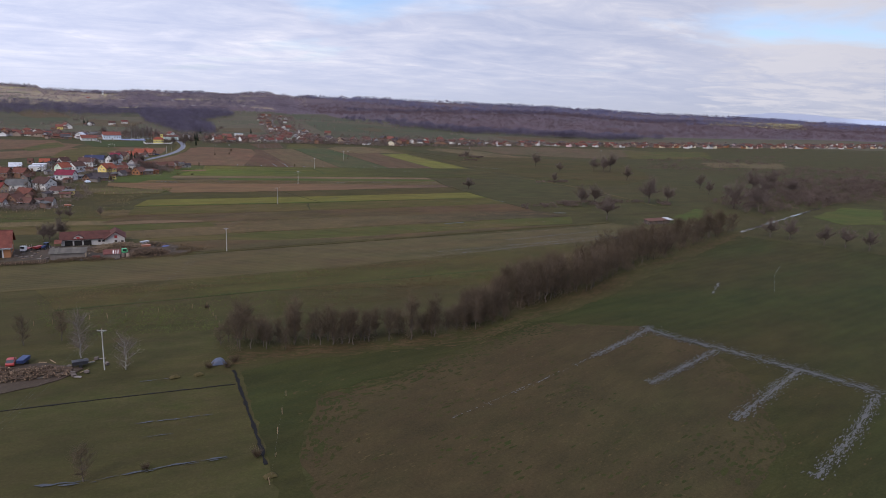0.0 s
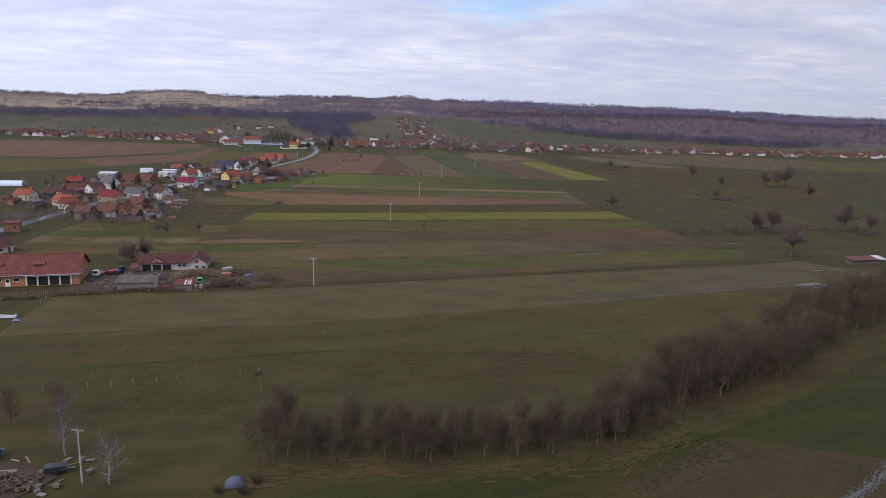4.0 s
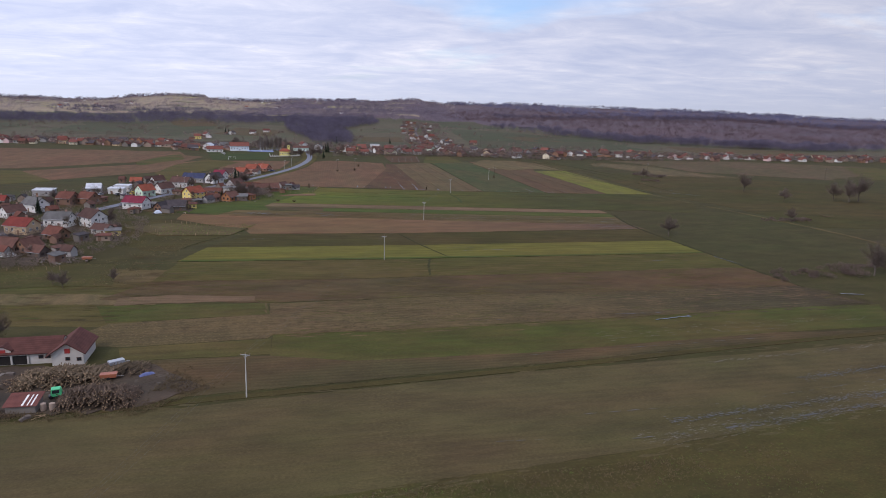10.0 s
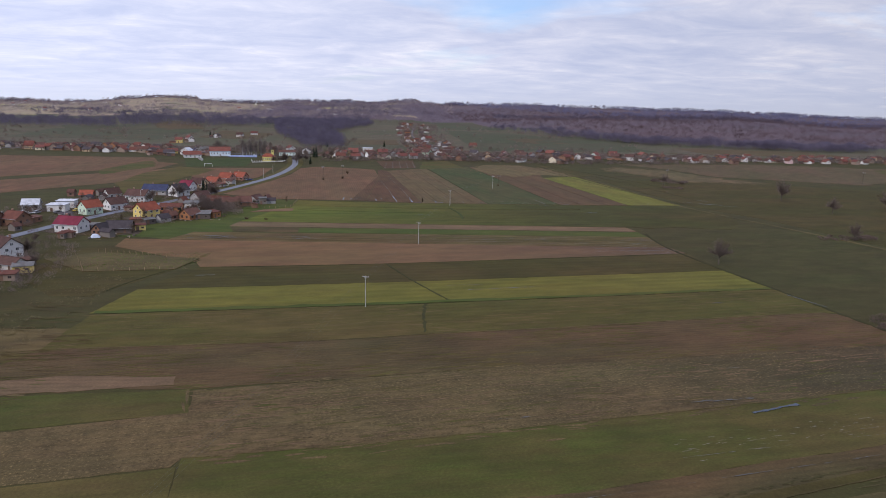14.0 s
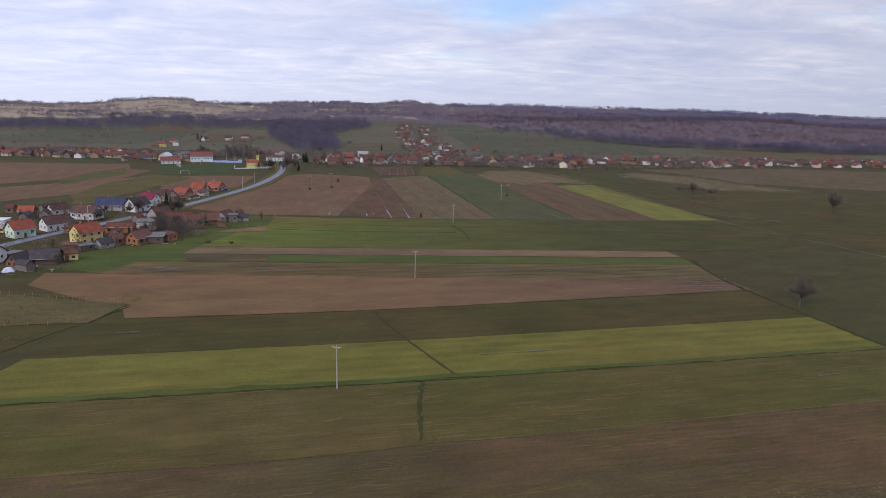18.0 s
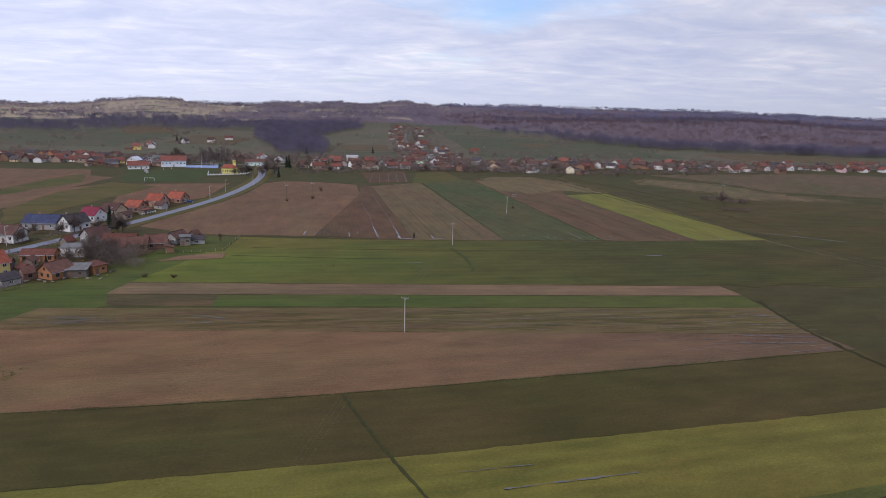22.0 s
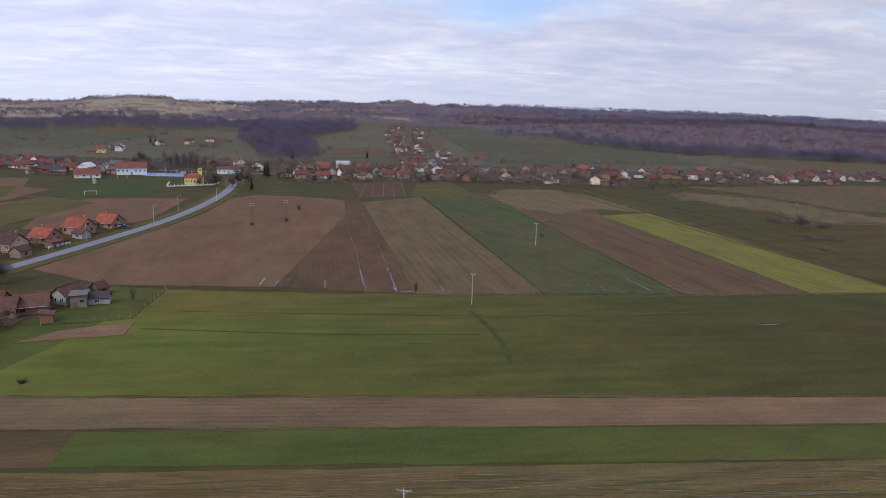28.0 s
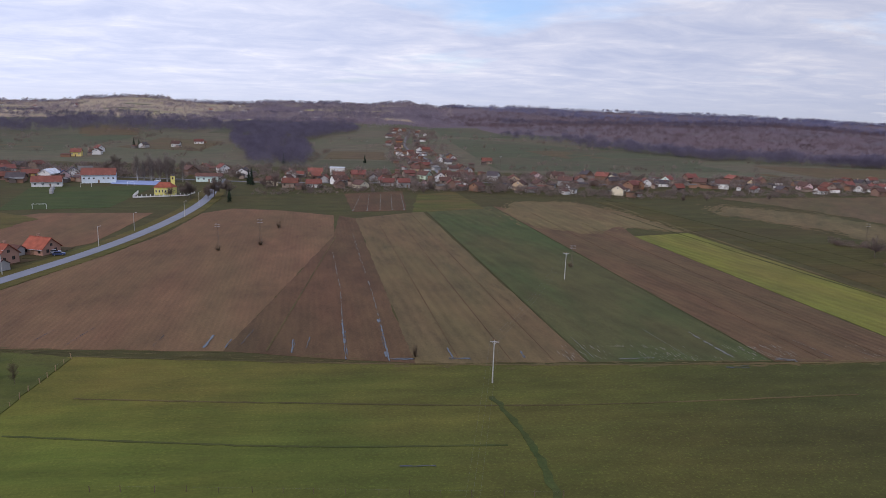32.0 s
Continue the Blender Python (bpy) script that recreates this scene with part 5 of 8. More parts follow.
for x, y in [(-158, 663), (-153, 664), (-148, 666), (-142, 663), (-132, 666), (-161, 659), (-138, 665), (-150, 672), (-144, 670), (-156, 670)]:
    tree(x, y, POPLAR[0], rt.uniform(0.8, 1.05), "tall bare poplar beside the school", "poplars by the school")
for x, y, s in [(-92, 268, 0.8), (-97, 278, 0.9), (-90, 282, 0.9), (-99, 268, 0.8), (-101, 290, 0.9), (-86, 275, 0.7), (-104, 328, 0.8), (-95, 3, 0.7), (-98, 6, 0.8), (-92, 8, 0.8), (-130, 165, 0.6), (-120, 150, 0.5), (-150, 120, 0.6), (-132, 100, 0.5), (-126, 110, 0.5),
                (-92, 583, 0.9), (-97, 600, 0.8), (-84, 596, 0.9), (52, 660, 0.7), (-70, 640, 0.6), (-40, 620, 0.5), (-30, 628, 0.5), (-104, 582, 0.9), (-190, 700, 0.9), (-205, 715, 1.0), (-180, 735, 1.0), (120, 640, 0.5), (150, 650, 0.5), (170, 640, 0.5), (-160, 150, 0.6), (-190, 235, 0.6), (-140, 190, 0.5), (-127, 322, 0.8), (-126, 331, 0.7), (-140, 325, 0.6), (-135, 306, 0.6), (-106, 327, 0.8), (-114, 327, 0.8), (-100, 57, 0.5), (-105, 61, 0.4), (-88, 66, 0.4), (-90, 590, 1.0), (-93, 613, 1.0), (-91, 579, 0.8), (-95, 676, 1.0), (-63, 647, 0.9), (-210, 744, 1.0), (-111, 594, 0.8), (-113, 579, 0.8), (-102, 582, 0.8), (40, 627, 0.7), (45, 645, 0.7), (23, 684, 0.7), (5, 679, 0.6), (217, 613, 0.6), (238, 622, 0.6), (290, 633, 0.6), (189, 628, 0.5)]:
    tree(x, y, FAR[rt.randrange(2)], s, "bare garden tree near the houses", "garden trees")


def conifer(x, y, h, label="dark green conifer beside houses"):
    r = random.Random(int(x + y * 3))
    ob = thing("conifer", pose(x, y, height(x, y)), label, "tree", "conifers")
    part("trunk", Build().tube((0, 0, -0.3), (0, 0, h * 0.95), 0.02 * h, 0.02, 6), M_bark, ob)
    c = Build()
    for k in range(420):
        s = r.random() ** 0.8
        z = h * (0.06 + 0.94 * s)
        rad = h * 0.2 * (1 - s) * r.uniform(0.4, 1.1) + 0.1
        a = r.uniform(0, 6.28)
        o = Vector((math.cos(a) * rad * 0.3, math.sin(a) * rad * 0.3, z))
        c.spike(o, o + Vector((math.cos(a) * rad, math.sin(a) * rad, -0.25 * rad)), 0.22)
    part("crown", c, M_conifer, ob)


for x, y, h in [(-76, 569, 8), (-80, 650, 13), (-83, 655, 11), (-114, 340, 11), (-111, 337, 9), (-175, 189, 9), (-284, 984, 12), (-279, 986, 10), (-87, 832, 10), (-104, 262, 5), (-10, 860, 9), (-148, 175, 6)]:
    conifer(x, y, h)


def thicket(name, label, spots, seed, k=26, mat=None, thick=0.06, low=0.08, spray=0.16):
    """Bare scrub or distant woods: for each tree a rounded crown of upright tapering sprays, down to the given share of its height."""
    r = np.random.default_rng(seed)
    s = np.array(spots, float)
    n = len(s)
    base = np.repeat(s[:, :3], k, 0)
    h = np.repeat(s[:, 3], k)[:, None]
    wdt = np.repeat(s[:, 4], k)[:, None]
    d = r.normal(0, 1, (n * k, 3))
    d /= np.linalg.norm(d, axis=1)[:, None]
    s = r.random((n * k, 1)) ** 0.4
    mid = (0.86 + low) / 2
    o = base + np.hstack([d[:, :2] * wdt * s, h * (mid + (0.86 - mid) * s * d[:, 2:])])
    d = (d * 0.8 + [0, 0, 0.6] + r.normal(0, 0.4, (n * k, 3))) * h * spray * (0.6 + 0.8 * r.random((n * k, 1)))
    side = r.normal(0, 1, (n * k, 3))
    side[:, 2] *= 0.4
    side /= np.linalg.norm(side, axis=1)[:, None]
    t = thick * h * (0.6 + 0.8 * r.random((n * k, 1)))
    v = np.stack([o - side * t, o + side * t, o + d], 1).reshape(-1, 3)
    me = bpy.data.meshes.new(name)
    me.vertices.add(len(v)), me.vertices.foreach_set("co", v.ravel())
    me.loops.add(len(v)), me.loops.foreach_set("vertex_index", np.arange(len(v)))
    me.polygons.add(n * k), me.polygons.foreach_set("loop_start", np.arange(n * k) * 3)
    me.update()
    me.materials.append(mat or M_wood_far)
    return tagged(new(name, me), label, name, kind="stuff")


def scatter(poly, count, hs, seed, wide=0.3):
    r = random.Random(seed)
    x0, x1 = min(p[0] for p in poly), max(p[0] for p in poly)
    y0, y1 = min(p[1] for p in poly), max(p[1] for p in poly)
    out = []
    while len(out) < count:
        x, y = r.uniform(x0, x1), r.uniform(y0, y1)
        if inside((x, y), poly):
            h = r.uniform(*hs) * (0.85 + 0.45 * noise.noise(Vector((x * 0.03, y * 0.03, seed))))
            out.append((x, y, height(x, y) - 0.3, h, h * wide))
    return out


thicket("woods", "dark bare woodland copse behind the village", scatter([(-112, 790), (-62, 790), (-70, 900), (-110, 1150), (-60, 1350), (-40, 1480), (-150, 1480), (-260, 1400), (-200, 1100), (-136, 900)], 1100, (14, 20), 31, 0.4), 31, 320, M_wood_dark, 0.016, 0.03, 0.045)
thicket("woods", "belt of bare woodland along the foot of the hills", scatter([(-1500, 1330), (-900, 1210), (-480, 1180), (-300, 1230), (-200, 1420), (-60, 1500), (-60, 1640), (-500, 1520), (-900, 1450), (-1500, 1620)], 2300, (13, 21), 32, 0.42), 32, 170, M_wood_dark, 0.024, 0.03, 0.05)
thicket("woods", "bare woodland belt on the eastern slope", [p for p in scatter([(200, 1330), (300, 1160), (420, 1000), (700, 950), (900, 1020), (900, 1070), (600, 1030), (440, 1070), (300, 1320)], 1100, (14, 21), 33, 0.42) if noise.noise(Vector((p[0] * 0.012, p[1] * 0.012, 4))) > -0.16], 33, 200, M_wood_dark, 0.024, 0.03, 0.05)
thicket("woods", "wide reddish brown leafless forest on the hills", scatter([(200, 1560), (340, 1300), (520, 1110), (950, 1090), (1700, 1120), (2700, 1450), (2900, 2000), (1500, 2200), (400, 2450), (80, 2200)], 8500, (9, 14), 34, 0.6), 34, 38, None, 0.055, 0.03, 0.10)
crest_spots = []
rc = random.Random(88)
for k in range(150):
    x0 = rc.uniform(-2100, 2600)
    y0 = 2890 - 0.2 * max(0, x0 - 900) - 0.1 * max(0, -x0 - 900) + rc.uniform(-40, 20)
    for j in range(rc.randrange(2, 14)):
        x, y = x0 + rc.gauss(0, 22), y0 + rc.gauss(0, 14)
        h = rc.uniform(11, 20)
        crest_spots.append((x, y, height(x, y) - 0.3, h, h * 0.36))
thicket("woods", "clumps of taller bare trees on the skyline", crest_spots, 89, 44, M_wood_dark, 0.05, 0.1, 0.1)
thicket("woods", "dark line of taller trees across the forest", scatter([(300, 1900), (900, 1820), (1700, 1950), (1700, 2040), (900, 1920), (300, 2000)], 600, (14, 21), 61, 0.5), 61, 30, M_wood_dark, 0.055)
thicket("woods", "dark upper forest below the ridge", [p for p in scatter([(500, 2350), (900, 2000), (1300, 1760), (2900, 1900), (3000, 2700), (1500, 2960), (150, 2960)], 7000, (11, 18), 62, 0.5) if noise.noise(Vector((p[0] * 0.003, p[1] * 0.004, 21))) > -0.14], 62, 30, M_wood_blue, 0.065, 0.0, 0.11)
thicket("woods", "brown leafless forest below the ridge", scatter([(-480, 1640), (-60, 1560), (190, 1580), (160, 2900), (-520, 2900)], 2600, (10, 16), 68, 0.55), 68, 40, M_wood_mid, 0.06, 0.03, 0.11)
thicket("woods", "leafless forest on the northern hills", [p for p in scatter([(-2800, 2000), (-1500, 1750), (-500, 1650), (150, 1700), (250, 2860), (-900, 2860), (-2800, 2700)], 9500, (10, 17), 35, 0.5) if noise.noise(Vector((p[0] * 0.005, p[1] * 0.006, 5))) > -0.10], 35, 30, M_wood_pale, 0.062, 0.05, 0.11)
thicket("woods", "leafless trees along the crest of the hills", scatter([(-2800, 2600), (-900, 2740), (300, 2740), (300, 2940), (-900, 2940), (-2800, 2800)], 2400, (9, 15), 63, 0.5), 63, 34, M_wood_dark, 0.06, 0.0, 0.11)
thicket("scrub", "low bare undergrowth along the crest of the hills", scatter([(-2800, 2600), (-900, 2780), (900, 2780), (2800, 2400), (2900, 2560), (900, 2960), (-900, 2960), (-2800, 2800)], 4200, (4, 8), 71, 1.3), 71, 30, M_wood_far, 0.14, 0.0, 0.2)
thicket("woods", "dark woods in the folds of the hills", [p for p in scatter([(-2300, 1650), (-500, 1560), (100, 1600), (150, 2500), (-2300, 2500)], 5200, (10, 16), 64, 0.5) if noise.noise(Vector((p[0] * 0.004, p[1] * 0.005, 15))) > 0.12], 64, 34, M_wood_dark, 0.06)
HEDGES = [((-560, 900), (-330, 890)), ((-600, 1010), (-330, 1000)), ((-310, 980), (-200, 960)), ((-640, 900), (-660, 1160)), ((-330, 900), (-320, 1170)), ((-200, 850), (-210, 1130)), ((-1000, 1180), (-600, 1150)), ((-66, 800), (-60, 1010)), ((-60, 1010), (15, 1010)), ((110, 820), (420, 880)), ((90, 1300), (330, 1120)), ((180, 1060), (300, 1075)), ((-480, 830), (-300, 820)), ((-700, 860), (-480, 840)), ((440, 960), (700, 960)), ((700, 860), (1000, 930))]
rg = random.Random(17)
spots = []
for p, q in HEDGES:
    for k in range(int(math.dist(p, q) / 4)):
        t = rg.random()
        x, y, h = p[0] + (q[0] - p[0]) * t + rg.gauss(0, 3), p[1] + (q[1] - p[1]) * t + rg.gauss(0, 3), rg.uniform(1.5, 6) * rg.choice((0.6, 1, 1.3))
        if noise.noise(Vector((x * 0.02, y * 0.02, 9))) > -0.15:
            spots.append((x, y, height(x, y) - 0.3, h, h * 0.5))
thicket("hedges", "bare hedges between the slope fields", spots, 65, 40, M_scrub, 0.05)
thicket("scrub", "brown leafless scrub along the pasture", [p for p in scatter([(146, 74), (170, 82), (210, 90), (262, 88), (266, 106), (200, 108), (150, 92)], 260, (1.2, 3.2), 36, 0.9) if noise.noise(Vector((p[0] * 0.07, p[1] * 0.07, 2))) > 0.0], 36, 200, M_scrub, 0.04, 0.0, 0.16)
thicket("scrub", "low brown thicket on the pasture", scatter([(214, 214), (244, 214), (250, 224), (222, 226)], 60, (1.0, 2.6), 66, 1.0), 66, 220, M_scrub, 0.045, 0.0, 0.16)
thicket("scrub", "brown leafless scrub along the stream", scatter([(290, 45), (420, 90), (560, 150), (600, 240), (450, 230), (400, 160), (300, 100)], 420, (3, 9), 37, 0.5), 37, 150, M_scrub, 0.035, 0.03, 0.14)
M_tuft_brown = surface("brown_tussock", (0.122, 0.088, 0.048), 1.0, 0.3, 0.3, 4, bump=0.0)
M_tuft_green = surface("green_tussock", (0.094, 0.124, 0.030), 1.0, 0.3, 0.3, 4, bump=0.0)
M_tuft_straw = surface("straw_tussock", (0.170, 0.136, 0.072), 1.0, 0.3, 0.3, 4, bump=0.0)


def tussocks(label, mat, poly, count, seed, hs=(0.12, 0.4), clump=0.06, least=-0.05, rows=0.0):
    """Tufts of grass standing in a meadow, in clumps or in rows of the given spacing."""
    out = []
    for x, y, z, h, w in scatter(poly, count * 3, hs, seed, 0.9):
        v = y * 0.985 - x * 0.17
        if rows and abs(v / rows - round(v / rows)) > 0.22:
            continue
        if noise.noise(Vector((x * clump, y * clump * 1.6, seed))) > least and len(out) < count:
            out.append((x, y, height(x, y) + 0.06, h, w))
    thicket("tussocks", label, out, seed, 9, mat, 0.16, 0.0, 0.5)


MEADOW = [(-80, -75), (16, -54), (78, -42), (74, -84), (10, -108), (-70, -116)]
CHURNED = [(-6, -79), (80, -67), (70, -90), (14, -101), (-10, -105)]
tussocks("brown tussocks in the churned meadow", M_tuft_brown, CHURNED, 5200, 81, rows=2.2, least=-0.15)
tussocks("straw tussocks in the churned meadow", M_tuft_straw, CHURNED, 500, 82, rows=2.2)
tussocks("brown tussocks of the rough meadow", M_tuft_brown, MEADOW, 3800, 83)
tussocks("straw tussocks of the rough meadow", M_tuft_straw, MEADOW, 900, 84, least=0.1)
tussocks("green tussocks of the rough meadow", M_tuft_green, MEADOW, 2600, 85, least=0.0)
tussocks("fresh green grass on the pasture", M_tuft_green, [(-74, -98), (-30, -89), (-22, -118), (-62, -120)], 4200, 86, (0.08, 0.25), least=-0.4)
tussocks("dead weeds before the wet field", M_tuft_brown, [(-70, -76), (16, -54), (60, -46), (60, -52), (16, -65), (-66, -84)], 3200, 87, least=-0.2)
tussocks("green tussocks of the orchard plot", M_tuft_green, [(-107, 142), (-66, 146), (-64, 173), (-104, 170)], 900, 88, (0.2, 0.6), least=-0.3)
tussocks("straw tussocks of the orchard plot", M_tuft_straw, [(-107, 142), (-66, 146), (-64, 173), (-104, 170)], 500, 89, (0.2, 0.6))
tussocks("straw tussocks below the village", M_tuft_straw, [(-130, 60), (-80, 60), (-80, 135), (-110, 138)], 900, 90, (0.2, 0.6))
thicket("scrub", "brown dead weeds along the foot of the hedgerow", scatter([(54, -107), (78, -86), (104, -64), (142, -38), (186, -12), (192, -22), (130, -70), (64, -117)], 900, (0.8, 2.2), 91, 0.9), 91, 60, M_twig, 0.014)
thicket("scrub", "undergrowth of the hedgerow", scatter([(-22, -137), (40, -134), (60, -121), (126, -76), (238, -4), (226, 10), (118, -60), (52, -108), (38, -122), (-22, -124)], 620, (1.5, 6.0), 38, 0.5), 38, 150, M_twig, 0.007)
thicket("scrub", "belt of reddish brown scrub across the plain", [p for p in scatter([(371, 141), (463, 264), (621, 363), (792, 380), (640, 240), (456, 94), (378, 80)], 900, (2, 6), 39, 0.8) if noise.noise(Vector((p[0] * 0.02, p[1] * 0.02, 6))) > -0.2], 39, 110, M_scrub, 0.03, 0.0, 0.14)
thicket("scrub", "brown thicket before the eastern street", [p for p in scatter([(417, 350), (478, 462), (640, 520), (800, 560), (700, 440), (470, 330)], 420, (1.5, 5), 73, 0.8) if noise.noise(Vector((p[0] * 0.025, p[1] * 0.025, 3))) > 0.0], 73, 110, M_scrub, 0.03, 0.0, 0.14)
thicket("hedges", "dark hedge line across the eastern plain", [(x + rt.gauss(0, 3), y + rt.gauss(0, 3), 0.0, rt.uniform(1, 4), 1.6) for k in range(150) for t in [rt.random()] for x, y in [(400 + 320 * t, 347 - 34 * t)]], 74, 110, M_scrub, 0.03, 0.0, 0.14)
thicket("scrub", "bushes in the village gardens", scatter([(-165, 90), (-112, 95), (-105, 130), (-118, 180), (-135, 200), (-190, 190), (-215, 140)], 440, (0.8, 5.0), 40, 0.6), 40, 130, M_garden, 0.026, 0.05, 0.14)
thicket("scrub", "bare fruit trees and shrubs below the village", scatter([(-190, 66), (-122, 76), (-108, 92), (-150, 100), (-190, 95)], 150, (1.5, 5), 72, 0.55), 72, 130, M_garden, 0.022, 0.05, 0.13)
thicket("scrub", "bare shrubs between the houses", scatter([(-150, 205), (-105, 215), (-95, 262), (-110, 300), (-122, 420), (-140, 420), (-165, 320), (-215, 250), (-215, 200)], 300, (1.0, 5.0), 46, 0.6), 46, 130, M_garden, 0.026, 0.05, 0.14)
thicket("scrub", "dense bare thicket beside the old barns", scatter([(-106, 296), (-98, 306), (-76, 274), (-72, 262), (-88, 264), (-102, 284)], 90, (3, 8), 67, 0.5), 67, 170, M_garden, 0.014, 0.05, 0.1)
tussocks("dead weeds round the farmyard", M_tuft_brown, [(-104, -37), (-70, -35), (-44, -31), (-34, -18), (-44, -8), (-46, -27), (-70, -31), (-104, -33)], 1500, 92, (0.2, 0.7), 0.1, -0.3)
tussocks("muddy clods of the farmyard", M_rough, [(-60, -30), (-36, -24), (-30, -14), (-44, -4), (-60, -2)], 900, 93, (0.1, 0.3), 0.1, -0.2)
thicket("scrub", "reddish brambles before the plank shed", scatter([(-92, -34.5), (-74, -33), (-66, -31.5), (-66, -30.5), (-74, -31.4), (-92, -32.5)], 46, (0.9, 2.0), 94, 0.7), 94, 90, M_twig, 0.018)
thicket("scrub", "bare scrub round the farmyard", scatter([(-100, 2), (-60, 6), (-58, 10), (-104, 14)], 26, (1.0, 3.0), 47, 0.6), 47, 60, M_twig, 0.02)
thicket("scrub", "brambles along the field ditch", scatter([(-52, -29), (-26, -22.5), (42, -6), (106, 11), (178, 28), (178, 30), (106, 13), (42, -4), (-26, -20.5), (-52, -27)], 420, (0.3, 0.6), 48, 0.9), 48, 16, M_straw, 0.03)
thicket("scrub", "brown garden scrub before the far houses", scatter([(-70, 600), (60, 640), (180, 620), (420, 680), (420, 700), (180, 660), (60, 680), (-70, 660)], 620, (1.5, 6.0), 49, 0.6), 49, 110, M_garden, 0.042, 0.05, 0.14)
thicket("scrub", "bare orchard and shrubs behind the old barns", scatter([(-104, 258), (-84, 258), (-78, 290), (-100, 300)], 45, (2, 6), 41, 0.5), 41, 130, M_twig, 0.02)
thicket("scrub", "scrub and trees among the far houses", scatter([(-260, 660), (-100, 690), (60, 640), (240, 690), (430, 700), (430, 780), (200, 790), (60, 740), (-120, 780), (-280, 760)], 1000, (3, 9), 42, 0.5), 42, 120, M_garden, 0.042, 0.05, 0.14)
thicket("scrub", "trees along the eastern street", scatter([(430, 690), (900, 775), (1450, 890), (1450, 980), (900, 850), (430, 780)], 1300, (2, 8), 43, 0.55), 43, 90, M_garden, 0.045, 0.05, 0.14)
thicket("scrub", "trees along the western street", scatter([(-540, 680), (-300, 670), (-250, 720), (-300, 760), (-540, 750)], 300, (3, 9), 44, 0.5), 44, 100, M_garden, 0.045, 0.05, 0.14)
thicket("scrub", "trees along the climbing street", scatter([(20, 800), (90, 800), (85, 1100), (100, 1540), (10, 1540), (10, 1060)], 320, (3, 9), 45, 0.5), 45, 100, M_garden, 0.045, 0.05, 0.14)


thicket("scrub", "dark brown low bushes in the tawny grass", scatter([(226, 470), (246, 450), (258, 460), (238, 490)], 46, (1.4, 3.4), 69, 0.9), 69, 220, M_scrub, 0.04, 0.0, 0.15)
thicket("scrub", "dark brown low bushes beside the track", scatter([(218, 420), (232, 414), (236, 424), (222, 430)], 22, (1.0, 2.4), 70, 0.9), 70, 220, M_scrub, 0.04, 0.0, 0.15)


def bush(x, y, h, w, label="small leafless bush in the field"):
    r = random.Random(int(x * 3 + y))
    b = Build()
    for k in range(90):
        a, s = r.uniform(0, 6.28), r.random() ** 0.5
        b.spike((math.cos(a) * w * 0.25 * s, math.sin(a) * w * 0.25 * s, -0.1), (math.cos(a) * w * s, math.sin(a) * w * s, h * r.uniform(0.4, 1)), 0.035)
    single("bush", b, M_twig, pose(x, y, height(x, y) + 0.2), label, "bush", "bushes in the fields")


for x, y, h, w in [(-49, 437, 2.4, 1.8), (-35, 449, 2.6, 1.8), (-34, 488, 4.5, 2), (25, 324, 3.6, 0.9), (-68, 253, 1.6, 2.2), (87, 418, 2.2, 1.6), (-58, 252, 1.2, 1.6), (268, 236, 1.6, 6), (-29, -98, 1.2, 1.4), (-26, -144.5, 2.0, 1.8), (-22, -145, 2.4, 1.8), (-20.5, -142, 2.6, 1.6), (-16, -187, 2.2, 1.6), (-34, -187, 1.2, 1.2), (210, 395, 1.6, 4)]:
    bush(x, y, h, w)


# ---- power poles ----
def power_pole(x, y, h, ang, label="tapered concrete power pole with a steel cross-arm", arm=2.0):
    ob = thing("power_pole", pose(x, y, 0.05, 0, 0, ang), label, "pole", "power poles across the fields")
    part("post", Build().tube((0, 0, -0.5), (0, 0, h), 0.15, 0.09, 10), M_concrete, ob)
    part("cross_arm", Build().box(-arm / 2, arm / 2, -0.07, 0.07, h - 0.35, h - 0.22), M_steel, ob)
    for s in (-1, 1):
        part("brace", Build().tube((s * arm * 0.3, 0, h - 0.3), (0, 0, h - 0.9), 0.03, 0.03, 5), M_steel, ob)
    for s in (-0.46, 0.0, 0.46):
        z = h - 0.22 if s else h
        part("insulator", Build().tube((s * arm, 0, z), (s * arm, 0, z + 0.25), 0.055, 0.07, 8), M_insul, ob)


POLES = [(-66, -240), (-48.5, -141.5), (-25.3, -22.3), (0, 102.6), (18.7, 196), (41.2, 309), (80, 399)]
for i, (x, y) in enumerate(POLES):
    q, p = POLES[min(i + 1, len(POLES) - 1)], POLES[max(i - 1, 0)]
    power_pole(x, y, 9.6, math.degrees(math.atan2(q[1] - p[1], q[0] - p[0])) - 90)
for i in range(len(POLES) - 1):
    (x0, y0), (x1, y1) = POLES[i], POLES[i + 1]
    d = math.dist(POLES[i], POLES[i + 1])
    nx_, ny_ = (y1 - y0) / d, -(x1 - x0) / d
    for s in (-0.92, 0.0, 0.92):
        b = Build()
        pts = []
        for k in range(13):
            t = k / 12
            z = (9.9 if s == 0 else 9.68) - 4 * 1.6 * t * (1 - t)
            pts.append((x0 + (x1 - x0) * t + nx_ * s, y0 + (y1 - y0) * t + ny_ * s, z))
        for q in pts:
            b.v += [(q[0] + nx_ * 0.008, q[1] + ny_ * 0.008, q[2]), (q[0] - nx_ * 0.005, q[1] - ny_ * 0.005, q[2] + 0.007), (q[0] - nx_ * 0.005, q[1] - ny_ * 0.005, q[2] - 0.007)]
        for k in range(12):
            b.f += [(3 * k + i, 3 * k + (i + 1) % 3, 3 * k + 3 + (i + 1) % 3, 3 * k + 3 + i) for i in range(3)]
        single("power_cable", b, M_cable, Matrix(), "thin sagging power cable between two poles", "cable", "cables of the power line")


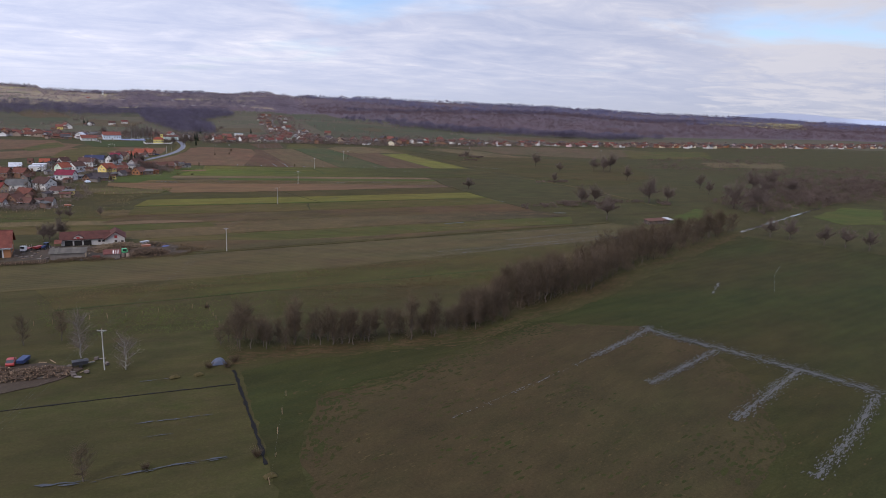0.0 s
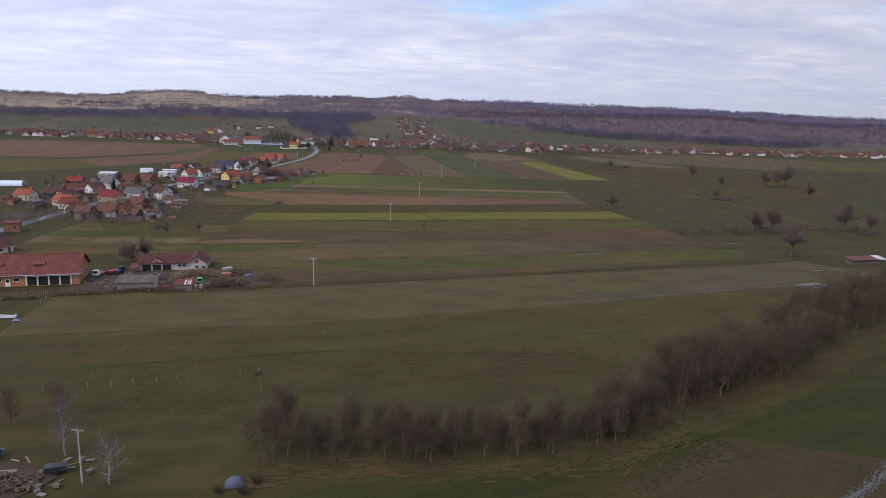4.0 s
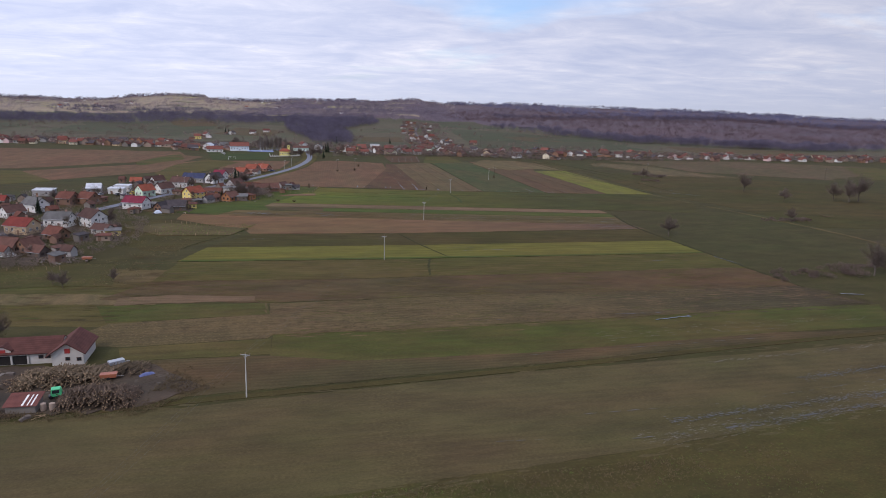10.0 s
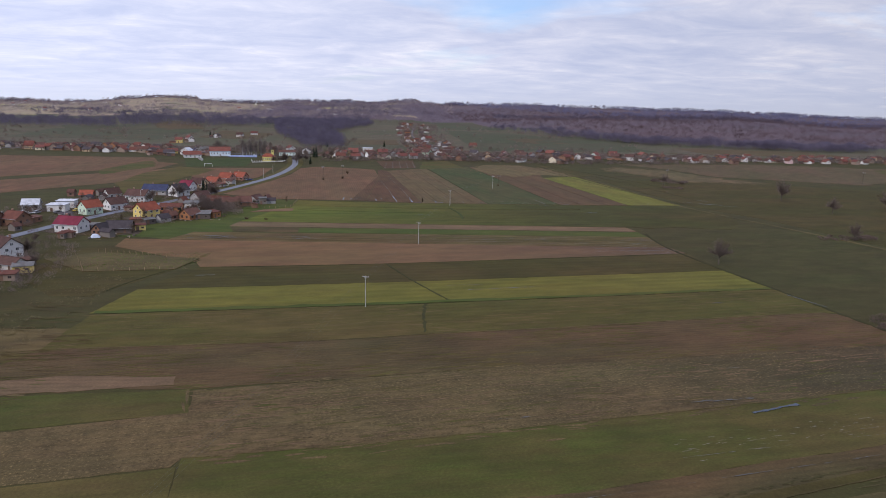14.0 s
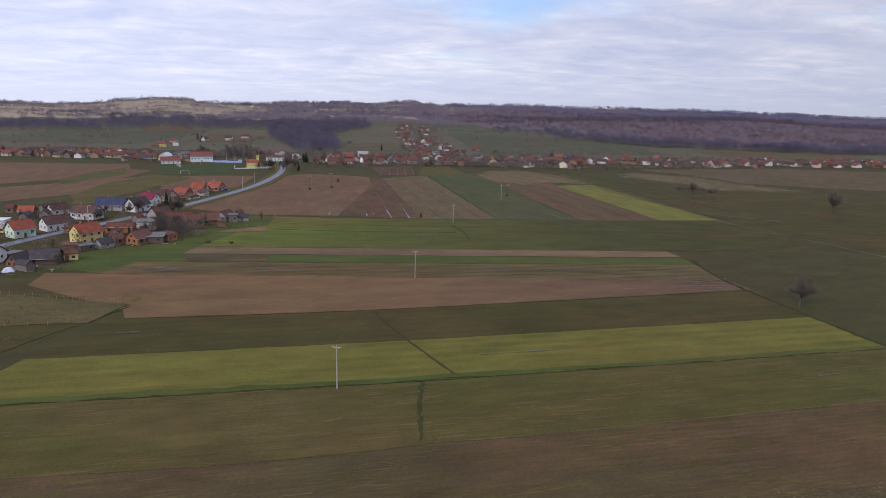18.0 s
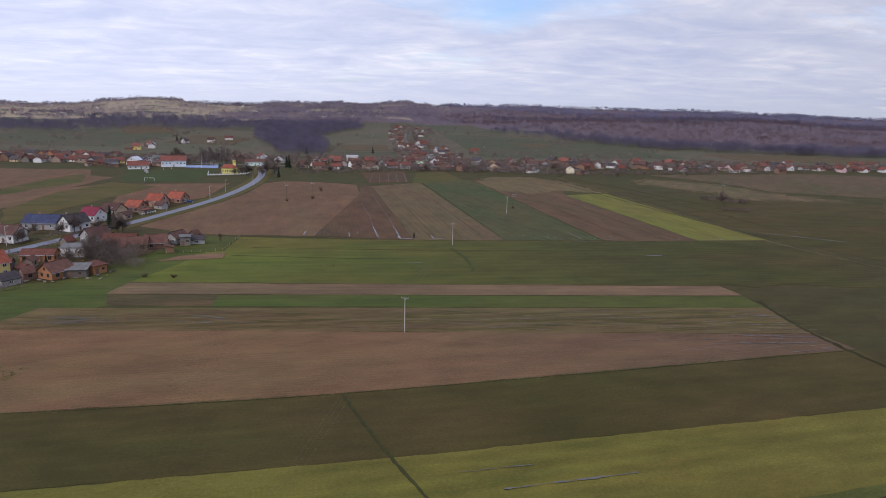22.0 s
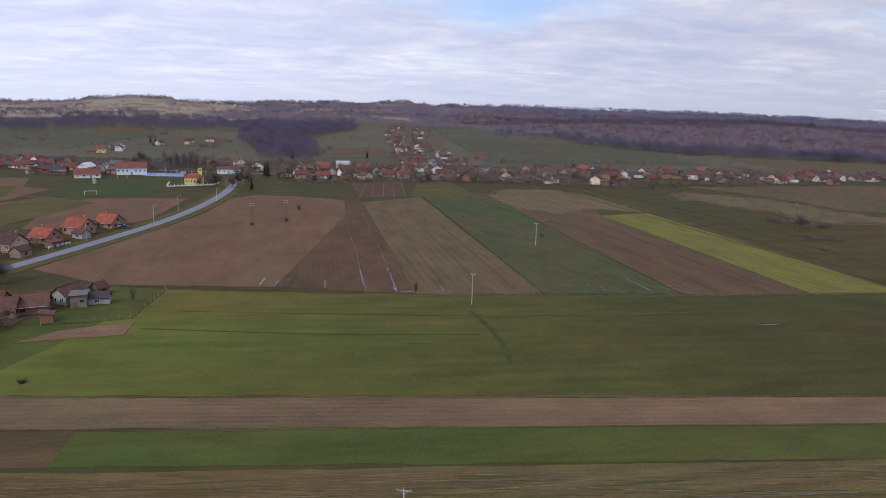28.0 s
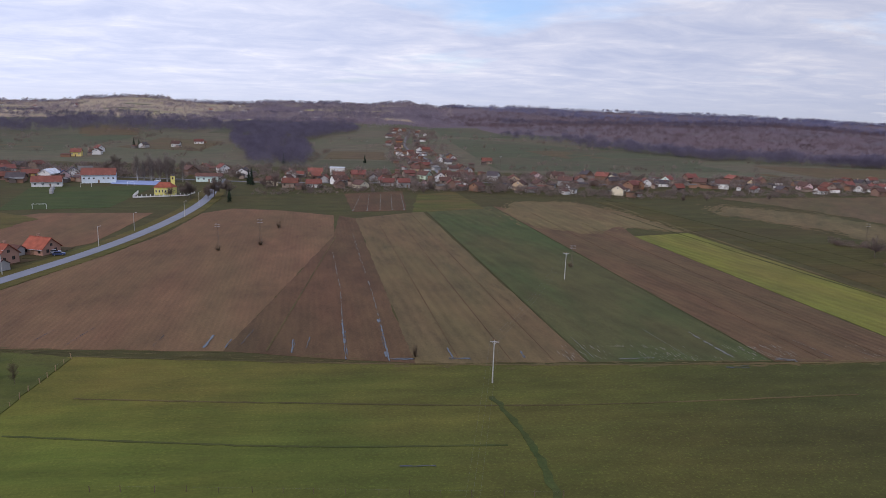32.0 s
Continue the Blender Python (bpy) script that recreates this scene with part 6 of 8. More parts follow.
def street_pole(x, y, h):
    ob = thing("street_pole", pose(x, y, height(x, y)), "slim pale roadside pole with a small lamp arm", "pole", "poles along the road")
    part("post", Build().tube((0, 0, -0.4), (0, 0, h), 0.13, 0.08, 8), M_concrete, ob)
    part("arm", Build().tube((0, 0, h - 0.1), (0.9, 0, h + 0.2), 0.04, 0.03, 6), M_steel, ob)
    part("lamp_head", Build().prism([(0.8, h + 0.12), (1.4, h + 0.2), (1.4, h + 0.3), (0.8, h + 0.3)], 1, -0.12, 0.12), M_steel, ob)


for x, y in [(-85, 514), (-96, 441), (-88, 550), (-107, 395), (-138, 300), (-118, 350), (-152, 240), (-95, 475)]:
    street_pole(x, y, 8)


def mast(x, y, h):
    """Slim lattice mast with cross-arms."""
    # Stands for a thin dark wooden pole; the lattice build is assumed.
    ob = thing("lattice_mast", pose(x, y, height(x, y)), "slim dark wooden pole standing in a field, built as lattice", "mast", "lattice masts")
    for sx in (-1, 1):
        for sy in (-1, 1):
            part("leg", Build().tube((sx * 0.5, sy * 0.5, -0.3), (sx * 0.12, sy * 0.12, h), 0.025, 0.02, 4), M_bark, ob)
    b = Build()
    for k in range(14):
        z0, z1 = h * k / 14, h * (k + 1) / 14
        r0, r1 = 0.5 - 0.38 * k / 14, 0.5 - 0.38 * (k + 1) / 14
        for sx, sy, tx, ty in ((-1, -1, 1, -1), (1, -1, 1, 1), (1, 1, -1, 1), (-1, 1, -1, -1)):
            b.tube((sx * r0, sy * r0, z0), (tx * r1, ty * r1, z1), 0.014, 0.014, 3, False)
    part("lattice", b, M_bark, ob)
    for z in (h * 0.86, h * 0.95):
        part("cross_arm", Build().box(-1.1, 1.1, -0.06, 0.06, z, z + 0.12), M_steel, ob)


for x, y, h in [(-49, 437, 11), (-35, 449, 11), (87, 416, 9), (-12, 960, 18), (240, 465, 12), (120, 800, 16), (420, 470, 12)]:
    mast(x, y, h)


# ---- standing water and field lines ----
WATER_N = [0]


def puddle(pts, width, label="shallow strip of standing water between furrows", mat=None, broken=0.0, name="puddle", seed=0):
    """Long shallow puddle with a ragged outline along a line."""
    r = random.Random(WATER_N[0] + 77 + seed)
    WATER_N[0] += 1
    z = 0.15 + 0.002 * (WATER_N[0] % 20)
    b = Build()
    for s in range(4 if width > 0.6 else 2):
        side = r.gauss(0, 0.28) * width if s else 0.0
        z += 0.0005
        for i in range(len(pts) - 1):
            p, q = Vector((*pts[i], 0)), Vector((*pts[i + 1], 0))
            d = q - p
            n = max(3, int(d.length / 1.1))
            nrm = Vector((-d.y, d.x, 0)).normalized()
            rows = []
            for k in range(n + 1):
                c = p.lerp(q, k / n)
                w = width * (0.7 if s == 0 else 0.4) * max(0.0, 0.45 + 1.3 * noise.noise(Vector((c.x * 0.22, c.y * 0.22, WATER_N[0] + s * 3.7)))) * r.uniform(0.5, 1.2)
                if r.random() < broken + (0.35 if s else 0.0):
                    w = 0.0
                o = nrm * (side + r.uniform(-0.12, 0.12) * width)
                rows.append((c + o - nrm * w / 2, c + o + nrm * w / 2, w))
            for k in range(n):
                if rows[k][2] > 0.02 or rows[k + 1][2] > 0.02:
                    v = [rows[k][0], rows[k][1], rows[k + 1][1], rows[k + 1][0]]
                    b.add([(u.x, u.y, z) for u in v], [(3, 2, 1, 0)])
    if b.f:
        me = b.mesh(name, mat or M_water)
        tagged(new(name, me), label, name, "water lying on the fields" if mat is None else "", kind="structure")


W = "silvery water standing along the field edge"
for pts, n_, e_ in (([(94, -136), (97, -145), (104, -154), (115, -172), (124, -189)], 700, 4.5), ([(95, -138), (84, -145), (67, -155)], 260, 1.8), ([(103, -157), (88, -165), (72, -173)], 260, 2.0), ([(115, -173), (97, -183), (79, -193)], 320, 2.4), ([(122, -189), (100, -203), (78, -215)], 320, 2.2), ([(67, -155), (45, -168), (22, -180)], 24, 0.8),
                    ([(70, -36), (150, -14)], 200, 2.0), ([(100, -12), (157, 5)], 200, 2.2), ([(60, -33), (120, -18)], 160, 2.0), ([(110, -22), (165, -4)], 160, 2.0)):
    flecks("wisps of shallow silty water on the soil", M_wetmud, pts, int(n_ * 2.4), (0.25, 1.5), (0.06, 0.3), edge=e_ * 0.75, name="water_wisps", z0=0.16, closed=False)
puddle([(94, -136), (97, -145), (104, -154), (115, -172), (124, -189)], 1.7, W, M_wetmud, 0.25)
puddle([(96, -141), (103, -155), (116, -174), (122, -187)], 2.6, W, M_wetmud, 0.5)
puddle([(95, -138), (84, -145), (67, -155)], 1.1, W, M_wetmud, 0.3)
puddle([(67, -155), (45, -168), (22, -180)], 0.25, W, M_wetmud, 0.75)
puddle([(103, -157), (88, -165), (72, -173)], 1.1, W, M_wetmud, 0.3)
puddle([(115, -173), (97, -183), (79, -193)], 1.4, W, M_wetmud, 0.3)
puddle([(122, -189), (100, -203), (78, -215)], 1.2, W, M_wetmud, 0.35)
puddle([(140, -108), (152, -96)], 2.0, W, M_wetmud, 0.3)
puddle([(165, -110), (185, -88), (200, -75)], 0.7, W, M_wetmud, 0.5)
puddle([(-38, -170), (-24, -169)], 0.7, broken=0.25)
puddle([(-36, -176), (-26, -175)], 0.5, broken=0.25)
puddle([(-50, -189), (-41, -189), (-30, -187), (-21, -186)], 1.3, broken=0.2)
puddle([(-40, -150), (-32, -149)], 0.5, broken=0.3)
puddle([(157, -17), (170, -11), (187, -5)], 4.5, "blue-grey pond on the wet field")
puddle([(150, -13), (168, -12)], 2.6)
puddle([(238, -5), (270, 14), (304, 34), (368, 71)], 3.0, "narrow winding stream between bushes", None, 0.15, "stream")
for a, b_, w in [((160, 62), (168, 61), 1.5), ((82, 31), (94, 35), 1.4), ((158, -12), (165, -13), 4.0), ((173, 9), (188, 12), 1.2)]:
    puddle([a, b_], w, "blue-grey puddle on the field")
for a, b_, w in [((24, -41), (36, -40), 0.8), ((50, -40), (61, -38), 1.4), ((43, -30), (74, -25), 0.8), ((70, -36), (150, -14), 1.2), ((100, -12), (157, 5), 0.9), ((85, -22), (135, -8), 0.8), ((110, -20), (165, -2), 0.8), ((60, -33), (120, -18), 0.6),
                 ((57, 6), (110, 17), 0.8), ((38, 2), (48, 4), 0.7), ((100, 24), (125, 28), 0.5), ((60, 14), (120, 25), 0.45), ((71, 36), (86, 38), 2.2), ((27, 29), (36, 30), 1.5), ((87, 54), (96, 56), 0.8)]:
    puddle([a, b_], w * 0.5, "thin streak of water along a wheel track", M_wetmud, 0.5)
for a, b_, w in [((33, 122), (56, 126), 0.8), ((26, 127), (39, 129), 0.4), ((-60, 138), (-54, 139), 0.9), ((-61, 137.5), (-53, 138), 0.5), ((-77, 204), (-54, 205), 0.8), ((-43, 204), (-21, 204), 0.8), ((-70, 208), (-20, 208), 0.4), ((20, 206), (124, 209), 0.5), ((10, 202), (128, 203), 0.4), ((20, 213), (128, 214), 0.4),
                 ((118, 210.5), (129, 209), 0.9), ((116, 202), (130, 201), 0.9), ((104, 193), (129, 191), 1.0), ((98, 186), (131, 187), 0.9), ((116, 180), (130, 183), 1.2), ((68, 175), (73, 176), 0.6), ((78, 173), (82, 174), 0.6), ((60, 189), (128, 190), 0.35)]:
    puddle([a, b_], w, "thin streak of water along a furrow", M_wetmud, 0.3)
for a, b_, w in [((-66, 331), (-65, 341), 0.7), ((-57, 331), (-56, 343), 0.7), ((-25, 329), (-25, 338), 0.9), ((-20, 329), (-20, 335), 1.1), ((-4, 326), (-5, 335), 1.0), ((-1, 329), (-1, 337), 0.7), ((-37, 330), (-37, 338), 0.5), ((-17, 330), (-16, 344), 0.4), ((33, 323), (38, 323), 2.2), ((34, 323), (33, 330), 0.8), ((51, 323), (51, 328), 0.8), ((19, 322.5), (25, 322), 1.8), ((9, 322), (6, 350), 1.1), ((19, 321), (16, 352), 1.3)]:
    puddle([a, b_], w * 0.8, "blue puddle in a plough furrow", None, 0.12)
for a, b_, w in [((6, 350), (3, 382), 0.6), ((3, 382), (-5, 441), 0.45), ((16, 352), (13, 380), 0.6), ((13, 380), (1, 478), 0.45), ((100, 343), (103, 324), 1.2), ((113, 323), (118, 322), 1.8), ((126, 337), (129, 325), 0.9), ((138, 331), (140, 326), 0.6), ((74, 323), (83, 324), 0.7), ((66, 340), (68, 323), 0.3), ((88, 345), (92, 323), 0.3), ((165, 326), (172, 325), 0.9), ((178, 332), (184, 328), 0.9),
                 ((-3, 546), (-2, 615), 0.7), ((5, 547), (3.5, 618), 0.7), ((12, 549), (11, 620), 0.7), ((19, 551), (18, 622), 0.8), ((26, 553), (24.5, 625), 0.9)]:
    puddle([a, b_], w, "pale wet furrow across the plough", M_wetmud, 0.15)
for x, y in [(-3, 545), (5, 547), (12, 548), (19, 550), (26, 552)]:
    puddle([(x - 0.3, y), (x, y + 5)], 1.6, "pale wet end of a furrow", M_wetmud)
for a, b_, w in [((120, 290), (127, 291), 1.2), ((98, 318), (104, 318), 0.8), ((21, 275), (27, 275), 1.0), ((110, 108), (118, 110), 0.5), ((141, 118), (146, 104), 0.9), ((200, 345), (230, 322), 0.9), ((215, 352), (222, 349), 1.2)]:
    puddle([a, b_], w, "small puddle on the meadow", None, 0.1)


LINE_N = [0]


def line(pts, width, mat, label):
    LINE_N[0] += 1
    z = 0.112 + 0.0008 * LINE_N[0]
    ribbon("field_line", pts, width, mat, label, z, "field edge", rough=0.8)


M_dkgrass = soil("dark_grass_line", ((0.054, 0.062, 0.024), (0.062, 0.060, 0.028), (0.050, 0.056, 0.022)), 9, streak=0.6)
line([(5.2, 158), (15, 133), (27, 107.4)], 0.6, M_dkgrass, "dark diagonal ditch line across the crops")
line([(18, 106), (17.2, 94), (17, 80)], 0.9, M_dkgrass, "short dark hedge line")
line([(-77, 94.6), (18, 106.5), (141, 125.6)], 0.3, M_dkgrass, "dark grassy edge of the yellow strip")
line([(-76, 96.2), (18, 108.0), (140, 127.0)], 2.2, M_deep, "deep green band along the yellow strip")
line([(-62, 150), (5, 158), (134, 181.6)], 0.25, M_dkgrass, "grassy edge of the ploughed field")
line([(18, 79), (47, 83), (104, 93), (142, 99)], 0.45, M_straw, "pale dry edge between two strips")
line([(-76, 67), (-14, 73), (18, 78.6)], 0.35, M_straw, "pale dry edge of a strip")
line([(-27, 16), (8, 21), (45, 28), (131, 45)], 0.4, M_straw, "pale dry edge of the stubble")
line([(-70, 245.3), (128, 243.3)], 0.7, M_straw, "pale dry upper edge of the strip")
line([(-38, 231), (130, 231)], 0.5, M_straw, "pale dry lower edge of the strip")
line([(-52, 323.2), (25, 319.4), (112, 320.6), (192, 325.4)], 0.6, M_straw, "dry grassy edge below the ploughed fields")
line([(-42, 301), (-1, 299), (55, 298), (120, 303)], 0.5, M_straw, "pale mown line across the meadow")
line([(-47, 286), (1, 282), (40, 282)], 0.5, M_pitch, "darker grass line across the meadow")
line([(45, 262), (44, 284), (40, 302)], 1.2, M_pitch, "dark wet line down the meadow")
line([(-65, 161), (-78, 131), (-82, 118)], 0.5, M_dkgrass, "overgrown plot boundary")
line([(66, 321), (38, 551)], 0.5, M_dkgrass, "furrow between stubble and wheat")
line([(112, 322), (80, 576)], 0.6, M_dkgrass, "furrow between wheat and plough")
line([(196, 330), (176, 420), (150, 560)], 0.8, M_dkgrass, "dark ditch beside the yellow crop")
line([(188, 502), (209, 397), (218, 330)], 0.4, M_dkgrass, "dark ditch across the pasture")
line([(163, 622), (196, 517), (216, 447), (222, 405)], 0.4, M_dkgrass, "dark ditch beside the green strip")
for f in (0.3, 0.7):
    line([(112 + 45 * f, 323), (84 + 52 * f, 574 - 78 * f)], 0.12, M_ndark, "deep furrow in the harrowed field")
for f in (0.25, 0.55, 0.8):
    line([(25 + 41 * f, 322), (1 + 35 * f, 520 + 28 * f)], 0.16, M_ndark, "dark wheel furrow in the stubble field")
line([(-10, 327), (-6, 471)], 0.3, M_straw, "pale furrow edge")
field("trampled muddy farmyard", M_mud, [(-104, -34), (-70, -32), (-46, -27), (-40, -21), (-36, -17), (-43, -11), (-50, -5), (-60, -3), (-66, -8), (-92, -6), (-104, -10)], 3.5, "yard", 0.004, "yard")
field("churned mud beside the woodpile", M_mud, [(-82, -152), (-66, -151), (-57, -146), (-53, -140), (-62, -135), (-82, -136)], 1.5, "yard", 0.02, "yard")
field("bare garden bed", M_tan, [(-72, 275), (-49, 281), (-50, 291), (-66, 284)], 0.8, lift=0.004)
field("short garden lawn", M_deep, [(-76, 288), (-52, 294), (-52, 322), (-72, 322)], 0.8, lift=0.004)
field("rough grassy orchard plot", M_straw, [(-107, 173), (-66, 163), (-70, 146), (-100, 142), (-122, 160)], 0.6, lift=0.05)
field("blue tennis court surface", M_court, [(-173, 643), (-142, 641), (-147, 664), (-178, 664)], 0.0, "court", 0.1, "court")


# ---- far slopes ----
def slope_patch(label, mat, a, b, c, d, n=12):
    """A field that follows the rise of the hill; corners in order round it."""
    bb = Build()
    for j in range(n + 1):
        for i in range(n + 1):
            u, v = i / n, j / n
            x = (a[0] * (1 - u) + b[0] * u) * (1 - v) + (d[0] * (1 - u) + c[0] * u) * v
            y = (a[1] * (1 - u) + b[1] * u) * (1 - v) + (d[1] * (1 - u) + c[1] * u) * v
            bb.v.append((x, y, height(x, y) + (0.5 if 0 < i < n and 0 < j < n else -0.6)))
    bb.f = [(j * (n + 1) + i, j * (n + 1) + i + 1, (j + 1) * (n + 1) + i + 1, (j + 1) * (n + 1) + i) for j in range(n) for i in range(n)]
    tagged(new("field", bb.mesh("field", mat)), label, "field", kind="structure")


# Greyed green: distance haze is mixed into the base colour.
M_hgreen = soil("hill_green", ((0.082, 0.096, 0.062), (0.084, 0.092, 0.062), (0.100, 0.094, 0.068)), 10, big=0.01)
# This pale colour also carries the sunlight on the open hillside.
M_hpale = soil("hill_pale_sunlit_meadow", ((0.330, 0.300, 0.170), (0.290, 0.270, 0.150), (0.250, 0.230, 0.135)), 10, big=0.01, gain=1.1)
M_hbrown = soil("hill_brown", ((0.130, 0.094, 0.062), (0.110, 0.084, 0.056), (0.118, 0.094, 0.054)), 10, big=0.01)
slope_patch("green field on the slope", M_hgreen, (-560, 900), (-330, 890), (-330, 1170), (-620, 1160))
slope_patch("green field on the slope", M_hgreen, (-900, 900), (-600, 900), (-660, 1150), (-1000, 1180))
slope_patch("brown field on the slope", M_hbrown, (-310, 980), (-200, 960), (-210, 1130), (-310, 1160))
slope_patch("green field behind the far houses", M_hgreen, (-66, 800), (30, 800), (20, 900), (-60, 890))
slope_patch("brown field behind the far houses", M_hbrown, (-60, 895), (15, 905), (10, 1010), (-60, 1010))
slope_patch("long green field on the eastern slope", M_hgreen, (110, 800), (420, 860), (330, 1120), (90, 1300))
slope_patch("tan meadow on the eastern slope", M_hbrown, (220, 960), (300, 975), (270, 1080), (180, 1060))
slope_patch("green field on the eastern slope", M_hgreen, (90, 1310), (240, 1290), (200, 1600), (90, 1650))
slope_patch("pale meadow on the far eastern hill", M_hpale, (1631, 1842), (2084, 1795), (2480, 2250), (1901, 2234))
slope_patch("green field at the foot of the eastern forest", M_hgreen, (218, 828), (361, 874), (440, 1070), (330, 1190))
slope_patch("green field on the western slope", M_hgreen, (-441, 880), (-403, 1011), (-470, 1228), (-666, 1288))
slope_patch("brown field on the western slope", M_hbrown, (-397, 1090), (-337, 1159), (-417, 1360), (-484, 1287))
slope_patch("green field behind the copse", M_hgreen, (-276, 1249), (-204, 1250), (-243, 1480), (-300, 1490))
slope_patch("brown strip on the western slope", M_hbrown, (-560, 950), (-350, 940), (-352, 985), (-575, 1000))
slope_patch("brown strip on the western slope", M_hbrown, (-860, 980), (-640, 975), (-660, 1030), (-880, 1040))
slope_patch("brown field by the eastern village", M_hbrown, (450, 820), (700, 860), (680, 950), (440, 960))
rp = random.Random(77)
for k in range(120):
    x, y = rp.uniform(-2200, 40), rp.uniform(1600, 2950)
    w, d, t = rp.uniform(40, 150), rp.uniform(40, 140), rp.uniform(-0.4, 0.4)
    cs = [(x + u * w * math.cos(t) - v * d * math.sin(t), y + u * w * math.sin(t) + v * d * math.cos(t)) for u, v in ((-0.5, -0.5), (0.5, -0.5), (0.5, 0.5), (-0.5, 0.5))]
    slope_patch("hillside meadow, sunlight painted as a pale colour", rp.choice((M_hpale, M_hpale, M_upper, M_hgreen)), *cs, n=6)
joined_houses([(rp.uniform(-1500, 60), rp.uniform(1800, 2800), rp.uniform(0, 180), 10, 8, 4, 3, "white", rp.choice(("red", "brown", "orange"))) for k in range(26)], "small white farmhouses scattered over the hillside")
thicket("woods", "scattered bare hedges on the slopes", [p for p in scatter([(-1000, 900), (-200, 860), (400, 860), (400, 1200), (-100, 1640), (-1000, 1560)], 1200, (3, 9), 51, 0.5) if noise.noise(Vector((p[0] * 0.012, p[1] * 0.02, 1))) > 0.18], 51, 90, M_garden, 0.04)

# far mountains on the horizon: a backdrop strip, its blue is haze put into the colour
M_far, _n, _l, _p = material("distant_hazed_hills")
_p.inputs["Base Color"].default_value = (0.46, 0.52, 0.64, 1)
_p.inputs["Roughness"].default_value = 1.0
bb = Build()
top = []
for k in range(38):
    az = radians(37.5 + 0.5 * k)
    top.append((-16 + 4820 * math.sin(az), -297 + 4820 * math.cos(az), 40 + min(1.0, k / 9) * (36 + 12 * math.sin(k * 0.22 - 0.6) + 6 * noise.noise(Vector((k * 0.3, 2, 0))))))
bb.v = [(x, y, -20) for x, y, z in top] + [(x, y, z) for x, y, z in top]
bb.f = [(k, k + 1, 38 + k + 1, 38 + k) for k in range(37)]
tagged(new("backdrop", bb.mesh("backdrop", M_far)), "far mountains on the horizon, haze painted pale blue", "backdrop", kind="structure")

# ---- farmyard with the white barn ----
barn = thing("barn", pose(-78.2, -1.0, 0.1, 0, 0, 10) @ Matrix.Diagonal((0.93, 1, 0.86, 1)), "weathered whitewashed farm barn with a dark red roof and open bays", "barn")
part("wall", Build().prism([(-4, -0.5), (4, -0.5), (4, 3.2), (0, 5.6), (-4, 3.2)], 0, -12, 7), WALL["weathered"], barn)
part("roof", Build().prism([(-4.7, 2.85), (0, 5.67), (4.7, 2.85), (4.7, 3.1), (0, 5.95), (-4.7, 3.1)], 0, -12.6, 7), ROOF["barn"], barn, "dark red sheet roof")
wing = part("wing", Build().prism([(5.6, -0.5), (12.6, -0.5), (12.6, 3.4), (9.1, 6.0), (5.6, 3.4)], 1, -6, 4.2), WALL["weathered"], barn)
part("wing_roof", Build().prism([(4.4, 2.55), (9.1, 6.06), (13.3, 2.95), (13.3, 3.2), (9.1, 6.34), (4.4, 2.8)], 1, -6.8, 4.8), ROOF["barn"], barn)
for x in (-9.2, -5.6, -2.0):
    part("opening", Build().prism([(x - 1.5, 0), (x + 1.5, 0), (x + 1.5, 2.35), (x - 1.5, 2.35)], 1, -4.06, -3.6), M_dark, barn, "dark panel for a shaded open bay")
for x in (-11.2, -7.4, -3.8, -0.2):
    part("pillar", Build().box(x - 0.2, x + 0.2, -4.25, -4.0, 0, 2.7), WALL["weathered"], barn)
part("gable_dormer", Build().prism([(-7.2, 2.8), (-3.8, 2.8), (-3.8, 4.0), (-5.5, 5.0), (-7.2, 4.0)], 1, -4.15, -1.5), WALL["weathered"], barn)
part("dormer_roof", Build().prism([(-7.5, 3.85), (-5.5, 5.06), (-3.5, 3.85), (-3.5, 4.03), (-5.5, 5.26), (-7.5, 4.03)], 1, -4.45, -0.8), ROOF["barn"], barn)
part("hatch", Build().box(-6.1, -4.9, -4.24, -4.14, 2.9, 4.2), PAINT["red"], barn, "red wooden hatch")
part("hatch", Build().box(8.5, 9.7, -6.1, -5.98, 3.2, 4.5), PAINT["red"], barn, "red wooden hatch")
for x, z in ((9.1, 1.7), (11.6, 1.5), (2.6, 1.8), (4.2, 1.8)):
    fr = part("window", Build().box(x - 0.55, x + 0.55, -6.06 if x > 5 else -4.06, -5.98 if x > 5 else -3.98, z - 0.5, z + 0.5), M_wframe, barn)
    part("pane", Build().box(x - 0.42, x + 0.42, -6.09 if x > 5 else -4.09, -6.0 if x > 5 else -4.0, z - 0.4, z + 0.4), M_pane, fr)
lean = part("lean_to_roof", Build().prism([(-7.4, 2.0), (-4.0, 3.1), (-4.0, 3.25), (-7.4, 2.15)], 0, -14.5, -11.6), ROOF["rust"], barn)
part("post", Build().box(-14.3, -14.1, -7.2, -7.0, 0, 2.1), M_wframe, barn)

mill = thing("sawmill", pose(-119, -21.5, 0.1, 0, 0, 12), "long brick sawmill hall with a dark red roof and open bays", "hall")
part("wall", Build().prism([(-7, -0.5), (7, -0.5), (7, 4.2), (0, 8.6), (-7, 4.2)], 0, -17, 17), WALL["terracotta"], mill)
rf = part("roof", Build().prism([(-8, 3.6), (0, 8.67), (8, 3.6), (8, 3.9), (0, 9.0), (-8, 3.9)], 0, -17.8, 17.8), ROOF["brickred"], mill)
part("ridge_cap", Build().prism([(-0.25, 8.86), (0.25, 8.86), (0.12, 9.12), (-0.12, 9.12)], 0, -17.8, 17.8), ROOF["maroon"], mill)
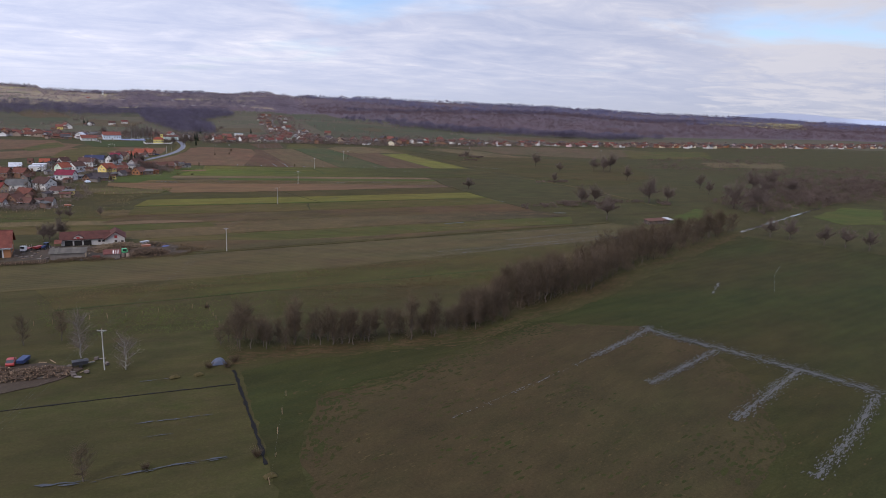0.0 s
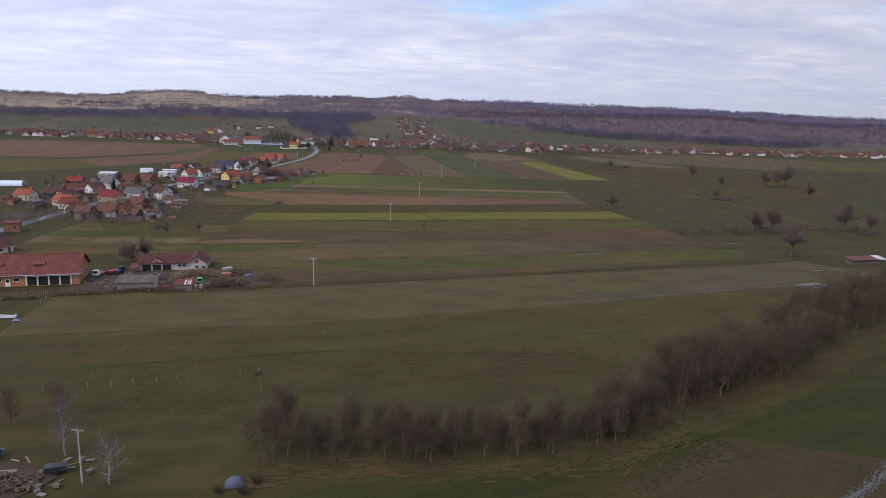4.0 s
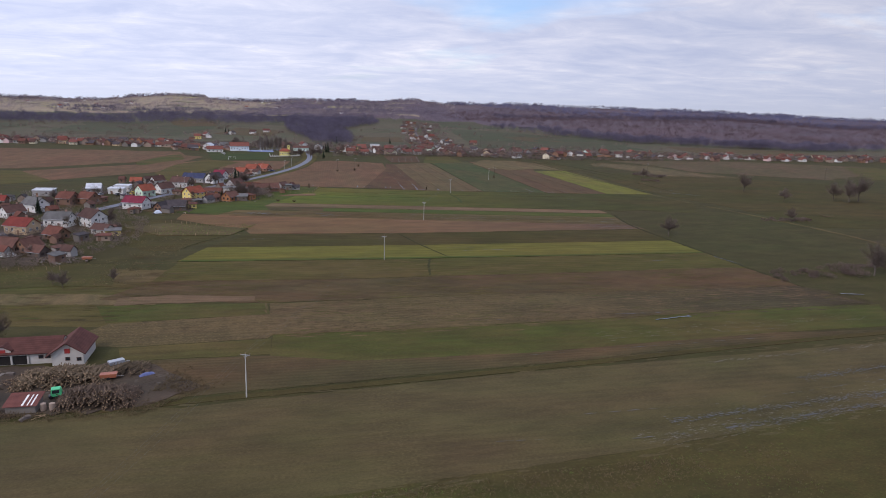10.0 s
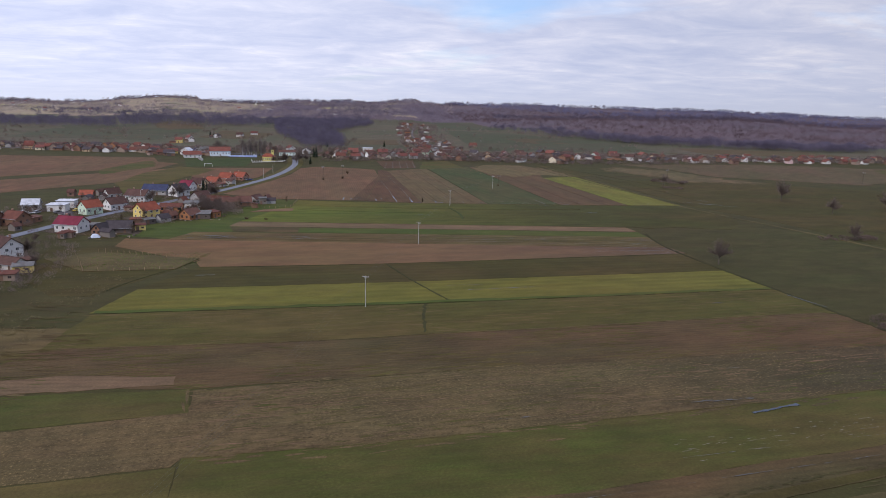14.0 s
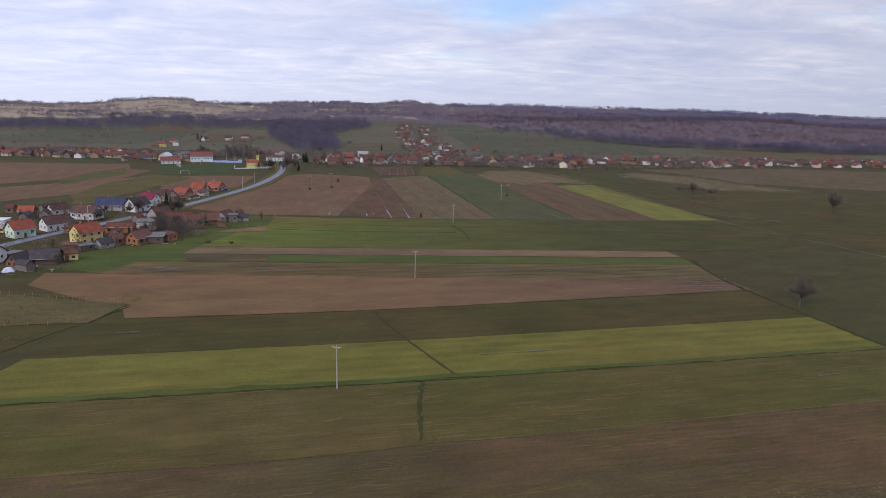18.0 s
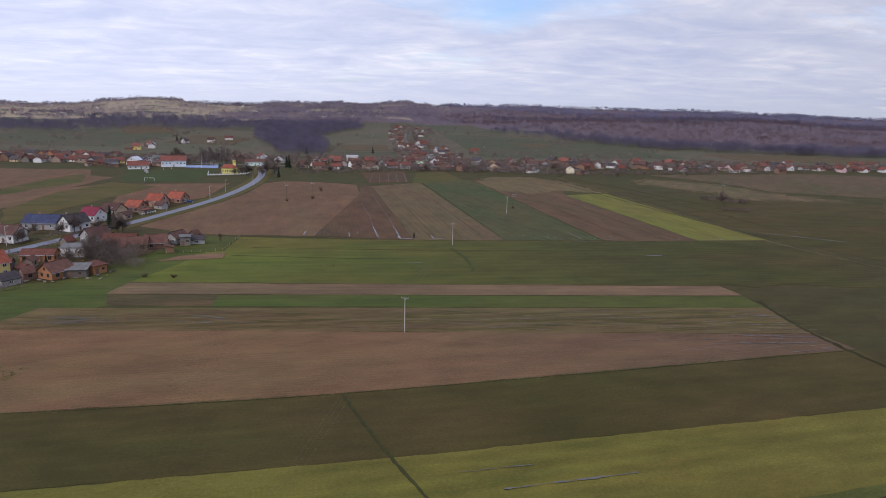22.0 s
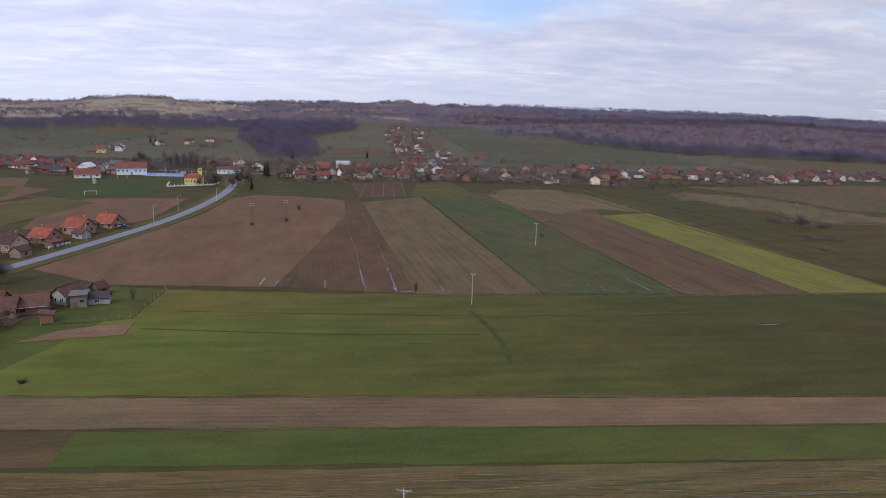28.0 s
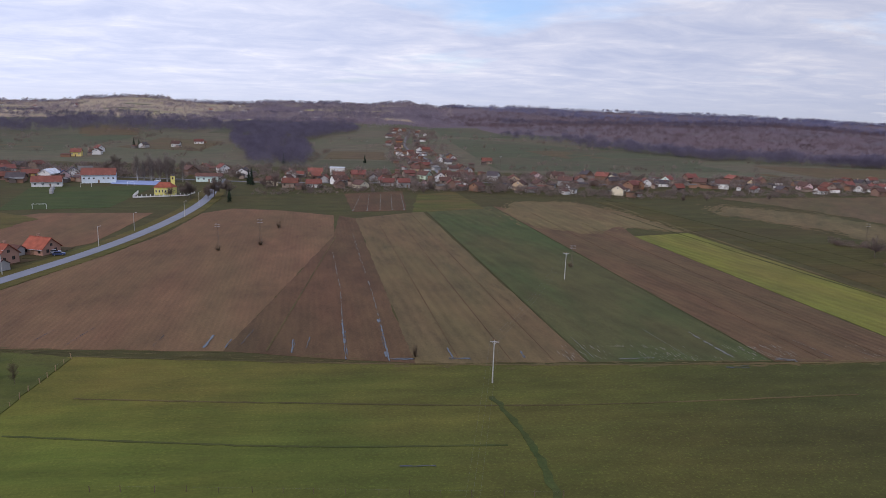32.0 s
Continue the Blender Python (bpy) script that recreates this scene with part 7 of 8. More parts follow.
for x in (-7, 5):
    hood = part("roof_vent", Build().prism([(-4.9, 5.75), (-4.7, 6.6), (-3.2, 7.25), (-3.2, 6.6)], 0, x - 1.9, x + 1.9), ROOF["brickred"], rf)
    part("slit", Build().prism([(-4.98, 5.85), (-4.88, 5.85), (-4.72, 6.45), (-4.82, 6.45)], 0, x - 1.2, x + 1.2), M_dark, rf, "dark panel for a shaded vent slit")
part("beam", Build().box(1.5, 17.0, -7.12, -6.9, 3.0, 4.0), WALL["white"], mill, "white lintel over the open bays")
for x in (3.4, 6.6, 9.8, 13.0):
    part("opening", Build().box(x - 1.35, x + 1.35, -7.07, -6.6, 0.1, 3.0), M_dark, mill, "dark panel for a shaded open bay")
for x in (1.8, 5.0, 8.2, 11.4, 14.6):
    part("pillar", Build().box(x - 0.2, x + 0.2, -7.2, -6.9, 0, 3.0), WALL["white"], mill)
for x in (-14.6, -11.6, -8.8, -6.0, -1.0):
    fr = part("window", Build().box(x - 0.9, x + 0.9, -7.06, -6.95, 1.5, 2.8), M_frame, mill)
    part("pane", Build().box(x - 0.78, x + 0.78, -7.08, -6.98, 1.62, 2.68), M_pane, fr)
dr = part("door", Build().box(-4.2, -2.8, -7.07, -6.95, 0, 2.6), M_frame, mill, "white half-glazed double door")
part("pane", Build().box(-4.0, -3.0, -7.09, -6.98, 1.3, 2.4), M_pane, dr)
for y in (-3.5, 0, 3.5):
    fr = part("window", Build().box(16.95, 17.06, y - 0.7, y + 0.7, 1.4, 2.8), M_frame, mill)
    part("pane", Build().box(16.98, 17.08, y - 0.58, y + 0.58, 1.5, 2.7), M_pane, fr)
for s_ in (-1, 1):
    part("gutter", Build().tube((-17.8, s_ * 8.08, 3.7), (17.8, s_ * 8.08, 3.7), 0.1, 0.1, 6), M_steel, mill)

plank = thing("plank_shed", pose(-81, -28.5, 0.1, 0, 0, 6), "old grey plank shed with a low grey roof", "shed")
for k in range(28):
    part("plank", Build().box(-5.6 + 0.4 * k, -5.6 + 0.4 * k + 0.37, -2.56, -2.5, 0, 2.7), WALL["plank"], plank)
part("wall", Build().prism([(-2.5, -0.4), (2.5, -0.4), (2.5, 3.3), (-2.5, 2.7)], 0, -5.6, 5.6), WALL["plank"], plank)
for k in range(13):
    part("roof_sheet", Build().prism([(-3.1, 2.55 + 0.02 * (k % 3)), (3, 3.5), (3, 3.56), (-3.1, 2.61 + 0.02 * (k % 3))], 0, -6.2 + 0.95 * k, -6.2 + 0.95 * k + 0.93), ROOF["lichen"], plank)
part("side_wall", Build().box(5.58, 5.66, -2.4, 2.4, 0, 2.7), WALL["tan"], plank)

hut = thing("hut", pose(-66.4, -27.8, 0.1, 0, 0, 8), "low grey hut with a faded red sheet roof", "hut")
part("wall", Build().prism([(-2, -0.3), (2, -0.3), (2, 2.3), (-2, 1.6)], 0, -2.6, 2.6), WALL["plank"], hut)
part("roof", Build().prism([(-2.4, 1.56), (2.4, 2.4), (2.4, 2.5), (-2.4, 1.66)], 0, -3, 3), ROOF["maroon"], hut)
for x, w in ((0.4, 0.35), (1.3, 0.2), (2.0, 0.25)):
    part("sheet", Build().prism([(-2.2, 1.71), (1.4, 2.34), (1.4, 2.37), (-2.2, 1.74)], 0, x - w / 2, x + w / 2), WALL["white"], hut, "pale weathered roof sheet")
for k, x in enumerate((-62.6, -61.0)):
    single("barrel", Build().tube((0, 0, 0), (0, 0, 0.55), 0.42, 0.48, 12).tube((0, 0, 0.55), (0, 0, 1.1), 0.48, 0.42, 12), WALL["old"], pose(x, -28.4 + 0.2 * k, 0.2) @ Matrix.Scale(1.25, 4), "rusty brown barrel beside the hut", "barrel", "barrels")
single("crate", Build().box(-1.4, 1.4, -0.9, 0.9, 0, 1.1), ROOF["rust"], pose(-71.5, -30.2, 0.15, 0, 0, 5), "rusty red metal container", "container")

# ---- log piles ----


def log_mesh(length, r, seed, bark=M_log):
    rr = random.Random(seed)
    b = Build().tube((-length / 2, 0, 0), (length / 2, 0, 0), r * rr.uniform(0.9, 1.1), r * rr.uniform(0.75, 0.95), 8)
    me = b.mesh("log", bark)
    me.materials.append(M_cut)
    for p in me.polygons:
        p.material_index = 1 if len(p.vertices) > 4 else 0
    return me


LONG = [log_mesh(3.4, 0.11, 1), log_mesh(2.8, 0.14, 2), log_mesh(4.0, 0.09, 3)]
PALE = [log_mesh(3.2, 0.11, 1, M_log_pale), log_mesh(2.6, 0.14, 2, M_log), log_mesh(3.6, 0.09, 3, M_log_pale)]
SHORT = [log_mesh(0.8, 0.11, 4), log_mesh(0.6, 0.14, 5), log_mesh(0.9, 0.09, 6)]


def log_pile(x, y, rot, a, b_, top, count, kinds, spread, label, seed, loose=0.25):
    r = random.Random(seed)
    rest = Build()
    single_logs = min(110, count // 3)
    ob = thing("log_pile", pose(x, y, 0.12, 0, 0, rot), label, "log pile", "piles of timber")
    for k in range(count):
        u, v = r.uniform(-1, 1), r.uniform(-1, 1)
        h = top * max(0.0, 1 - u * u) ** 0.7 * max(0.0, 1 - v * v) ** 0.7
        m = pose(u * a, v * b_, 0.15 + h * (r.random() ** 0.35), r.uniform(0, 360), r.gauss(0, 90 * loose * 0.35), spread + r.gauss(0, 90 * loose))
        src = kinds[r.randrange(3)]
        if k < single_logs:
            part("log", src, None, ob).matrix_local = m
        else:
            rest.add([m @ q.co for q in src.vertices], [tuple(p.vertices) for p in src.polygons])
    if rest.f:
        me = rest.mesh("log_heap", kinds[0].materials[0])
        me.materials.append(M_cut)
        for p in me.polygons:
            p.material_index = 1 if len(p.vertices) > 4 else 0
        tagged(part("log_heap", me, None, ob), kind="stuff")
    return ob


log_pile(-66, -13.5, 12, 9, 4.4, 2.3, 640, PALE, 84, "large heap of felled logs beside the barn", 1, 0.30)
log_pile(-54.5, -23.5, 8, 7.4, 4, 2.4, 560, LONG, 100, "heap of long logs lying side by side", 2, 0.15)
log_pile(-54.5, -9, 25, 4.5, 2.4, 1.6, 130, PALE, 60, "small stack of logs beside the field", 3, 0.15)
log_pile(-74, -17, 0, 4, 2.6, 1.2, 70, SHORT, 20, "scattered pale split firewood", 4, 0.6)
log_pile(-62, -142.5, 6, 7, 2.4, 1.9, 520, SHORT, 30, "heap of split firewood near the pole", 5, 0.7)
log_pile(-70, -141, 12, 4, 2.2, 1.6, 260, SHORT, 30, "heap of firewood in the yard", 6, 0.7)
log_pile(-99.5, -88, 62, 6, 1.3, 1.3, 150, SHORT, 90, "row of stacked firewood along the fence", 7, 0.3)
log_pile(-76, -31.5, 4, 8, 0.9, 0.9, 110, SHORT, 50, "low row of cut branches before the shed", 8, 0.6)
log_pile(-78, -30, 4, 3, 0.9, 0.9, 40, LONG, 10, "loose boards and branches by the shed", 9, 0.3)

log_pile(-118, -43.5, 12, 13, 0.9, 1.6, 300, SHORT, 90, "long stack of slab wood behind the fence", 10, 0.5)
log_pile(-95, -37, 12, 8, 0.8, 1.0, 150, SHORT, 60, "low heap of slab wood and branches", 11, 0.6)

# ---- fences ----


def slat_fence(p, q, h, label, gap=0.8):
    d = math.dist(p, q)
    ob = thing("fence", pose(p[0], p[1], 0.1, 0, 0, math.degrees(math.atan2(q[1] - p[1], q[0] - p[0]))), label, "fence")
    n = int(d / gap)
    r = random.Random(int(p[0] * 9))
    post = Build().box(-0.06, 0.06, -0.05, 0.05, -0.3, h).mesh("post", M_cut)
    for k in range(n + 1):
        o = part("post", post, None, ob)
        o.matrix_local = pose(k * gap, 0, 0, 0, r.gauss(0, 4), 0)
    for z in (0.3, 0.65, 0.9):
        part("rail", Build().box(0, d, -0.09, -0.05, h * z - 0.06, h * z + 0.06), M_log, ob)
    return ob


slat_fence((-132, -44), (-103, -37.5), 1.5, "rough fence of wooden slabs and pallets", 0.6)
slat_fence((-103, -37.5), (-87, -34), 1.2, "rough wooden pallet fence", 0.7)


def stake_row(p, q, n, h, label, group, thick=0.06, mat=None):
    st = Build().box(-thick, thick, -thick, thick, -0.3, h).mesh("stake", mat or M_cut)
    r = random.Random(int(p[0] * 5 + q[1]))
    ob = thing("stake_row", pose(p[0], p[1], 0.05), label, "fence", group)
    for k in range(n):
        t = k / max(1, n - 1)
        o = part("stake", st, None, ob)
        o.matrix_local = pose((q[0] - p[0]) * t + r.uniform(-0.3, 0.3), (q[1] - p[1]) * t + r.uniform(-0.3, 0.3), 0, r.gauss(0, 4), r.gauss(0, 4), 0) @ Matrix.Scale(r.uniform(0.75, 1.1), 4)
    part("wire", Build().tube((0, 0, h * 0.8), (q[0] - p[0], q[1] - p[1], h * 0.8), 0.006, 0.006, 3, False), M_cable, ob)


S = "pasture fences"
stake_row((-72, -107), (-29, -97), 11, 1.3, "row of pale wooden fence stakes with wire", S)
stake_row((-29, -97), (-24, -118), 6, 1.3, "row of pale wooden fence stakes with wire", S)
stake_row((-103, -42), (-97, -84), 12, 1.1, "fence of weathered stakes along the field", S)
stake_row((-107, 172), (-66, 162), 17, 1.7, "row of pale vineyard stakes", "orchard stakes", 0.04, M_cut)
stake_row((-121, 180), (-102, 146), 8, 1.5, "row of pale orchard stakes", "orchard stakes", 0.04, M_cut)
stake_row((-70, 146), (-100, 142), 7, 1.4, "row of short stakes", "orchard stakes", 0.07)
stake_row((-165, 70), (-112, 80), 14, 1.4, "row of pale stakes below the village gardens", S)
stake_row((-25, 269), (46, 266), 16, 1.1, "row of low wooden stakes across the meadow", S, 0.04, M_log)
stake_row((-10, -163), (-14, -196), 5, 1.2, "sparse stakes beside the ditch", S)
stake_row((-52, 322), (-52, 294), 9, 1.3, "garden fence stakes along the lawn", S)
stake_row((-52, 294), (-72, 288), 8, 1.2, "garden fence stakes behind the bed", S)


# ---- vehicles ----
def car(x, y, rot, colour, label, scale=1.0):
    ob = thing("car", pose(x, y, height(x, y) + 0.12, 0, 0, rot) @ Matrix.Scale(scale, 4), label, "car", "parked cars")
    part("body", Build().prism([(-2.1, 0.35), (2.1, 0.35), (2.15, 0.75), (1.2, 0.95), (-1.9, 0.98), (-2.15, 0.7)], 1, -0.85, 0.85), PAINT[colour], ob)
    cab = part("cabin", Build().prism([(1.15, 0.95), (0.5, 1.42), (-1.2, 1.45), (-1.85, 0.97)], 1, -0.74, 0.74), M_pane, ob, "dark car windows")
    part("roof", Build().prism([(0.5, 1.42), (-1.2, 1.45), (-1.2, 1.5), (0.45, 1.48)], 1, -0.7, 0.7), PAINT[colour], cab)
    for wx in (-1.3, 1.3):
        for wy in (-0.8, 0.8):
            wh = part("wheel", Build().tube((wx, wy - 0.1, 0.32), (wx, wy + 0.1, 0.32), 0.32, 0.32, 12), M_tyre, ob)
            part("rim", Build().tube((wx, wy - 0.115, 0.32), (wx, wy + 0.115, 0.32), 0.19, 0.19, 10), M_steel, wh)


for x, y, rot, c, lb in [(-103, 424, 20, "blue", "dark blue car parked beside the brick house"), (-106, 427, 20, "silver", "silver car parked beside the brick house"), (-186, 259, 70, "black", "black car parked before the halls"), (-182, 260, 75, "silver", "silver car parked before the halls"), (-179, 258, 70, "white", "white car parked before the halls"),
                         (-176, 261, 80, "grey", "grey car parked before the halls"), (-166, 262, 75, "black", "dark car parked before the halls"), (-190, 255, 60, "white", "white car parked before the halls"), (-110, 662, 80, "silver", "pale car parked by the mint hall"), (-160, 270, 70, "yellow", "yellow machine parked by the hall"),
                         (-69, -134.5, 100, "red", "red car parked behind the firewood"), (-149, 664, 20, "white", "white car parked by the school")]:
    car(x, y, rot, c, lb)

truck = thing("truck", pose(-99, -14, 0.12, 0, 0, -100) @ Matrix.Scale(0.82, 4), "white and red timber truck standing in the yard", "truck")
cabp = part("cab", Build().prism([(1.2, 0.6), (3.2, 0.6), (3.2, 1.7), (2.9, 2.8), (1.2, 2.8)], 1, -1.1, 1.1), PAINT["white"], truck)
part("windscreen", Build().prism([(3.16, 1.75), (2.92, 2.6), (2.98, 2.62), (3.24, 1.75)], 1, -0.95, 0.95), M_pane, cabp)
part("bed", Build().box(-3.6, 1.1, -1.15, 1.15, 0.9, 1.15), PAINT["red"], truck)
for x in (-3.2, -1.5, 0.3):
    for y in (-1.1, 1.1):
        part("stanchion", Build().box(x - 0.06, x + 0.06, y - 0.06, y + 0.06, 1.1, 2.5), M_steel, truck)
for x in (-2.8, -1.6, 2.2):
    for y in (-0.95, 0.95):
        part("wheel", Build().tube((x, y - 0.16, 0.5), (x, y + 0.16, 0.5), 0.5, 0.5, 14), M_tyre, truck)

loader = thing("loader", pose(-63, -22.5, 0.12, 0, 0, 20) @ Matrix.Scale(0.78, 4), "bright green loader cab among the logs", "machine")
part("cab", Build().prism([(-1.2, 0.7), (1.2, 0.7), (1.3, 1.5), (1.0, 2.6), (-1.1, 2.6)], 1, -1.0, 1.0), PAINT["green"], loader)
part("windscreen", Build().box(-0.8, 0.8, -1.06, -0.98, 1.5, 2.4), M_pane, loader)
part("chassis", Build().box(-1.8, 1.8, -0.7, 0.7, 0.4, 0.8), PAINT["black"], loader)
for x in (-1.2, 1.2):
    for y in (-0.9, 0.9):
        part("wheel", Build().tube((x, y - 0.15, 0.45), (x, y + 0.15, 0.45), 0.45, 0.45, 12), M_tyre, loader)


def machine(x, y, rot, c, label):
    """Small farm trailer: tray, drawbar and wheels."""
    ob = thing("trailer", pose(x, y, 0.12, 0, 0, rot), label, "trailer", "farm trailers")
    part("tray", Build().prism([(-1.5, 0.6), (1.5, 0.6), (1.7, 1.4), (-1.7, 1.4)], 1, -0.8, 0.8), PAINT[c], ob)
    part("drawbar", Build().box(1.5, 2.9, -0.06, 0.06, 0.55, 0.67), M_steel, ob)
    for y_ in (-0.9, 0.9):
        part("wheel", Build().tube((0, y_ - 0.1, 0.38), (0, y_ + 0.1, 0.38), 0.38, 0.38, 12), M_tyre, ob)


machine(-56.5, -13.5, 15, "rust", "rusty orange farm trailer beside the logs")
machine(-66.5, -134.5, 80, "blue", "blue farm trailer behind the firewood")
machine(-95.5, -12, 60, "red", "red farm machine in the yard")
tractor = thing("tractor", pose(-93, -11, 0.12, 0, 0, 250), "dark blue tractor standing in the muddy yard", "tractor")
part("bonnet", Build().prism([(0.2, 0.8), (2.0, 0.75), (2.0, 1.4), (0.2, 1.55)], 1, -0.4, 0.4), PAINT["blue"], tractor)
part("chassis", Build().box(-1.2, 1.9, -0.3, 0.3, 0.5, 0.85), PAINT["black"], tractor)
tcab = part("cab", Build().prism([(-1.2, 0.9), (0.3, 0.9), (0.15, 2.3), (-1.1, 2.3)], 1, -0.65, 0.65), M_pane, tractor, "dark glazed cab")
part("cab_roof", Build().box(-1.25, 0.25, -0.72, 0.72, 2.3, 2.42), PAINT["blue"], tcab)
for wx, wy, wr in ((-0.8, -0.85, 0.75), (-0.8, 0.85, 0.75), (1.5, -0.7, 0.45), (1.5, 0.7, 0.45)):
    wh = part("wheel", Build().tube((wx, wy - 0.18, wr), (wx, wy + 0.18, wr), wr, wr, 14), M_tyre, tractor)
    part("rim", Build().tube((wx, wy - 0.195, wr), (wx, wy + 0.195, wr), wr * 0.55, wr * 0.55, 10), M_steel, wh)
machine(-86, -4.5, 90, "red", "red tractor implement inside the barn bay")
machine(-58, -6, 40, "grey", "grey implement behind the log heap")
machine(-54, -138.5, 15, "black", "dark cart frame beside the firewood")
machine(-109, 94, 10, "rust", "small rusty trailer on the grass")


def tarp(x, y, rot, w, d, h, label, mat=None):
    b = Build()
    n = 8
    r = random.Random(int(x * 3 + y))
    for j in range(n + 1):
        for i in range(n + 1):
            u, v = i / n * 2 - 1, j / n * 2 - 1
            b.v.append((u * w / 2, v * d / 2, h * max(0, (1 - abs(u) ** 3) * (1 - abs(v) ** 3)) + r.uniform(-0.05, 0.08)))
    b.f = [(j * (n + 1) + i, j * (n + 1) + i + 1, (j + 1) * (n + 1) + i + 1, (j + 1) * (n + 1) + i) for j in range(n) for i in range(n)]
    single("tarpaulin", b, mat or M_tarp, pose(x, y, 0.15, 0, 0, rot), label, "tarpaulin", "tarpaulins")


tarp(-103, -78, 10, 7, 1.2, 0.35, "pale blue tarpaulin lying on the grass")
tarp(-102, -83, 10, 9, 1.0, 0.3, "pale blue tarpaulin strip on the grass")
tarp(-101, -62, 12, 2.0, 1.2, 0.4, "small blue tarpaulin by the fence")
tarp(-49.5, -11, 40, 3.4, 1.2, 0.5, "blue tarpaulin beside the log stack")
tarp(-24, -142.5, 10, 3.2, 2.4, 1.3, "faded blue tarpaulin over a small stack", surface("faded_tarpaulin", (0.065, 0.08, 0.12), 0.6, 0.2))
tarp(-121, 201, 20, 4, 3, 1.5, "grey-blue tarpaulin over a heap", surface("grey_tarpaulin", (0.42, 0.46, 0.52), 0.6, 0.2))
tarp(-140, 99, 10, 5, 3.5, 1.8, "pale plastic cover over a heap", surface("pale_plastic", (0.6, 0.6, 0.58), 0.4, 0.2))
for x, y in ((-110, -60.5), (-104.5, -59.5)):
    tr = thing("trough", pose(x, y, 0.1, 0, 0, 8), "long white trough on the grass", "trough", "troughs")
    part("basin", Build().prism([(-0.45, 0), (0.45, 0), (0.6, 0.8), (-0.6, 0.8)], 0, -2.0, 2.0), PAINT["white"], tr)
    # Flat dark lid paints the shade inside the basin.
    part("inside", Build().box(-1.85, 1.85, -0.42, 0.42, 0.78, 0.806), M_dark, tr)
for x, y in ((-33, -149), (-28, -148.5), (-14, -194)):
    tarp(x, y, 20, 2.2, 1.4, 0.5, "small heap of dry straw on the grass", M_straw)

# greenhouse tunnel
gh = thing("greenhouse", pose(-262, 203, 0.1, 0, 0, 6), "long low plastic greenhouse tunnel", "greenhouse")
arc = [(math.cos(math.pi * k / 10) * 4, math.sin(math.pi * k / 10) * 3) for k in range(11)]
part("cover", Build().prism(arc, 0, -24, 24), surface("white_film", (0.62, 0.68, 0.76), 0.3, 0.1), gh)
for k in range(9):
    part("hoop", Build().prism([(x * 1.01, z * 1.01) for x, z in arc], 0, -24 + 6 * k - 0.06, -24 + 6 * k + 0.06), M_steel, gh)

# field barn by the pond
fb = thing("field_shed", pose(207, 25, 0.1, 0, 0, 12), "long low weathered field shed with a rusty roof", "shed")
part("wall", Build().prism([(-2, -0.3), (2, -0.3), (2, 2.4), (-2, 1.8)], 0, -9, 7), WALL["dark"], fb)
part("roof", Build().prism([(-2.5, 1.76), (2.5, 2.5), (2.5, 2.62), (-2.5, 1.9)], 0, -9.5, 5.5), ROOF["old"], fb)
part("sheet_roof", Build().prism([(-2.6, 1.78), (2.5, 2.5), (2.5, 2.66), (-2.6, 1.94)], 0, 5.5, 9.5), ROOF["white"], fb, "pale new sheet roof")

# ---- church and sports ground ----
ch = thing("chapel", pose(-121.5, 596, 0.3, 0, 0, 12) @ Matrix.Diagonal((0.76, 0.86, 0.98, 1)), "small lemon-yellow chapel with a slender bell tower", "church")
part("wall", Build().box(-7.5, 5, -4.5, 4.5, -0.5, 4.6), WALL["lemon"], ch)
part("apse", Build().tube((5, 0, -0.5), (5, 0, 4.4), 4.0, 4.0, 10), WALL["lemon"], ch)
b = Build()
b.add([(-8.2, -5.1, 4.5), (5.4, -5.1, 4.5), (5.4, 5.1, 4.5), (-8.2, 5.1, 4.5), (-4, 0, 7.6), (4, 0, 7.6), (10.0, 0, 4.5)], [(0, 1, 5, 4), (2, 3, 4, 5), (3, 0, 4), (1, 6, 5), (6, 2, 5), (0, 3, 2, 6, 1)])
part("roof", b, ROOF["orange"], ch)
tw = part("tower", Build().box(4.2, 7.2, 4.6, 7.6, -0.5, 11), WALL["lemon"], ch)
part("tower_roof", Build().add([(4.0, 4.4, 11), (7.4, 4.4, 11), (7.4, 7.8, 11), (4.0, 7.8, 11), (5.7, 6.1, 12.2)], [(0, 1, 4), (1, 2, 4), (2, 3, 4), (3, 0, 4), (3, 2, 1, 0)]), ROOF["dark"], tw)
part("belfry_opening", Build().box(5.2, 6.2, 4.54, 4.7, 8.8, 10.2), M_dark, tw)
for x in (-6, -3.6, -1.2, 1.2, 3.4):
    fr = part("window", Build().prism([(x - 0.55, 1.4), (x + 0.55, 1.4), (x + 0.55, 2.9), (x, 3.4), (x - 0.55, 2.9)], 1, -4.56, -4.46), M_frame, ch)
    part("pane", Build().prism([(x - 0.42, 1.5), (x + 0.42, 1.5), (x + 0.42, 2.8), (x, 3.2), (x - 0.42, 2.8)], 1, -4.59, -4.5), M_pane, fr)
part("portal", Build().box(-7.58, -7.45, -1.0, 1.0, 0, 2.6), M_door, ch)
for p, q in (((-134, 578), (-107, 592)), ((-134, 578), (-139, 600)), ((-107, 592), (-106, 604))):
    d = math.dist(p, q)
    fo = thing("fence", pose(p[0], p[1], 0.45, 0, 0, math.degrees(math.atan2(q[1] - p[1], q[0] - p[0]))), "low white fence with posts round the chapel", "fence", "chapel fence")
    part("plinth", Build().box(0, d, -0.12, 0.12, -0.4, 0.3), WALL["white"], fo)
    for k in range(int(d / 2.4) + 1):
        part("post", Build().box(k * 2.4 - 0.2, k * 2.4 + 0.2, -0.2, 0.2, -0.4, 1.3), WALL["white"], fo)
    part("rail", Build().box(0, d, -0.03, 0.03, 0.75, 0.85), M_cable, fo)


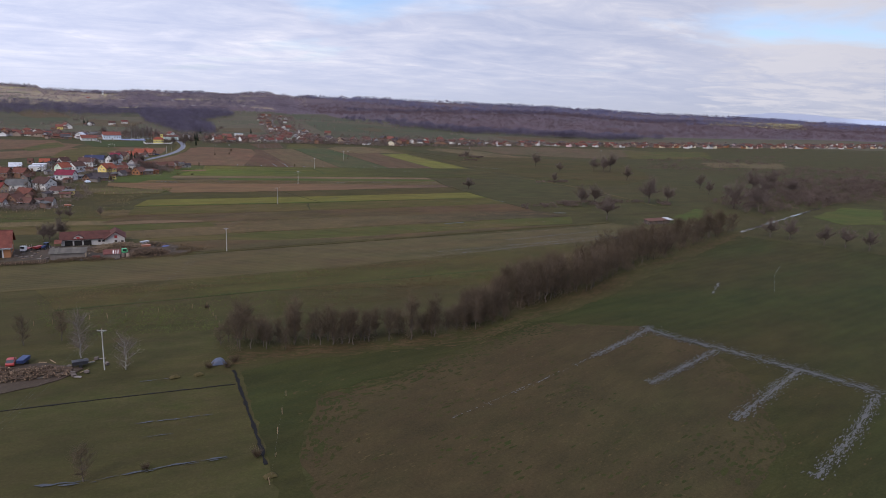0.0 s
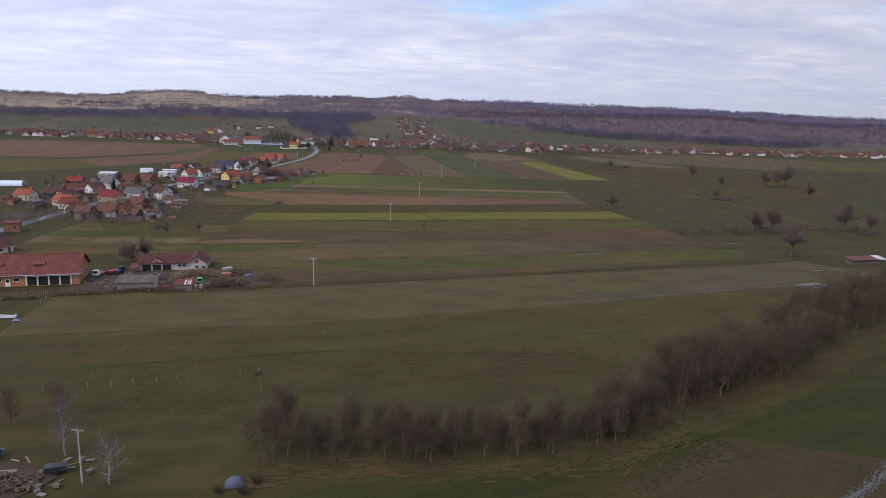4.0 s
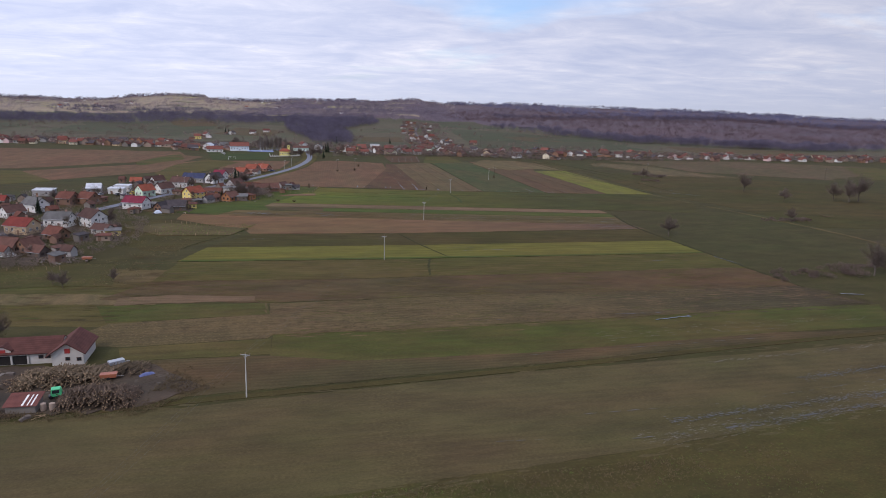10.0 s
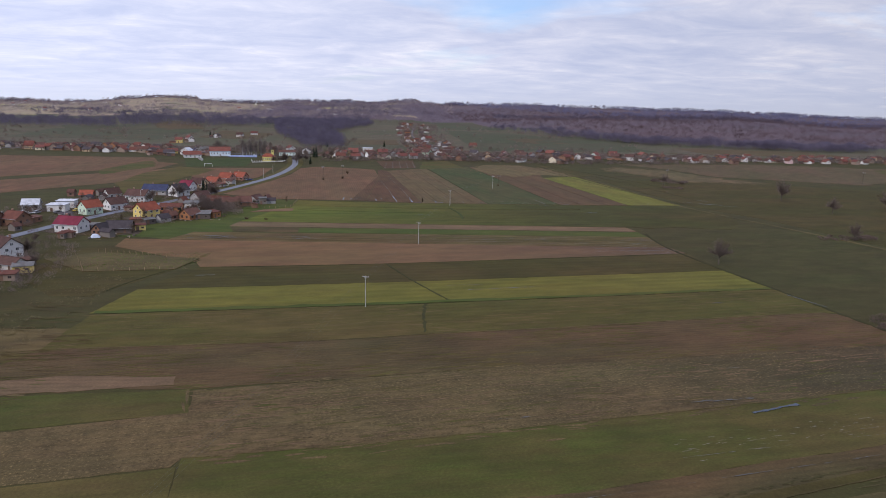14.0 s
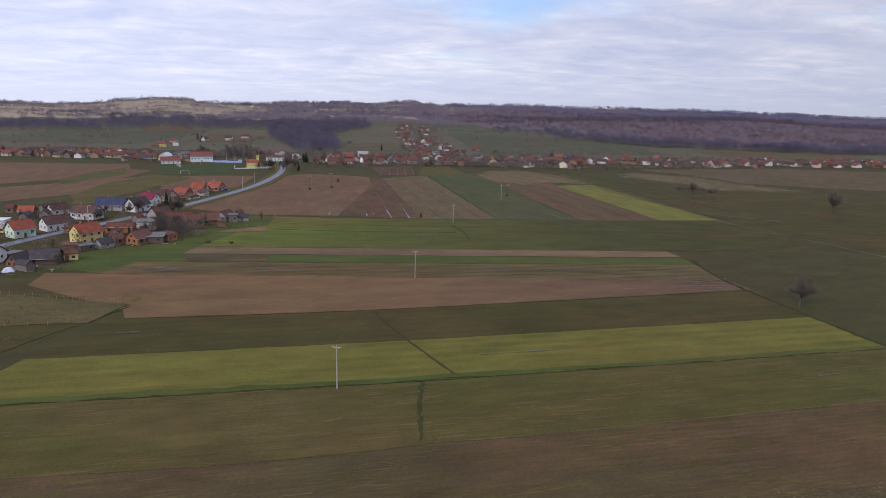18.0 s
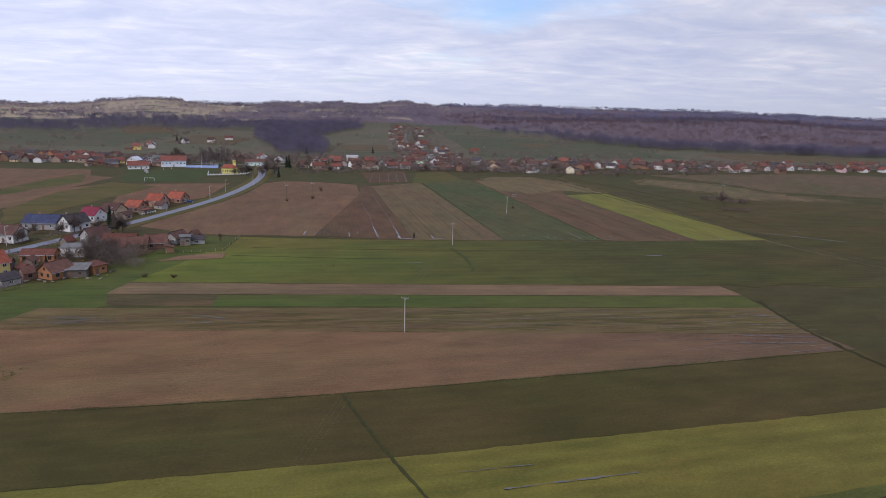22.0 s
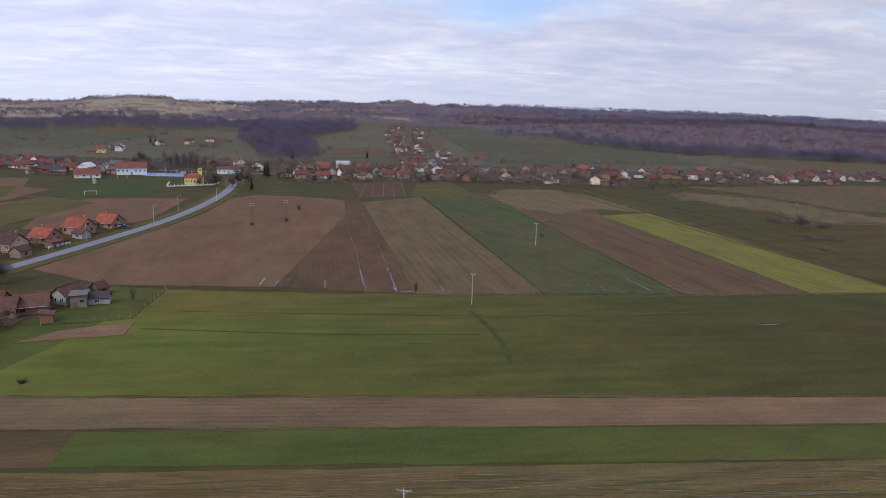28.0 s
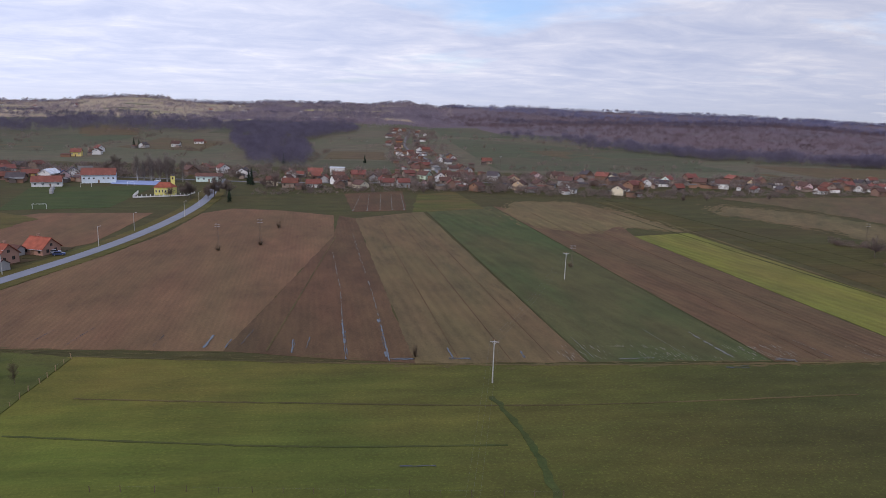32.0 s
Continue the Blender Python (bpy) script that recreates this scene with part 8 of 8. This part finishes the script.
def goal(x, y, rot, w=6.6):
    ob = thing("goal", pose(x, y, 0.2, 0, 0, rot), "white football goal frame without a net", "goal", "football goals")
    for s in (-1, 1):
        part("post", Build().tube((s * w / 2, 0, -0.2), (s * w / 2, 0, 2.4), 0.08, 0.08, 8), PAINT["white"], ob)
    part("crossbar", Build().tube((-w / 2, 0, 2.4), (w / 2, 0, 2.4), 0.08, 0.08, 8), PAINT["white"], ob)


goal(-163, 530, 12)
goal(-180, 622, 12)
goal(-157, 636, 12, 4)
for x0, y0 in ((-189, 596), (-193, 606), (-185, 588)):
    dg = thing("dugout", pose(x0, y0, 0.2, 0, 0, 100), "small grey team shelter beside the pitch", "shelter", "team shelters")
    part("shell", Build().prism([(-0.8, 0), (0.8, 0), (0.8, 1.9), (-0.3, 2.1), (-0.8, 1.6)], 0, -1.8, 1.8), WALL["grey"], dg)
rail = thing("railing", pose(-112, 383, 0.45, 0, 0, 68), "white painted roadside railing", "railing")
part("rail", Build().box(-5, 5, -0.05, 0.05, 0.6, 0.75), PAINT["white"], rail)
part("lower_rail", Build().box(-5, 5, -0.05, 0.05, 0.25, 0.38), PAINT["white"], rail)
for k in range(6):
    part("post", Build().box(-5 + 2 * k - 0.07, -5 + 2 * k + 0.07, -0.07, 0.07, -0.4, 0.8), PAINT["white"], rail)
rs = random.Random(91)
for k in range(120):
    x, y = rs.choice([(rs.uniform(-60, 240), rs.uniform(640, 700)), (rs.uniform(-270, -190), rs.uniform(640, 720)), (rs.uniform(240, 430), rs.uniform(690, 760)), (rs.uniform(20, 100), rs.uniform(760, 1000))])
    flat_shed(x, y, rs.uniform(-20, 90), rs.uniform(4, 8), rs.uniform(3, 5), rs.uniform(2.2, 2.8), rs.choice(("old", "dark", "orange", "grey", "white")), rs.choice(("rust", "brown", "slate", "dark", "old")), "small weathered outbuilding behind a house", rs.uniform(0.2, 0.7), group="outbuildings of the far village", plain=True)
for k in range(30):
    x, y = rs.choice([(rs.uniform(-150, -115), rs.uniform(100, 150)), (rs.uniform(-210, -180), rs.uniform(130, 230)), (rs.uniform(-160, -130), rs.uniform(165, 205)), (rs.uniform(-135, -100), rs.uniform(225, 300))])
    if k % 3 == 0 and abs(x + 160 - (y - 150) * 0.12) > 8:
        flat_shed(x, y, rs.uniform(-20, 90), rs.uniform(3, 6), rs.uniform(3, 4), rs.uniform(2.0, 2.5), rs.choice(("old", "dark", "orange", "plank")), rs.choice(("rust", "old", "slate")), "small garden shed with a weathered roof", rs.uniform(0.2, 0.6), group="garden sheds")

rv = random.Random(303)
taken = [(h[0], h[1], max(h[3], h[4]) / 2) for h in HOUSES]
near_v = [h for h in HOUSES if h[5] == V]


def road_gap(x, y):
    return min(abs(x - (p[0] + (q[0] - p[0]) * min(1, max(0, (y - p[1]) / (q[1] - p[1]))))) + max(0, p[1] - y, y - q[1]) for p, q in zip(ROAD, ROAD[1:]))


made = 0
while made < 58:
    h = rv.choice(near_v)
    a, d = rv.uniform(0, 6.28), rv.uniform(8, 17)
    x, y, w = h[0] + math.cos(a) * d, h[1] + math.sin(a) * d, rv.uniform(3, 7)
    if y < 60 or road_gap(x, y) < 7 or any(math.dist((x, y), t[:2]) < t[2] + w / 2 + 0.8 for t in taken):
        continue
    taken.append((x, y, w / 2))
    made += 1
    wl_, rf_ = rv.choice(("old", "dark", "plank", "orange", "brick", "grey")), rv.choice(("rust", "old", "slate", "dark", "brown", "grey"))
    if made % 3:
        house(x, y, h[2] + rv.choice((0, 90)) + rv.uniform(-8, 8), w, rv.uniform(3.0, 4.4), rv.uniform(2.3, 3.0), rv.uniform(1.2, 2.0), wl_, rv.choice(("rust", "old", "brown", "dark")), "small gabled shed with a tiled roof beside a house", 1, False, "shed", 0.35, name="shed", group="garden sheds", far=True, door=False)
    else:
        flat_shed(x, y, h[2] + rv.choice((0, 90)) + rv.uniform(-8, 8), w, rv.uniform(2.6, 4.2), rv.uniform(2.0, 2.7), wl_, rf_, "low weathered shed beside a village house", rv.uniform(0.3, 0.8), group="garden sheds")
for k in range(46):
    h = rv.choice(near_v)
    a, d = rv.uniform(0, 6.28), rv.uniform(7, 20)
    x, y = h[0] + math.cos(a) * d, h[1] + math.sin(a) * d
    if y > 60 and road_gap(x, y) > 6 and all(math.dist((x, y), t[:2]) > t[2] + 2 for t in taken):
        tree(x, y, TREES[rv.randrange(3)], rv.uniform(0.35, 0.7), "bare fruit tree in a village garden", "garden trees")

# boards and rubbish lying in the yards
rb = random.Random(17)
BOARD = [Build().box(-1.2, 1.2, -0.12, 0.12, 0, 0.05).mesh("board", M_cut), Build().box(-0.7, 0.7, -0.35, 0.35, 0, 0.12).mesh("board", WALL["plank"]), Build().box(-0.5, 0.5, -0.4, 0.4, 0, 0.5).mesh("board", WALL["dark"])]
for x0, x1, y0, y1, n in ((-104, -62, -33, -9, 80), (-72, -48, -146, -134, 30), (-160, -125, 95, 112, 40), (-130, -105, 195, 225, 30), (-105, -80, 245, 262, 30), (-128, -108, 88, 99, 36), (-112, -96, 272, 292, 26)):
    ob = thing("rubbish_heap", pose((x0 + x1) / 2, (y0 + y1) / 2, 0.15), "boards and scrap lying about the yard", "rubbish", "yard rubbish")
    for k in range(n):
        o = part("board", BOARD[rb.randrange(3)], None, ob)
        o.matrix_local = pose(rb.uniform(x0 - x1, x1 - x0) / 2, rb.uniform(y0 - y1, y1 - y0) / 2, 0.02, rb.gauss(0, 6), rb.gauss(0, 6), rb.uniform(0, 180))
